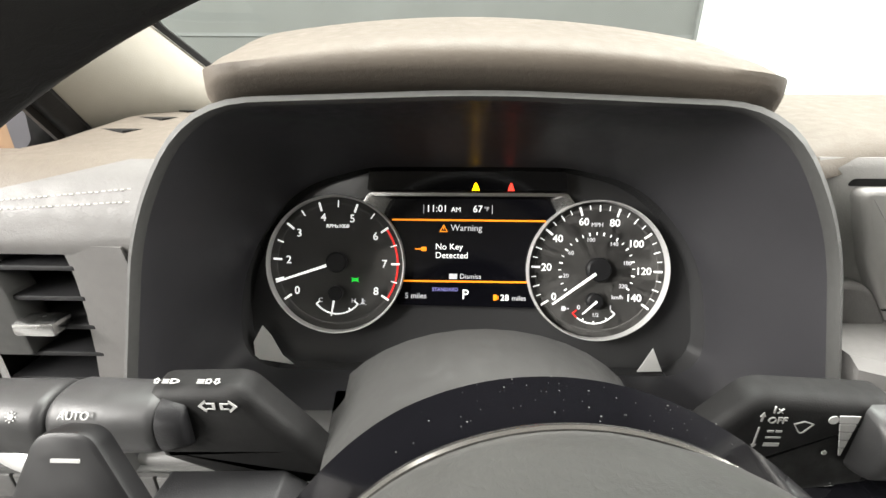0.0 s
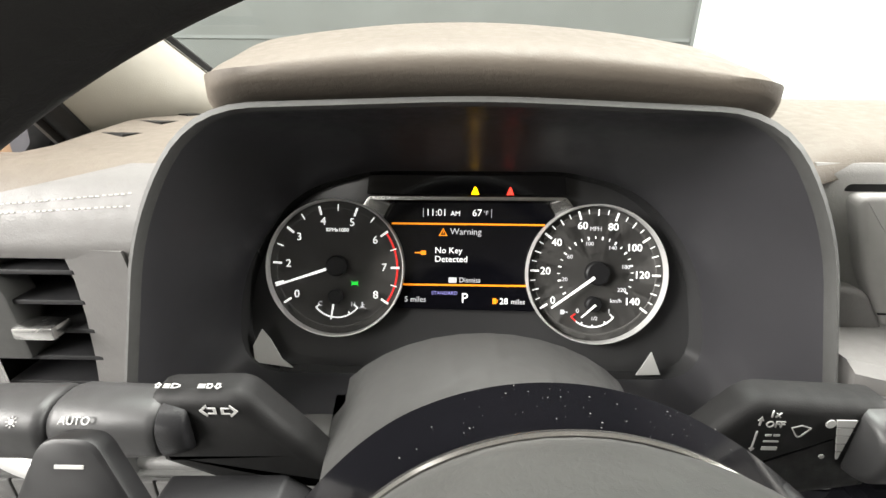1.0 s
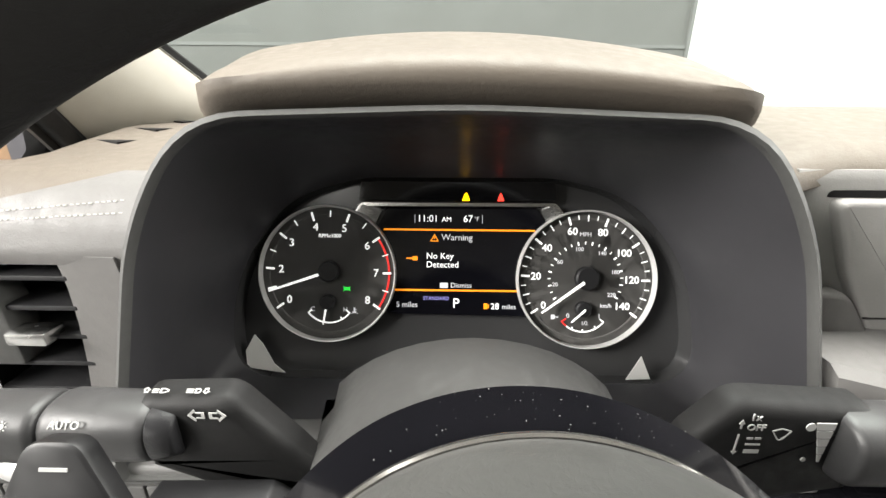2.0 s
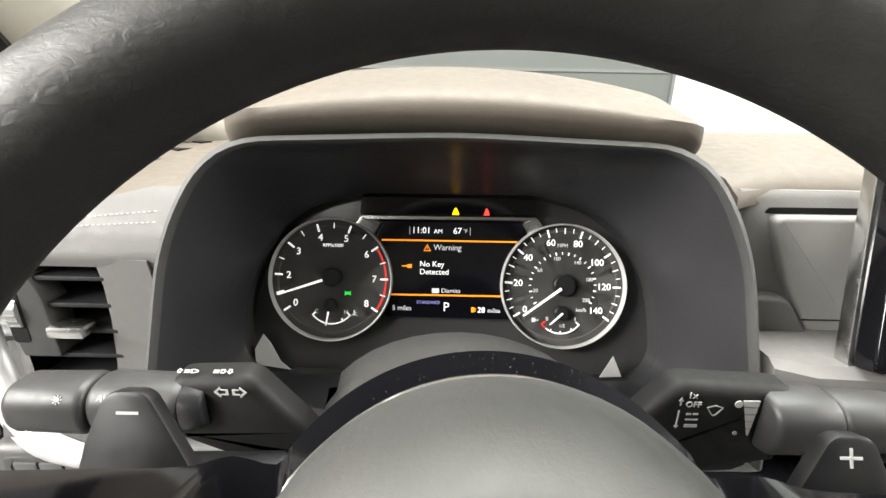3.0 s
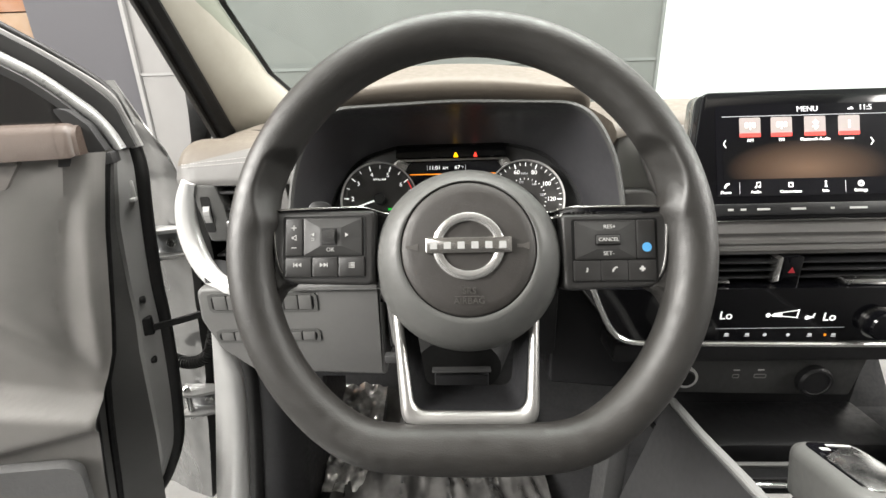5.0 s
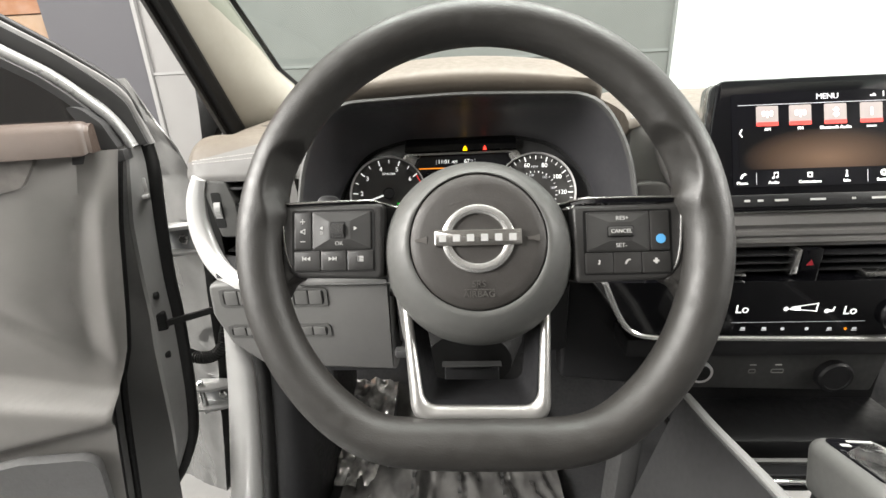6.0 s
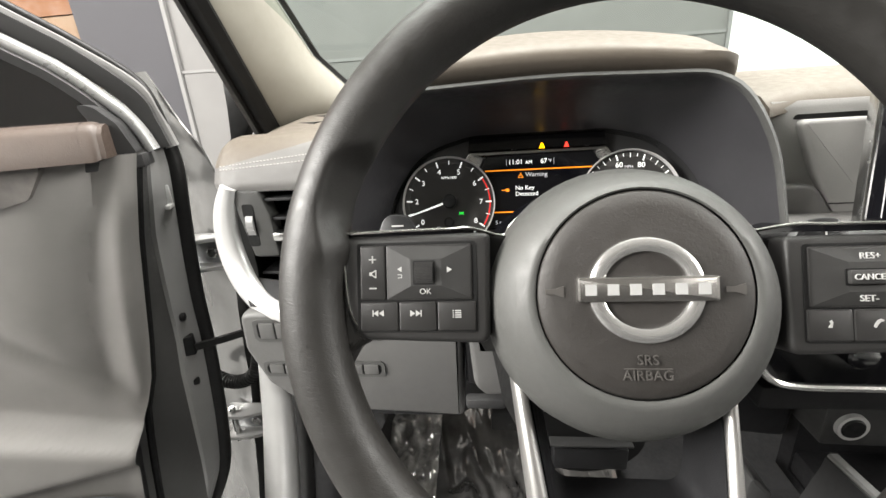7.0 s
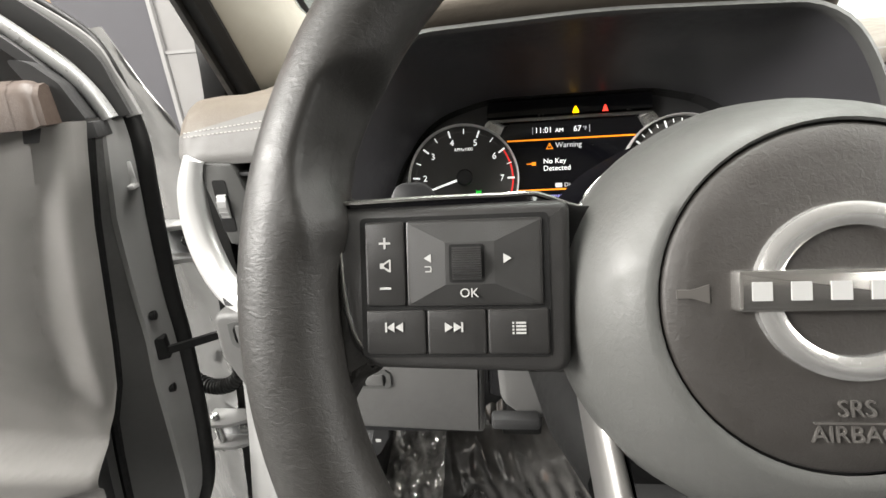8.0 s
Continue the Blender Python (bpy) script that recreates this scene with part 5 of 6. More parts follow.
# ---------------------------------------------------------------- centre screen
def centre_screen():
    t = thing("touch_screen", (0.41, 0.205, 1.08), "black centre touch screen showing a menu", "screen")
    part("screen_body", prism(rpoly([(0.281, 1.062, 0.008), (0.3050, 1.2075, 0.012), (0.548, 1.2075, 0.012), (0.560, 1.062, 0.008)]), -0.226, -0.202, UP, 0.003, 3), GLOSS, t, "gloss black screen body")
    part("screen_back", prism(rpoly([(0.2780, 1.060, 0.008), (0.3020, 1.2090, 0.012), (0.551, 1.2090, 0.012), (0.563, 1.060, 0.008)]), -0.228, -0.218, UP, 0.001), SATIN, t, "thin silver back edge")
    s = part("display", prism(rrect(0.318, 0.518, 1.0885, 1.1905, 0.002), -0.206, -0.2015, UP), SCREEN, t, "dark menu display")
    label_on(s, "lettering", "MENU", 0.0085, pose(0.4185, 0.2012, 1.1845, 90), DIM_LIT)
    part("rule", bars([(0.325, 0.515, 1.1778, 1.1783)], -0.2015, -0.2012, UP), DIM_LIT, s)
    glow = mat("menu_glow", (0.55, 0.33, 0.2), emit=0.28)
    nt = glow.node_tree
    tc = nt.nodes.new("ShaderNodeTexCoord")
    mp = nt.nodes.new("ShaderNodeMapping")
    mp.inputs["Location"].default_value = (-0.418 * 11, 0, -1.119 * 30)
    mp.inputs["Scale"].default_value = (11, 0, 30)
    gr = nt.nodes.new("ShaderNodeTexGradient")
    gr.gradient_type = "SPHERICAL"
    ml = nt.nodes.new("ShaderNodeMath")
    ml.operation = "MULTIPLY"
    ml.inputs[1].default_value = 0.5
    nt.links.new(tc.outputs["Object"], mp.inputs[0])
    nt.links.new(mp.outputs[0], gr.inputs[0])
    nt.links.new(gr.outputs["Fac"], ml.inputs[0])
    nt.links.new(ml.outputs[0], nt.nodes["Principled BSDF"].inputs["Emission Strength"])
    nt.nodes["Principled BSDF"].inputs["Base Color"].default_value = (0.004, 0.004, 0.005, 1)
    nt.nodes["Principled BSDF"].inputs["Roughness"].default_value = 0.15
    part("menu_picture", bars([(0.325, 0.513, 1.1075, 1.150)], -0.2017, -0.2013, UP), glow, s, "soft brown picture on the menu")
    tile_top = mat("tile_grey", (0.3, 0.26, 0.25), emit=0.42)
    tile_low = mat("tile_red", (0.7, 0.05, 0.04), emit=0.55)
    for k, (x, name) in enumerate(((0.3555, "AM"), (0.390, "FM"), (0.4265, "Bluetooth Audio"), (0.4635, ""))):
        dim = k == 3
        part("tile", prism(rrect(x - 0.0115, x + 0.0115, 1.1545, 1.1765, 0.002), -0.2015, -0.2011, UP), tile_top, s, "grey menu tile")
        part("tile_foot", prism(rrect(x - 0.0115, x + 0.0115, 1.1545, 1.1590, 0.001), -0.2013, -0.2009, UP), tile_low, s, "red foot of a menu tile")
        if k == 2:
            pl = [[(-0.0006, -0.005), (0.0006, -0.005), (0.0006, 0.005), (-0.0006, 0.005)], [(0, 0.005), (0.003, 0.0025), (-0.003, -0.0025), (-0.0024, -0.0032), (0.0038, 0.0022), (0.0006, 0.0055)], [(0, -0.005), (0.003, -0.0025), (-0.003, 0.0025), (-0.0024, 0.0032), (0.0038, -0.0022), (0.0006, -0.0055)]]
        elif k == 3:
            pl = [rrect(-0.0012, 0.0012, -0.005, 0.004, 0.0008)]
        else:
            pl = [[(-0.0005, -0.004), (0.0005, -0.004), (0.0005, 0.003), (-0.0005, 0.003)], rrect(-0.0055, -0.0025, -0.002, 0.0035, 0.001), rrect(0.0025, 0.0055, -0.002, 0.0035, 0.001), circle(0, 0.002, 0.0014, 12)]
        part("symbol", poly_plate(pl, 0, 0.0003, pose(x, 0.2009, 1.1672, 90)), WHITE_LIT if k < 3 else DIM_LIT, s)
        if name:
            label_on(s, "lettering", name, 0.0048, pose(x, 0.2012, 1.1508, 90), WHITE_LIT)
        else:
            part("blurred_word", bars([(x - 0.005, x + 0.005, 1.1498, 1.1518)], -0.2015, -0.2012, UP), DIM_LIT, s)
    part("arrow", poly_plate([[(0.0012, 0.0045), (-0.0018, 0.0), (0.0012, -0.0045), (0.002, -0.004), (-0.0006, 0.0), (0.002, 0.004)]], 0, 0.0003, pose(0.3270, 0.2012, 1.1475, 90)), WHITE_LIT, s)
    part("arrow", poly_plate([[(-0.0012, 0.0045), (-0.002, 0.004), (0.0006, 0.0), (-0.002, -0.004), (-0.0012, -0.0045), (0.0018, 0.0)]], 0, 0.0003, pose(0.4880, 0.2012, 1.1470, 90)), WHITE_LIT, s)
    for x, w in ((0.3275, "Phone"), (0.3605, "Audio"), (0.3985, "Connections"), (0.4365, "Info"), (0.4745, "Settings")):
        label_on(s, "lettering", w, 0.0046, pose(x, 0.2012, 1.0928, 90), WHITE_LIT)
    part("rule", bars([(0.3425, 0.3428, 1.0910, 1.1040), (0.458, 0.4583, 1.0910, 1.1040)], -0.2015, -0.2012, UP), DIM_LIT, s)
    part("symbol", poly_plate([[(-0.0031, -0.0024), (-0.0018, -0.0031), (-0.0009, -0.0015), (0.0012, 0.0012), (0.003, 0.0012), (0.0033, 0.0024), (0.0015, 0.0031), (-0.0009, 0.0021), (-0.0027, -0.0006)]], 0, 0.0003, pose(0.3285, 0.2012, 1.1005, 90)), WHITE_LIT, s)
    part("symbol", poly_plate([circle(-0.0018, -0.0024, 0.0012, 10), circle(0.0022, -0.0018, 0.0012, 10), rrect(-0.001, -0.0005, -0.0024, 0.003, 0.0001), rrect(0.003, 0.0035, -0.0018, 0.0036, 0.0001), [(-0.001, 0.0022), (0.0035, 0.0028), (0.0035, 0.0038), (-0.001, 0.0032)]], 0, 0.0003, pose(0.3620, 0.2012, 1.1005, 90)), WHITE_LIT, s)
    part("symbol", band(resample(rrect(-0.0026, 0.0026, -0.0028, 0.0028, 0.0005), 24), resample(rrect(-0.0016, 0.0016, -0.0018, 0.0014, 0.0003), 24), 0, 0.0003, pose(0.3985, 0.2012, 1.1003, 90)), WHITE_LIT, s)
    part("symbol", poly_plate([circle(0, 0.0028, 0.001, 10), rrect(-0.0007, 0.0007, -0.003, 0.0012, 0.0001), rrect(-0.0015, 0.0015, -0.0034, -0.0026, 0.0001)], 0, 0.0003, pose(0.4365, 0.2012, 1.1005, 90)), WHITE_LIT, s)
    part("symbol", band(circle(0, 0, 0.0034, 20), circle(0, 0, 0.0014, 20), 0, 0.0003, pose(0.4745, 0.2012, 1.1003, 90)), WHITE_LIT, s)
    label_on(s, "lettering", "11:5", 0.0085, pose(0.4815, 0.2012, 1.1848, 90), DIM_LIT)
    part("symbol", poly_plate([rrect(-0.003, 0.003, -0.001, 0.0008, 0.0006), circle(0.0008, 0.0008, 0.0014, 10)], 0, 0.0003, pose(0.4655, 0.2012, 1.1838, 90)), DIM_LIT, s)
    # row of keys under the display
    keys = part("key_strip", prism(rrect(0.305, 0.54, 1.0668, 1.0800, 0.002), -0.204, -0.2005, UP, 0.0008), DARK, t, "black strip of touch keys")
    for x0, x1 in ((0.3285, 0.3345), (0.3425, 0.3485), (0.3605, 0.3745), (0.3975, 0.4135), (0.4405, 0.4445), (0.4610, 0.4800)):
        part("key_mark", bars([(x0, x1, 1.0722, 1.0746)], -0.2005, -0.2002, UP), PRINT, keys)
    # the whole screen leans back
    t.matrix_basis = Matrix.Translation((0, 0.2115, 1.15)) @ Matrix.Rotation(radians(-20), 4, "X") @ Matrix.Translation((0, -0.2015, -1.15)) @ Matrix.Translation(t.location)


centre_screen()


# ---------------------------------------------------------------- centre stack
def centre_stack():
    t = thing("centre_stack", (0.42, 0.2, 0.95), "black gloss climate controls and vents with chrome strip", "control panel")
    # ribbed pad above the vents
    prof = [(0.262, 1.062), (0.196, 1.0635), (0.188, 1.059), (0.186, 1.050), (0.1905, 1.0445), (0.1905, 1.0430), (0.188, 1.0415), (0.188, 1.0365), (0.1915, 1.0350), (0.1915, 1.0335), (0.189, 1.0320), (0.189, 1.0275), (0.1925, 1.0260), (0.194, 1.0215), (0.262, 1.021)]
    part("ribbed_pad", loft([[(x, y + dy, z) for y, z in prof] for x, dy in ((0.235, 0.012), (0.255, 0.002), (0.29, 0.0), (0.9, 0.0))], True, True, True), GREY, t, "grey ribbed vinyl pad", 30)
    part("silver_rule", box(0.30, 0.9, 0.190, 0.20, 1.0625, 1.0650, 0.0008), SATIN, t, "thin silver rule under the screen")
    part("vent_duct", box(0.262, 0.9, 0.212, 0.30, 0.984, 1.021), BLACK, t, "dark vent duct")
    for z in (0.9925, 1.002, 1.0115):
        for x0, x1 in ((0.266, 0.402), (0.430, 0.62)):
            part("slat", box(x0, x1, 0.190, 0.225, z - 0.0012, z + 0.0014, 0.001), DARK, t, "dark vent slat")
    part("slat_tab", box(0.330, 0.347, 0.184, 0.195, 0.988, 0.9915, 0.001), SATIN, t, "silver slat tab")
    part("slat_tab", box(0.476, 0.530, 0.180, 0.195, 0.986, 0.9935, 0.002), SATIN, t, "silver slat tab")
    part("vent_blade", prism(rpoly([(0.396, 0.986, 0.002), (0.399, 1.018, 0.002), (0.405, 1.021, 0.002), (0.4045, 0.990, 0.002)]), -0.20, -0.186, UP, 0.001), SATIN, t, "grey upright vent edge")
    part("hazard_button", prism(rrect(0.4065, 0.4285, 0.985, 1.020, 0.002), -0.2, -0.1865, UP, 0.001), GLOSS, t, "black hazard button")
    part("hazard_mark", poly_plate([[(-0.0042, -0.003), (0.0042, -0.003), (0.0, 0.0042)]], 0, 0.0003, pose(0.4170, 0.1864, 1.003, 90)), mat("dark_red_mark", (0.35, 0.02, 0.03), 0.4, var=0), t, "dark red hazard triangle")
    # climate panel
    climate = prism(rpoly([(0.186, 0.988, 0.004), (0.214, 0.928, 0.015), (0.245, 0.9165, 0.02), (0.9, 0.9135, 0.004), (0.9, 0.984, 0.004), (0.30, 0.986, 0.004)]), -0.215, -0.1745, UP)
    part("climate_panel", climate, GLOSS, t, "gloss black climate panel")
    for x, z in ((0.3440, 0.9510), (0.4650, 0.9475)):
        label_on(t, "lettering", "Lo", 0.0150, pose(x, 0.1742, z, 90) @ Matrix.Shear("XZ", 4, (0.0, 0.0)), WHITE_LIT)
    fan = [[(-0.015, -0.001), (0.017, -0.0045), (0.017, -0.0035), (-0.015, 0.0)], [(0.0155, -0.0045), (0.017, -0.0045), (0.017, 0.0065), (0.0155, 0.0065)], [(-0.012, 0.001), (0.017, 0.0055), (0.017, 0.0066), (-0.012, 0.002)], [(-0.0135, -0.0018), (-0.002, -0.0028), (-0.002, 0.0022), (-0.0135, 0.0005)], circle(-0.018, -0.0004, 0.0028, 10)]
    part("fan_symbol", poly_plate(fan, 0, 0.0003, pose(0.4110, 0.1742, 0.9515, 90)), WHITE_LIT, t, "lit fan speed symbol")
    part("seat_symbol", poly_plate([circle(-0.003, -0.0015, 0.0028, 12), [(-0.001, -0.003), (0.0045, -0.002), (0.0055, 0.004), (0.0040, 0.004), (0.003, 0.0), (-0.001, 0.0)]], 0, 0.0003, pose(0.4420, 0.1742, 0.9490, 90)), WHITE_LIT, t, "lit airflow symbol")
    for k, x in enumerate((0.3490, 0.3735, 0.3945, 0.4220, 0.4475, 0.4755)):
        part("touch_symbol", poly_plate([rrect(-0.0030, 0.0030, -0.0022, -0.0012, 0.0003), rrect(-0.0024, 0.0024, -0.0004, 0.0020, 0.0007)] if k != 2 and k != 3 else [circle(0, 0, 0.0022, 12)], 0, 0.0003, pose(x, 0.1742, 0.9255 - 0.0004 * k, 90)), DIM_LIT, t, "small pale touch symbol")
    part("amber_dot", poly_plate([circle(0, 0, 0.0016, 10)], 0, 0.0003, pose(0.4655, 0.1742, 0.9238, 90)), AMBER_LIT, t, "lit amber dot")
    part("divider", bars([(0.335, 0.485, 0.9335, 0.9338)], -0.1745, -0.1742, UP), DIM_LIT, t)
    part("knob", revolve([(0.018, 0.0), (0.018, 0.012), (0.0165, 0.014), (0.012, 0.0145), (0.0, 0.0145)], 40, pose(0.522, 0.1745, 0.940, 90)), GLOSS, t, "black round climate knob")
    part("knob_ring", revolve([(0.0185, 0.0), (0.0205, 0.0), (0.0205, 0.002), (0.0185, 0.002)], 40, pose(0.522, 0.1745, 0.940, 90)), SATIN, t, "thin silver knob ring")
    part("temp_knob", revolve([(0.013, 0.0), (0.013, 0.010), (0.011, 0.012), (0.0, 0.012)], 32, pose(0.285, 0.1745, 0.955, 90)), GLOSS, t, "black round climate knob")
    strip = smooth_path([(0.1830, 0.1735, 0.9895), (0.196, 0.1735, 0.960), (0.2090, 0.1735, 0.936), (0.2240, 0.1735, 0.9215), (0.248, 0.1735, 0.9155), (0.30, 0.1735, 0.9140), (0.42, 0.1735, 0.9115), (0.65, 0.1735, 0.908), (0.9, 0.1735, 0.905)], 6)
    part("chrome_strip", sweep(strip, [(-0.0032, -0.004), (-0.0032, 0.001), (-0.0015, 0.0028), (0.0015, 0.0028), (0.0032, 0.001), (0.0032, -0.004)], up=(0, -1, 0)), EMBLEM, t, "chrome strip under the climate panel")
    # socket panel
    part("socket_panel", prism(rpoly([(0.298, 0.905, 0.004), (0.300, 0.822, 0.006), (0.545, 0.815, 0.006), (0.56, 0.905, 0.004)]), -0.26, -0.2, UP, 0.003), SOCKET, t, "dark grey socket panel")
    part("under_lip", box(0.22, 0.9, 0.182, 0.26, 0.880, 0.9075, 0.006), DARK, t, "dark lip under the climate panel")
    part("start_button", revolve([(0.0125, 0.0), (0.0125, 0.004), (0.010, 0.0068), (0.0, 0.0068)], 36, pose(0.324, 0.2, 0.848, 90)), BLACK, t, "black start button")
    part("start_ring", revolve([(0.0128, 0.0), (0.0152, 0.0), (0.0150, 0.005), (0.0130, 0.005)], 36, pose(0.324, 0.2, 0.848, 90)), PALE_TRIM, t, "bright ring of the start button")
    for x, w in ((0.390, 0.0045), (0.4215, 0.0080)):
        part("usb_port", band(resample(rrect(x - w, x + w, 0.8445, 0.8505, 0.002), 32), resample(rrect(x - w + 0.001, x + w - 0.001, 0.8455, 0.8495, 0.0015), 32), -0.2005, -0.1988, UP), LIP_GREY, t, "small usb port")
        part("port_mark", bars([(x - 0.004, x + 0.004, 0.8560, 0.8575)], -0.2003, -0.1992, UP), PRINT, t)
    part("socket_cap", revolve([(0.0215, 0.0), (0.0215, 0.008), (0.019, 0.011), (0.0165, 0.0112), (0.016, 0.0098), (0.0, 0.0095)], 40, pose(0.489, 0.2, 0.842, 90)), DARK, t, "dark round power socket cap")


centre_stack()


# ---------------------------------------------------------------- console and shifter
def console():
    t = thing("centre_console", (0.4, 0.0, 0.42), "dark centre console with sloping side and open tray", "console", kind="structure")
    def side_at(x, out, y0, name, label):
        rings = []
        for y, z in ((0.185, 0.822), (0.12, 0.829), (0.01, 0.848), (-0.10, 0.858), (-0.7, 0.86)):
            rings.append([(x - 0.004 * out, y, z - 0.012), (x - 0.003 * out, y, z - 0.002), (x, y, z), (x + 0.007 * out, y, z), (x + 0.009 * out, y, z - 0.004), (x + 0.009 * out, y, 0.745), (x + 0.009 * out, y, 0.42), (x - 0.075 * out, y, 0.42), (x - 0.060 * out, y, 0.60)])
        return part(name, loft(rings, True, True, True), CONSOLE, t, label, 50)
    side_at(0.300, 1, 0.185, "side_panel", "dark side panel of the console")
    lip = [(0.304, y, z + 0.0012) for y, z in ((0.185, 0.822), (0.12, 0.829), (0.01, 0.848), (-0.10, 0.858), (-0.7, 0.86))]
    part("side_lip", sweep(smooth_path(lip, 4), [(-0.0055, -0.004), (-0.0055, 0.0), (-0.0035, 0.0018), (0.0035, 0.0018), (0.0055, 0.0), (0.0055, -0.004)]), LIP_GREY, t, "pale grey edge of the side panel")
    side_at(0.600, -1, 0.185, "side_panel", "dark side panel of the console")
    part("front_post", prism(rpoly([(0.225, 0.44, 0.0), (0.235, 0.79, 0.01), (0.262, 0.76, 0.01), (0.255, 0.44, 0.0)]), -0.235, -0.190, UP, 0.004), SOCKET, t, "dark grey post at the front of the console")
    part("tray_floor", box(0.309, 0.591, -0.1, 0.26, 0.735, 0.745), DARK, t, "dark tray floor")
    part("tray_back", box(0.309, 0.591, 0.24, 0.26, 0.745, 0.83), DARK, t, "dark back of the tray")
    part("tray_step", box(0.31, 0.59, 0.155, 0.24, 0.745, 0.775, 0.004), DARK, t, "dark step across the tray")
    part("tray_rule", box(0.345, 0.46, 0.122, 0.128, 0.770, 0.776, 0.001), PANEL, t, "thin grey rule across the tray")
    part("charge_plate", box(0.345, 0.402, -0.02, 0.072, 0.783, 0.789, 0.002), SILVER, t, "silver plate on the console")
    part("plate_rule", box(0.340, 0.405, 0.078, 0.086, 0.788, 0.794, 0.001), CHROME, t, "bright rule before the plate")
    part("plate_base", box(0.330, 0.41, -0.1, 0.10, 0.745, 0.783, 0.004), DARK, t, "dark base under the plate")
    part("body", box(0.309, 0.591, -0.7, -0.1, 0.42, 0.745, 0.005), DARK, t, "dark console body")
    s = thing("gear_selector", (0.385, 0.02, 0.77), "rounded grey gear selector with a silver lit top plate", "gear selector")
    part("stem", box(0.36, 0.41, 0.0, 0.05, 0.745, 0.84, 0.008), DARK, s, "dark selector stem")
    m = pose(0.386, 0.022, 0.862, -14, 0, -4)
    part("head", prism(rpoly([(-0.036, -0.06, 0.02), (0.036, -0.06, 0.02), (0.034, 0.045, 0.024), (-0.034, 0.045, 0.024)]), -0.034, 0.016, m, 0.012, 4), HUB, s, "grey rounded selector head", 60)
    part("top_plate", prism(rpoly([(-0.022, -0.04, 0.008), (0.022, -0.04, 0.008), (0.022, 0.034, 0.010), (-0.022, 0.034, 0.010)]), 0.014, 0.0172, m, 0.001), GLOSS, s, "gloss black selector plate")
    part("silver_plate", prism(rpoly([(-0.021, -0.044, 0.008), (0.022, -0.044, 0.008), (0.022, 0.024, 0.008), (0.004, 0.022, 0.004), (-0.020, 0.006, 0.006)]), 0.015, 0.0178, m, 0.0004), SATIN, s, "silver selector plate")
    for mk in ((-0.014, -0.006, 0.018, 0.022), (-0.001, 0.007, 0.010, 0.016), (0.010, 0.018, 0.006, 0.014), (-0.004, 0.018, 0.026, 0.029)):
        part("plate_mark", bars([mk], 0.0172, 0.0178, m), PRINT, s)


console()


# ---------------------------------------------------------------- windscreen pillar
def pillar():
    t = thing("windscreen_pillar", (-0.29, 0.33, 1.16), "cream windscreen pillar trim with black rubber seal", "pillar", kind="structure")
    # edges by height: seal outside, joint of seal and trim, windscreen side
    zs = [1.12, 1.15, 1.18, 1.2, 1.213, 1.23, 1.25, 1.28, 1.334, 1.40, 1.48, 1.56]

    def joint(z):
        return Vector((float(np.interp(z, [1.12, 1.171, 1.317, 1.56], [-0.314, -0.311, -0.302, -0.292])), 0.380 - 0.904 * (z - 1.171), z))

    def outside(z):
        return Vector((float(np.interp(z, [1.12, 1.155, 1.319, 1.56], [-0.356, -0.352, -0.336, -0.315])), 0.394 - 0.896 * (z - 1.155), z))

    def screen_side(z):
        return Vector((float(np.interp(z, [1.12, 1.18, 1.213, 1.25, 1.334, 1.56], [-0.17, -0.205, -0.240, -0.268, -0.2885, -0.289])), 0.487 - 0.9 * (z - 1.18), z))
    rings = []
    for z in zs:
        a, c = joint(z), screen_side(z)
        d = c - a
        rings.append([tuple(p) for p in (a, a + d * 0.10 + Vector((0, -0.008, 0)), a + d * 0.32 + Vector((0.001, -0.014, 0)), a + d * 0.52 + Vector((0.004, -0.013, 0)), a + d * 0.70 + Vector((0.005, -0.010, 0)), a + d * 0.9 + Vector((0.003, -0.004, 0)), c, c + Vector((-0.004, 0.02, 0)), a + Vector((-0.004, 0.06, 0)))])
    part("pillar_trim", loft(rings, True, True, True), CREAM, t, "cream moulded pillar trim", 60)
    rings = []
    for z in zs:
        a, c = outside(z), joint(z)
        d = c - a
        rings.append([tuple(p) for p in (a, a + d * 0.12 + Vector((0, -0.010, 0)), a + d * 0.34 + Vector((0, -0.015, 0)), a + d * 0.40 + Vector((0, -0.008, 0)), a + d * 0.48 + Vector((0, -0.010, 0)), a + d * 0.75 + Vector((0, -0.012, 0)), a + d * 0.99 + Vector((0, -0.004, 0)), c + Vector((-0.002, 0.05, 0)), a + Vector((0, 0.05, 0)))])
    part("door_seal", loft(rings, True, True, True), RUBBER, t, "black rubber door seal", 40)
    rings = [[tuple(screen_side(z) + Vector(o)) for o in ((0.0005, 0.010, 0), (0.006, 0.016, 0), (0.006, 0.020, 0), (0.0005, 0.020, 0))] for z in zs]
    part("screen_border", loft(rings, True, True, True), BLACK, t, "black printed windscreen border")
    m = thing("door_mirror_mount", (-0.39, 0.42, 1.13), "black door mirror mount beside the pillar", "mirror")
    part("mount", prism(rpoly([(-0.402, 1.229, 0.004), (-0.388, 1.225, 0.006), (-0.385, 1.197, 0.01), (-0.372, 1.172, 0.01), (-0.396, 1.135, 0.01), (-0.428, 1.108, 0.006), (-0.434, 1.124, 0.006), (-0.409, 1.148, 0.01), (-0.404, 1.193, 0.01)]), -0.445, -0.425, UP, 0.003), BLACK, m, "black mirror mount")


pillar()

# ---------------------------------------------------------------- open driver's door
DOOR = pose(-0.448, 0.300, 0.0, 0, 0, 204)   # x runs along the door from its front edge, y towards the cabin


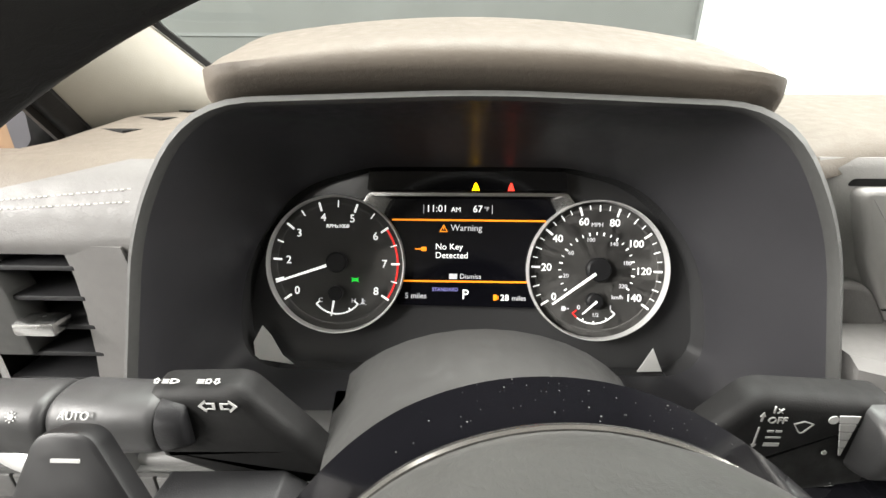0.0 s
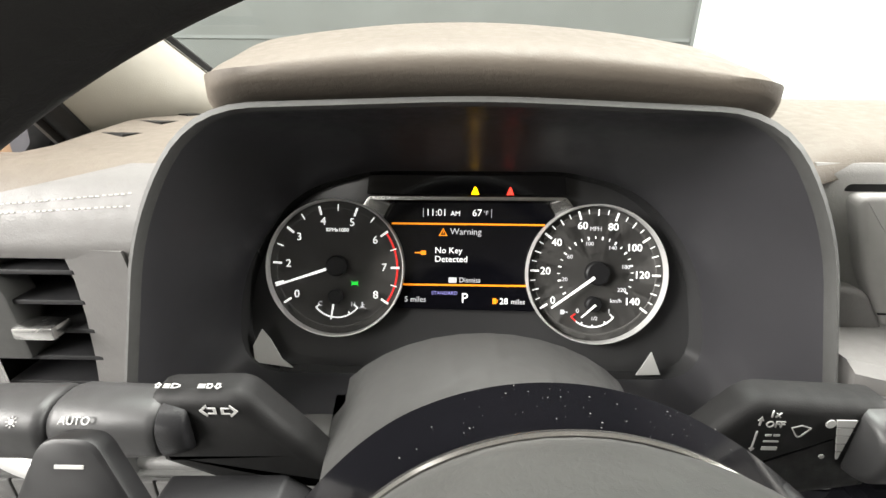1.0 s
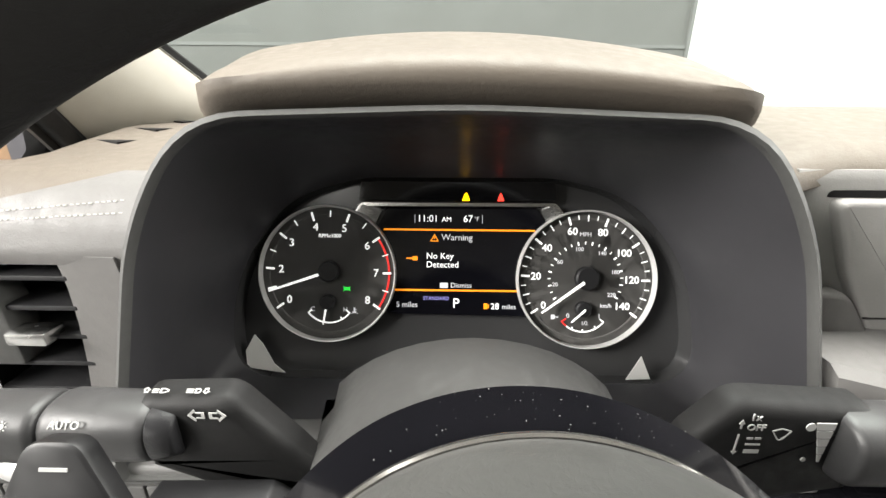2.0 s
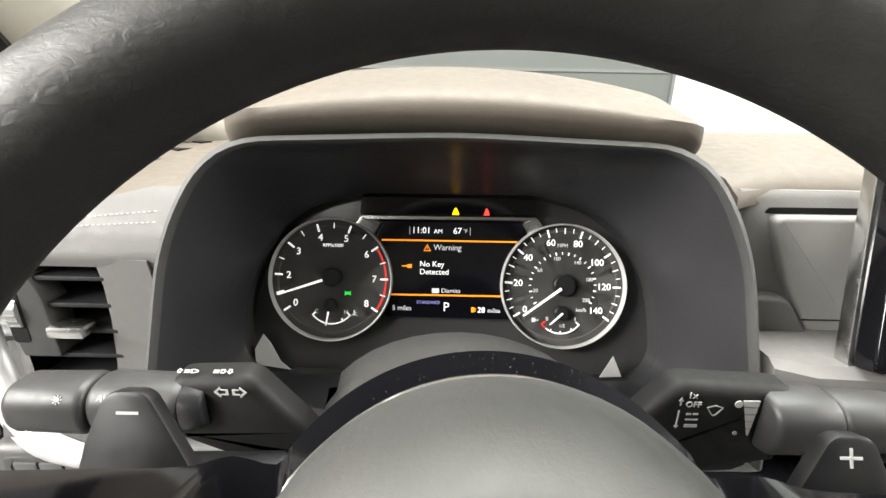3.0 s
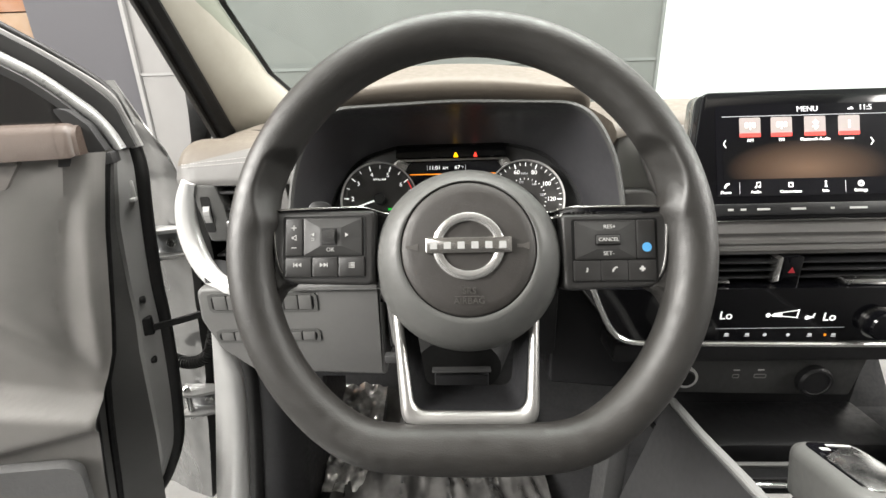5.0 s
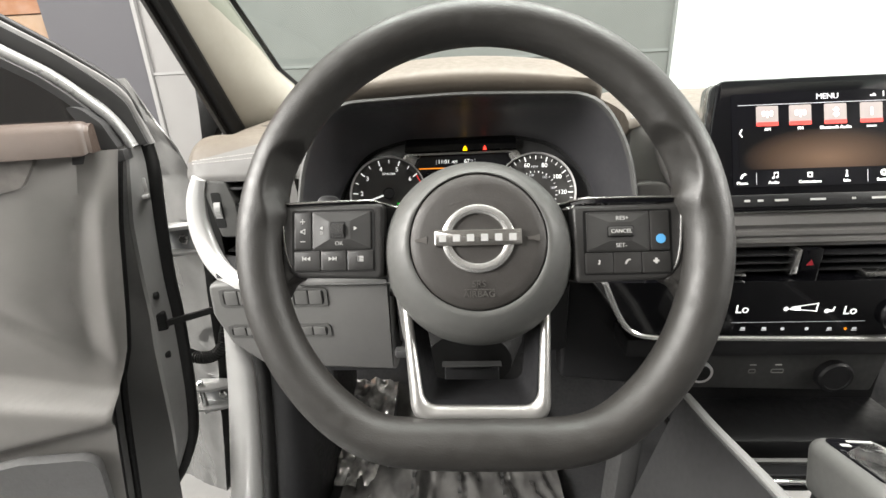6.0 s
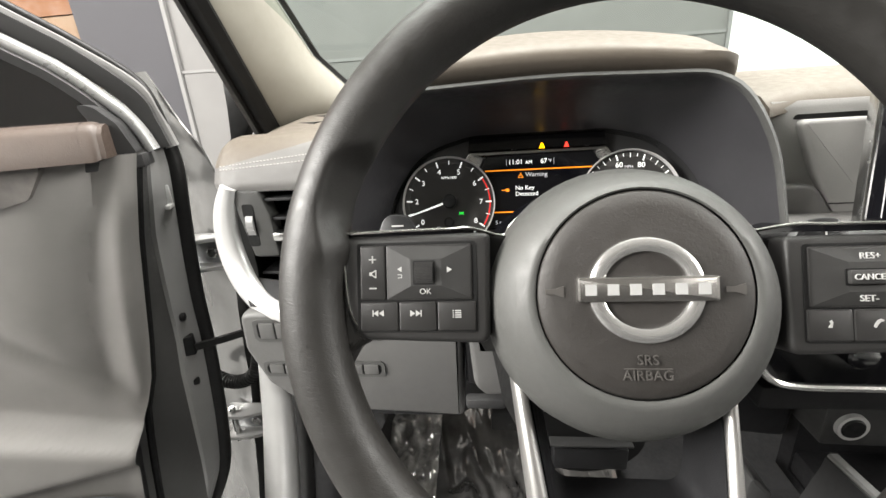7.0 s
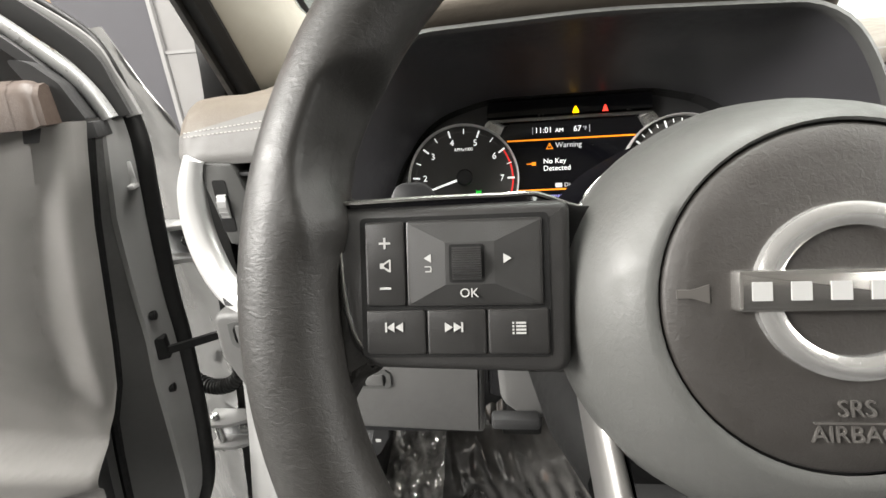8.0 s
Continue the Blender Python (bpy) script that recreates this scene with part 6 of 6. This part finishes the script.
def door():
    t = thing("driver_door", (-0.60, 0.22, 0.45), "open front door with grey trim and brown armrest pad", "car door")

    def front_edge(z):
        return float(np.interp(z, [0.42, 0.569, 0.708, 0.792, 0.849, 0.905, 0.96, 1.045, 1.124, 1.15], [0.145, 0.120, 0.101, 0.088, 0.067, 0.055, 0.045, 0.0295, 0.011, 0.004]))

    def inner(x, z):
        xr = x - front_edge(z)
        e = min(1.0, max(0.0, xr / 0.02))
        zt = 0.780 + 0.46 * (min(x, 0.26) - 0.0875)
        bulge = (1 / (1 + math.exp((z - zt) / 0.0028))) * step(x, 0.078, 0.094)
        under = (1 / (1 + math.exp((z - 0.757) / 0.003))) * step(x, 0.06, 0.1)
        zc = 0.806 + 1.22 * (min(x, 0.32) - 0.083)
        crease = 1 / (1 + math.exp((z - zc) / 0.004)) * step(x, 0.05, 0.08)
        xc = float(np.interp(z, [0.78, 0.835, 0.945, 1.09, 1.15], [0.014, 0.045, 0.066, 0.050, 0.047]))
        ridge = 0.021 * step(xr, 0.0, 0.010) * max(0.0, 1 - xr / xc) ** 0.8 if xr < xc else 0.030 * (1 - math.exp(-(xr - xc) / 0.026))
        flute = (ridge - 0.008) / (1 + math.exp(-(z - zc - 0.02) / 0.02))
        return 0.004 + 0.052 * bulge - 0.014 * under + 0.012 * crease + 0.006 * math.sin(min(1, max(0, (1.15 - z) / 0.3)) * math.pi) * e + flute * e
    xs = [0.0, 0.004, 0.010, 0.016] + [0.022 + 0.007 * i for i in range(26)] + [0.22, 0.24, 0.28, 0.32, 0.36, 0.5, 0.75, 1.0]
    zs = [1.149 - 0.0045 * i for i in range(160)]
    rows = []
    for z in zs:
        sh = front_edge(z)     # the front edge slopes back towards the sill
        rows.append([(xa, inner(xa, z), z) for xa in [x + sh * (1 - min(1, x / 0.5)) for x in xs]])
    part("trim_panel", loft(rows, False, m=DOOR), DOOR_TRIM, t, "grey moulded door trim", 60)
    part("shell", prism(rpoly([(0.03, 1.145, 0.004), (0.10, 0.75, 0.1), (0.16, 0.44, 0.02), (1.05, 0.44, 0.02), (1.05, 1.145, 0.01)]), 0.012, 0.075, DOOR @ UP), PAINT, t, "silver painted door shell")
    # front edge of the door with its seal, clip, bolts
    ez = [0.43, 0.50, 0.544, 0.614, 0.70, 0.77, 0.86, 0.925, 0.995, 1.06, 1.12, 1.17, 1.209]
    seal_x = [0.125, 0.095, 0.066, 0.035, 0.021, 0.014, 0.007, 0.0047, -0.001, -0.008, -0.0145, -0.012, -0.0065]
    flange_x = [x + 0.010 for x in seal_x]
    rows, wrap = [], []
    for i in range(27):
        z = 1.150 - 0.0272 * i
        a, b = front_edge(z), float(np.interp(z, ez, flange_x))
        c = float(np.interp(z, [0.42, 0.567, 0.653, 0.736, 0.825, 0.886, 0.945, 1.037, 1.12, 1.15], [0.078, 0.064, 0.055, 0.0494, 0.0435, 0.036, 0.0336, 0.0267, 0.010, 0.002]))
        wrap.append([tuple(p) for p in resample3([Vector((a + 0.012, 0.006, z)), Vector((a + 0.002, -0.002, z)), Vector((a * 0.8 + c * 0.2, -0.010, z)), Vector((a * 0.4 + c * 0.6, -0.020, z)), Vector((c, -0.031, z))], 9)])
        rows.append([tuple(p) for p in resample3([Vector((c, -0.031, z)), Vector((c * 0.8 + b * 0.2, -0.0285, z)), Vector((c * 0.4 + b * 0.6, -0.040, z)), Vector((b, -0.053, z)), Vector((b - 0.014, -0.070, z))], 9)])
    part("edge_wrap", loft(wrap, False, m=DOOR), WRAP_GREY, t, "dark edge of the door trim", 60)
    part("edge_flange", loft(rows, False, m=DOOR), EDGE_GREY, t, "silver grey door edge flange", 60)
    part("panel_groove", sweep([(front_edge(z) + 0.0015, -0.0035, z) for z in [1.148 - 0.05 * i for i in range(15)]], circle(0, 0, 0.0055, 8), up=(-1, 0, 0), m=DOOR), BLACK, t, "dark gap beside the trim")
    edge = smooth_path([(0.8, -0.075, 1.58), (0.45, -0.075, 1.52), (0.25, -0.075, 1.413), (0.105, -0.075, 1.313), (0.055, -0.075, 1.277), (0.008, -0.073, 1.237)] + [(x, -0.068, z) for z, x in reversed(list(zip(ez, seal_x)))], 6)
    part("door_seal", sweep(edge, lambda q: circle(0, 0, 0.0065 + 0.0045 * step(q, 0.28, 0.46), 14), up=(-1, 0, 0.0), m=DOOR), RUBBER, t, "black rubber door seal", 60)
    # window frame: bands from the glass outwards
    mid = [(-0.004, 1.148), (0.004, 1.172), (0.0155, 1.193), (0.0285, 1.208), (0.0625, 1.2435), (0.101, 1.2715), (0.25, 1.372), (0.45, 1.485), (0.8, 1.55)]
    line = smooth_path([(x, -0.030, z) for x, z in mid], 6)
    part("frame_paint", sweep(line, [(-0.007, -0.010), (-0.0075, 0.001), (-0.004, 0.0045), (0.002, 0.005), (0.0065, 0.001), (0.007, -0.010)], up=(0, 1, 0), m=DOOR), FRAME, t, "bright silver window frame line", 60)
    part("window_frame", sweep(smooth_path([(0.020, -0.026, 1.150), (0.0265, -0.026, 1.181), (0.041, -0.026, 1.2045), (0.0695, -0.026, 1.2345), (0.103, -0.026, 1.2595), (0.25, -0.026, 1.359), (0.45, -0.026, 1.47), (0.8, -0.026, 1.535)], 6), [(-0.006, -0.012), (-0.006, 0.003), (0.004, 0.005), (0.006, 0.001), (0.006, -0.012)], up=(0, 1, 0), m=DOOR), CONSOLE, t, "dark window frame", 60)
    part("frame_groove", sweep(smooth_path([(-0.010, -0.045, 1.148), (-0.0025, -0.045, 1.180), (0.0075, -0.045, 1.210), (0.054, -0.045, 1.2555), (0.102, -0.045, 1.290), (0.25, -0.045, 1.39), (0.45, -0.045, 1.50), (0.8, -0.045, 1.565)], 6), [(-0.010, -0.010), (-0.010, 0.000), (0.012, 0.004), (0.012, -0.010)], up=(0, 1, 0), m=DOOR), SOCKET, t, "dark groove of the window frame", 60)
    part("frame_outer", sweep(smooth_path([(-0.020, -0.058, 1.148), (-0.0095, -0.058, 1.190), (0.004, -0.058, 1.225), (0.0547, -0.058, 1.2675), (0.104, -0.058, 1.3025), (0.25, -0.058, 1.402), (0.45, -0.058, 1.512), (0.8, -0.058, 1.575)], 6), [(-0.007, -0.010), (-0.007, 0.003), (0.0, 0.006), (0.007, 0.003), (0.007, -0.010)], up=(0, 1, 0), m=DOOR), EDGE_GREY, t, "grey outer window frame", 60)
    part("corner_panel", prism(rpoly([(0.004, 1.1495, 0.002), (0.033, 1.1495, 0.002), (0.0385, 1.181, 0.02), (0.050, 1.2075, 0.004), (0.034, 1.2035, 0.02), (0.016, 1.184, 0.02)]), -0.004, 0.034, DOOR @ UP, 0.003), CONSOLE, t, "dark corner panel of the window")
    part("sill_strip", box(0.0, 1.0, -0.058, 0.002, 1.132, 1.1475, 0.001, DOOR), CONSOLE, t, "dark strip under the window")
    part("window_pane", prism([(0.03, 1.15), (0.03, 1.21), (0.12, 1.29), (0.45, 1.50), (0.9, 1.55), (0.95, 1.15)], 0.036, 0.040, DOOR @ UP), DOOR_GLASS, t, "dark tinted door glass")
    # padded sill and wood-grain strip
    part("sill_pad", sweep(smooth_path([(0.024, 0.012, 1.166), (0.027, 0.012, 1.166), (0.031, 0.012, 1.166), (0.037, 0.012, 1.166), (0.046, 0.012, 1.166), (0.06, 0.012, 1.166), (0.2, 0.012, 1.166), (0.5, 0.012, 1.165), (1.0, 0.012, 1.16)], 5), lambda q: [(a * k, b * k) for k in [max(0.86, (1 - (1 - min(1.0, q / 0.4)) ** 2) ** 0.5)] for a, b in [(-0.028, -0.02), (-0.022, 0.010), (-0.012, 0.019), (0.002, 0.022), (0.014, 0.017), (0.022, 0.004), (0.024, -0.02)]], up=(0, 0, 1), m=DOOR), BROWN, t, "brown padded sill", 60)
    wood = mat("grey_wood_strip", (0.13, 0.122, 0.115), 0.5, grain=0.3, scale=60, var=0.25, blotch=60)
    part("wood_strip", prism(rpoly([(0.088, 1.146, 0.004), (0.11, 1.112, 0.01), (0.16, 1.10, 0.01), (1.0, 1.08, 0.004), (1.0, 1.146, 0.004)]), -0.03, -0.0, DOOR @ UP @ Matrix.Translation((0, 0, -0.001)), 0.001), wood, t, "grey wood-grain strip")
    part("speaker_grille", prism(rpoly([(0.125, 0.56, 0.02), (0.117, 0.722, 0.03), (0.20, 0.745, 0.02), (0.9, 0.76, 0.02), (0.9, 0.54, 0.02)]), -0.085, -0.066, DOOR @ Matrix(((1, 0, 0, 0), (0, 0, -1, 0), (0, 1, 0, 0), (0, 0, 0, 1))), 0.002), GRILLE, t, "dark perforated speaker grille")
    part("clip", into(box(-0.004, 0.003, -0.054, -0.050, 1.074, 1.100, 0.001, DOOR), box(-0.004, 0.003, -0.056, -0.036, 1.070, 1.075, 0.001, DOOR @ pose(0, 0, 0, 0, 0, 0))), PALE_TRIM, t, "small bent white clip")
    for x, y, z in ((0.030, -0.040, 0.911), (0.038, -0.042, 0.800)):
        part("bolt", revolve([(0.006, -0.004), (0.006, 0.002), (0.004, 0.003), (0.0, 0.003)], 14, DOOR @ pose(x - 0.009, y, z, 0, -90, 0)), BLACK, t, "black bolt head")
    part("strap_hole", box(0.017, 0.034, -0.049, -0.034, 0.848, 0.880, 0.003, DOOR), BLACK, t, "dark check strap slot")


door()


def door_links():
    s = thing("check_strap", (-0.45, 0.33, 0.86), "black door check strap between door and pillar", "strap")
    part("strap", sweep(smooth_path([(-0.475, 0.325, 0.862), (-0.44, 0.335, 0.868), (-0.40, 0.350, 0.874), (-0.36, 0.37, 0.876)], 5), [(-0.003, -0.005), (-0.003, 0.005), (0.003, 0.005), (0.003, -0.005)], up=(0, 0, 1)), BLACK, s, "black steel strap")
    c = thing("cable_boot", (-0.43, 0.36, 0.81), "black ribbed rubber cable boot at the door hinge", "cable boot")
    pth = smooth_path([(-0.535, 0.400, 0.765), (-0.495, 0.385, 0.758), (-0.468, 0.380, 0.757), (-0.443, 0.378, 0.766), (-0.425, 0.378, 0.785), (-0.418, 0.380, 0.806), (-0.412, 0.39, 0.83)], 18)
    part("boot", sweep(pth, lambda s: circle(0, 0, 0.0118 if int(s * 54) % 2 else 0.0088, 14), up=(0, -1, 0)), RUBBER, c, "ribbed rubber tube")


door_links()


# ---------------------------------------------------------------- door opening of the body
def jamb():
    t = thing("door_pillar", (-0.42, 0.42, 0.4), "silver painted hinge pillar of the body", "pillar", kind="structure")
    rows = []
    for k in range(64):
        z = 1.245 - 0.0135 * k
        r = float(np.interp(z, [0.39, 0.52, 0.72, 0.84, 0.906, 1.08, 1.14, 1.183, 1.245], [-0.518, -0.497, -0.466, -0.452, -0.445, -0.425, -0.443, -0.468, -0.497]))
        row = []
        for i in range(22):
            u = i / 21
            x = r - 0.17 * (1 - u)
            w = 0.007 * noise.noise(Vector((x * 30, z * 5, 0.7))) + 0.004 * abs(noise.noise(Vector((x * 70 + z * 14, z * 16, 2.0))))
            row.append((x, 0.404 + 0.42 * (1 - u) * 0.17 - 0.004 * math.sin(u * math.pi) + w, z + 0.004 * noise.noise(Vector((x * 60, 3.0, z * 3)))))
        row += [(r + 0.004, 0.424, z), (r + 0.005, 0.50, z)] if z < 1.07 else [(r + 0.001, 0.405, z), (r + 0.001, 0.407, z)]
        rows.append(row)
    part("pillar_skin", loft(rows, False), FILM, t, "silver hinge pillar under wrinkled clear film", 60)
    rows = []
    for k in range(24):
        z = 0.87 - 0.021 * k
        a = float(np.interp(z, [0.38, 0.512, 0.741, 0.84, 0.87], [-0.462, -0.435, -0.391, -0.376, -0.372]))
        b = float(np.interp(z, [0.38, 0.512, 0.693, 0.785, 0.834, 0.87], [-0.385, -0.364, -0.339, -0.329, -0.345, -0.350]))
        rows.append([(a - 0.002, 0.36, z), (a, 0.312, z), (a + 0.006, 0.302, z), (a * 0.5 + b * 0.5, 0.296, z), (b - 0.004, 0.300, z), (b, 0.308, z), (b, 0.34, z)])
    part("opening_flange", loft(rows, False), EDGE, t, "bright silver door opening flange", 60)
    # Black sheet fills the gap in place of its shade.
    part("hinge_shade_sheet", loft([[(-0.52, 0.44, z), (-0.36, 0.40, z)] for z in (0.90, 0.36)], False), BLACK, t, "black sheet for the shade in the gap beside the hinge")
    part("opening_seal", sweep(smooth_path([(-0.325, 0.302, 0.87), (-0.316, 0.302, 0.80), (-0.322, 0.302, 0.72), (-0.336, 0.30, 0.61), (-0.352, 0.298, 0.5), (-0.37, 0.29, 0.38)], 6), circle(0, 0, 0.012, 12), up=(0, -1, 0)), RUBBER, t, "black rubber opening seal", 60)
    part("kick_panel", loft([[(-0.305 - 0.045 * s, 0.300, 0.87 - 0.48 * s), (-0.275 - 0.042 * s, 0.298, 0.87 - 0.48 * s), (-0.246 - 0.04 * s, 0.31, 0.87 - 0.48 * s), (-0.236 - 0.04 * s, 0.35, 0.87 - 0.48 * s), (-0.236 - 0.035 * s, 0.62, 0.87 - 0.48 * s)] for s in [i / 8 for i in range(9)]], False), DARK, t, "dark kick panel", 60)
    for z in (0.664, 0.985):
        h = part("hinge", box(-0.508, -0.438, 0.398, 0.406, z - 0.024, z + 0.026, 0.002), PAINT, t, "silver painted steel hinge")
        for dz in (-0.024, 0.021):
            part("leaf", prism(rpoly([(-0.510, 0.370, 0.008), (-0.470, 0.372, 0.004), (-0.436, 0.386, 0.006), (-0.436, 0.408, 0.002), (-0.510, 0.408, 0.002)]), z + dz, z + dz + 0.006, IDENT, 0.001), EDGE_GREY, h, "silver hinge leaf")
        part("pin", revolve([(0.006, -0.034), (0.006, 0.034), (0.004, 0.036), (0.0, 0.036)], 16, pose(-0.495, 0.384, z)), SATIN, h, "silver hinge pin")
        part("bolt", revolve([(0.009, 0.0), (0.009, 0.006), (0.007, 0.008), (0.0, 0.008)], 6, pose(-0.460, 0.398, z, 90)), SATIN, h, "silver hinge bolt")
    solid("sill", box(-0.46, -0.34, -1.2, 0.30, 0.30, 0.42, 0.02), PAINT, "silver painted door sill", "sill")


jamb()


# ---------------------------------------------------------------- footwell
def crease(x, y):
    """Height of the crumpled film: soft folds with sharp creases."""
    return noise.noise(Vector((x * 16, y * 6, 1.3))) * 0.016 + abs(noise.noise(Vector((x * 30 + y * 5, y * 9, 7.7)))) * 0.016 - abs(noise.noise(Vector((x * 60, y * 18 - x * 20, 3.7)))) * 0.004


def footwell():
    f = thing("protective_film", (0.0, 0.4, 0.43), "crumpled clear plastic film laid over the footwell carpet", "plastic film")
    bm = bmesh.new()
    nx, ny = 90, 90
    grid = []
    for j in range(ny):
        row = []
        for i in range(nx):
            x = -0.245 + 0.45 * i / (nx - 1)
            s = j / (ny - 1)
            y = 0.22 + 0.43 * s
            z = 0.428 + 0.02 * max(0, y - 0.5) / 0.12 + (0.32 * max(0, y - 0.56) if y > 0.56 else 0)
            w = crease(x, y)
            row.append(bm.verts.new((x, y, z + 0.008 + w)))
        grid.append(row)
    for j in range(ny - 1):
        for i in range(nx - 1):
            bm.faces.new((grid[j][i], grid[j][i + 1], grid[j + 1][i + 1], grid[j + 1][i]))
    part("sheet", bm, CLEAR_FILM, f, "wrinkled clear sheet", 85)
    for x in (-0.10, -0.005, 0.085):
        for k in range(9):
            y = 0.26 + 0.026 * k
            w = crease(x, y)
            part("print_bar", box(x, x + 0.006, y, y + 0.012, 0.436 + w - 0.004, 0.4385 + w + 0.0005), SOCKET, f, "dark printed bar")
    p = thing("brake_pedal", (0.0, 0.5, 0.55), "black rubber brake pedal on a steel arm", "pedal")
    part("pad", prism(rrect(-0.045, 0.025, 0.555, 0.60, 0.008), -0.51, -0.495, UP, 0.003), RUBBER, p, "black ribbed pedal pad")
    part("arm", sweep(smooth_path([(-0.01, 0.52, 0.58), (0.0, 0.57, 0.68), (0.01, 0.62, 0.85)], 5), [(-0.008, -0.004), (-0.008, 0.004), (0.008, 0.004), (0.008, -0.004)], up=(0, -1, 0)), BLACK, p, "black pedal arm")
    r = thing("foot_rest", (-0.21, 0.52, 0.43), "dark foot rest wrapped in glossy clear film", "foot rest")
    part("rest", prism(rpoly([(0.40, 0.415, 0.005), (0.66, 0.42, 0.01), (0.63, 0.505, 0.02), (0.58, 0.490, 0.02)]), -0.262, -0.160, Matrix(((0, 0, 1, 0), (1, 0, 0, 0), (0, 1, 0, 0), (0, 0, 0, 1))), 0.004), DARK, r, "dark foot rest")
    bm = bmesh.new()
    grid = []
    for j in range(50):
        row = []
        for i in range(28):
            x, q = -0.268 + 0.112 * i / 27, j / 49
            y, z = 0.385 + 0.24 * q, 0.425 + 0.088 * q
            w = 0.016 * noise.noise(Vector((x * 40, q * 6, 3.1))) - 0.014 * abs(noise.noise(Vector((x * 80 + q * 5, q * 14, 5.0))))
            row.append(bm.verts.new((x, y - w * 0.3, z + 0.012 + w)))
        grid.append(row)
    for j in range(49):
        for i in range(27):
            bm.faces.new((grid[j][i], grid[j][i + 1], grid[j + 1][i + 1], grid[j + 1][i]))
    part("film_wrap", bm, WRAP, r, "crumpled glossy clear film with reflections put into its colour", 85)


CLEAR_FILM = mat("crumpled_clear_film", (0.115, 0.112, 0.108), 0.12, metal=0.25, var=0.4, grain=0.12, scale=60, coat=1.0, spec=1.0)
# Pale base and strong blotches stand in for reflections on the clear film.
WRAP = mat("film_wrap_reflections", (0.5, 0.49, 0.475), 0.08, metal=0.5, var=0.5, blotch=40, grain=0.1, scale=90, coat=1.0)
footwell()
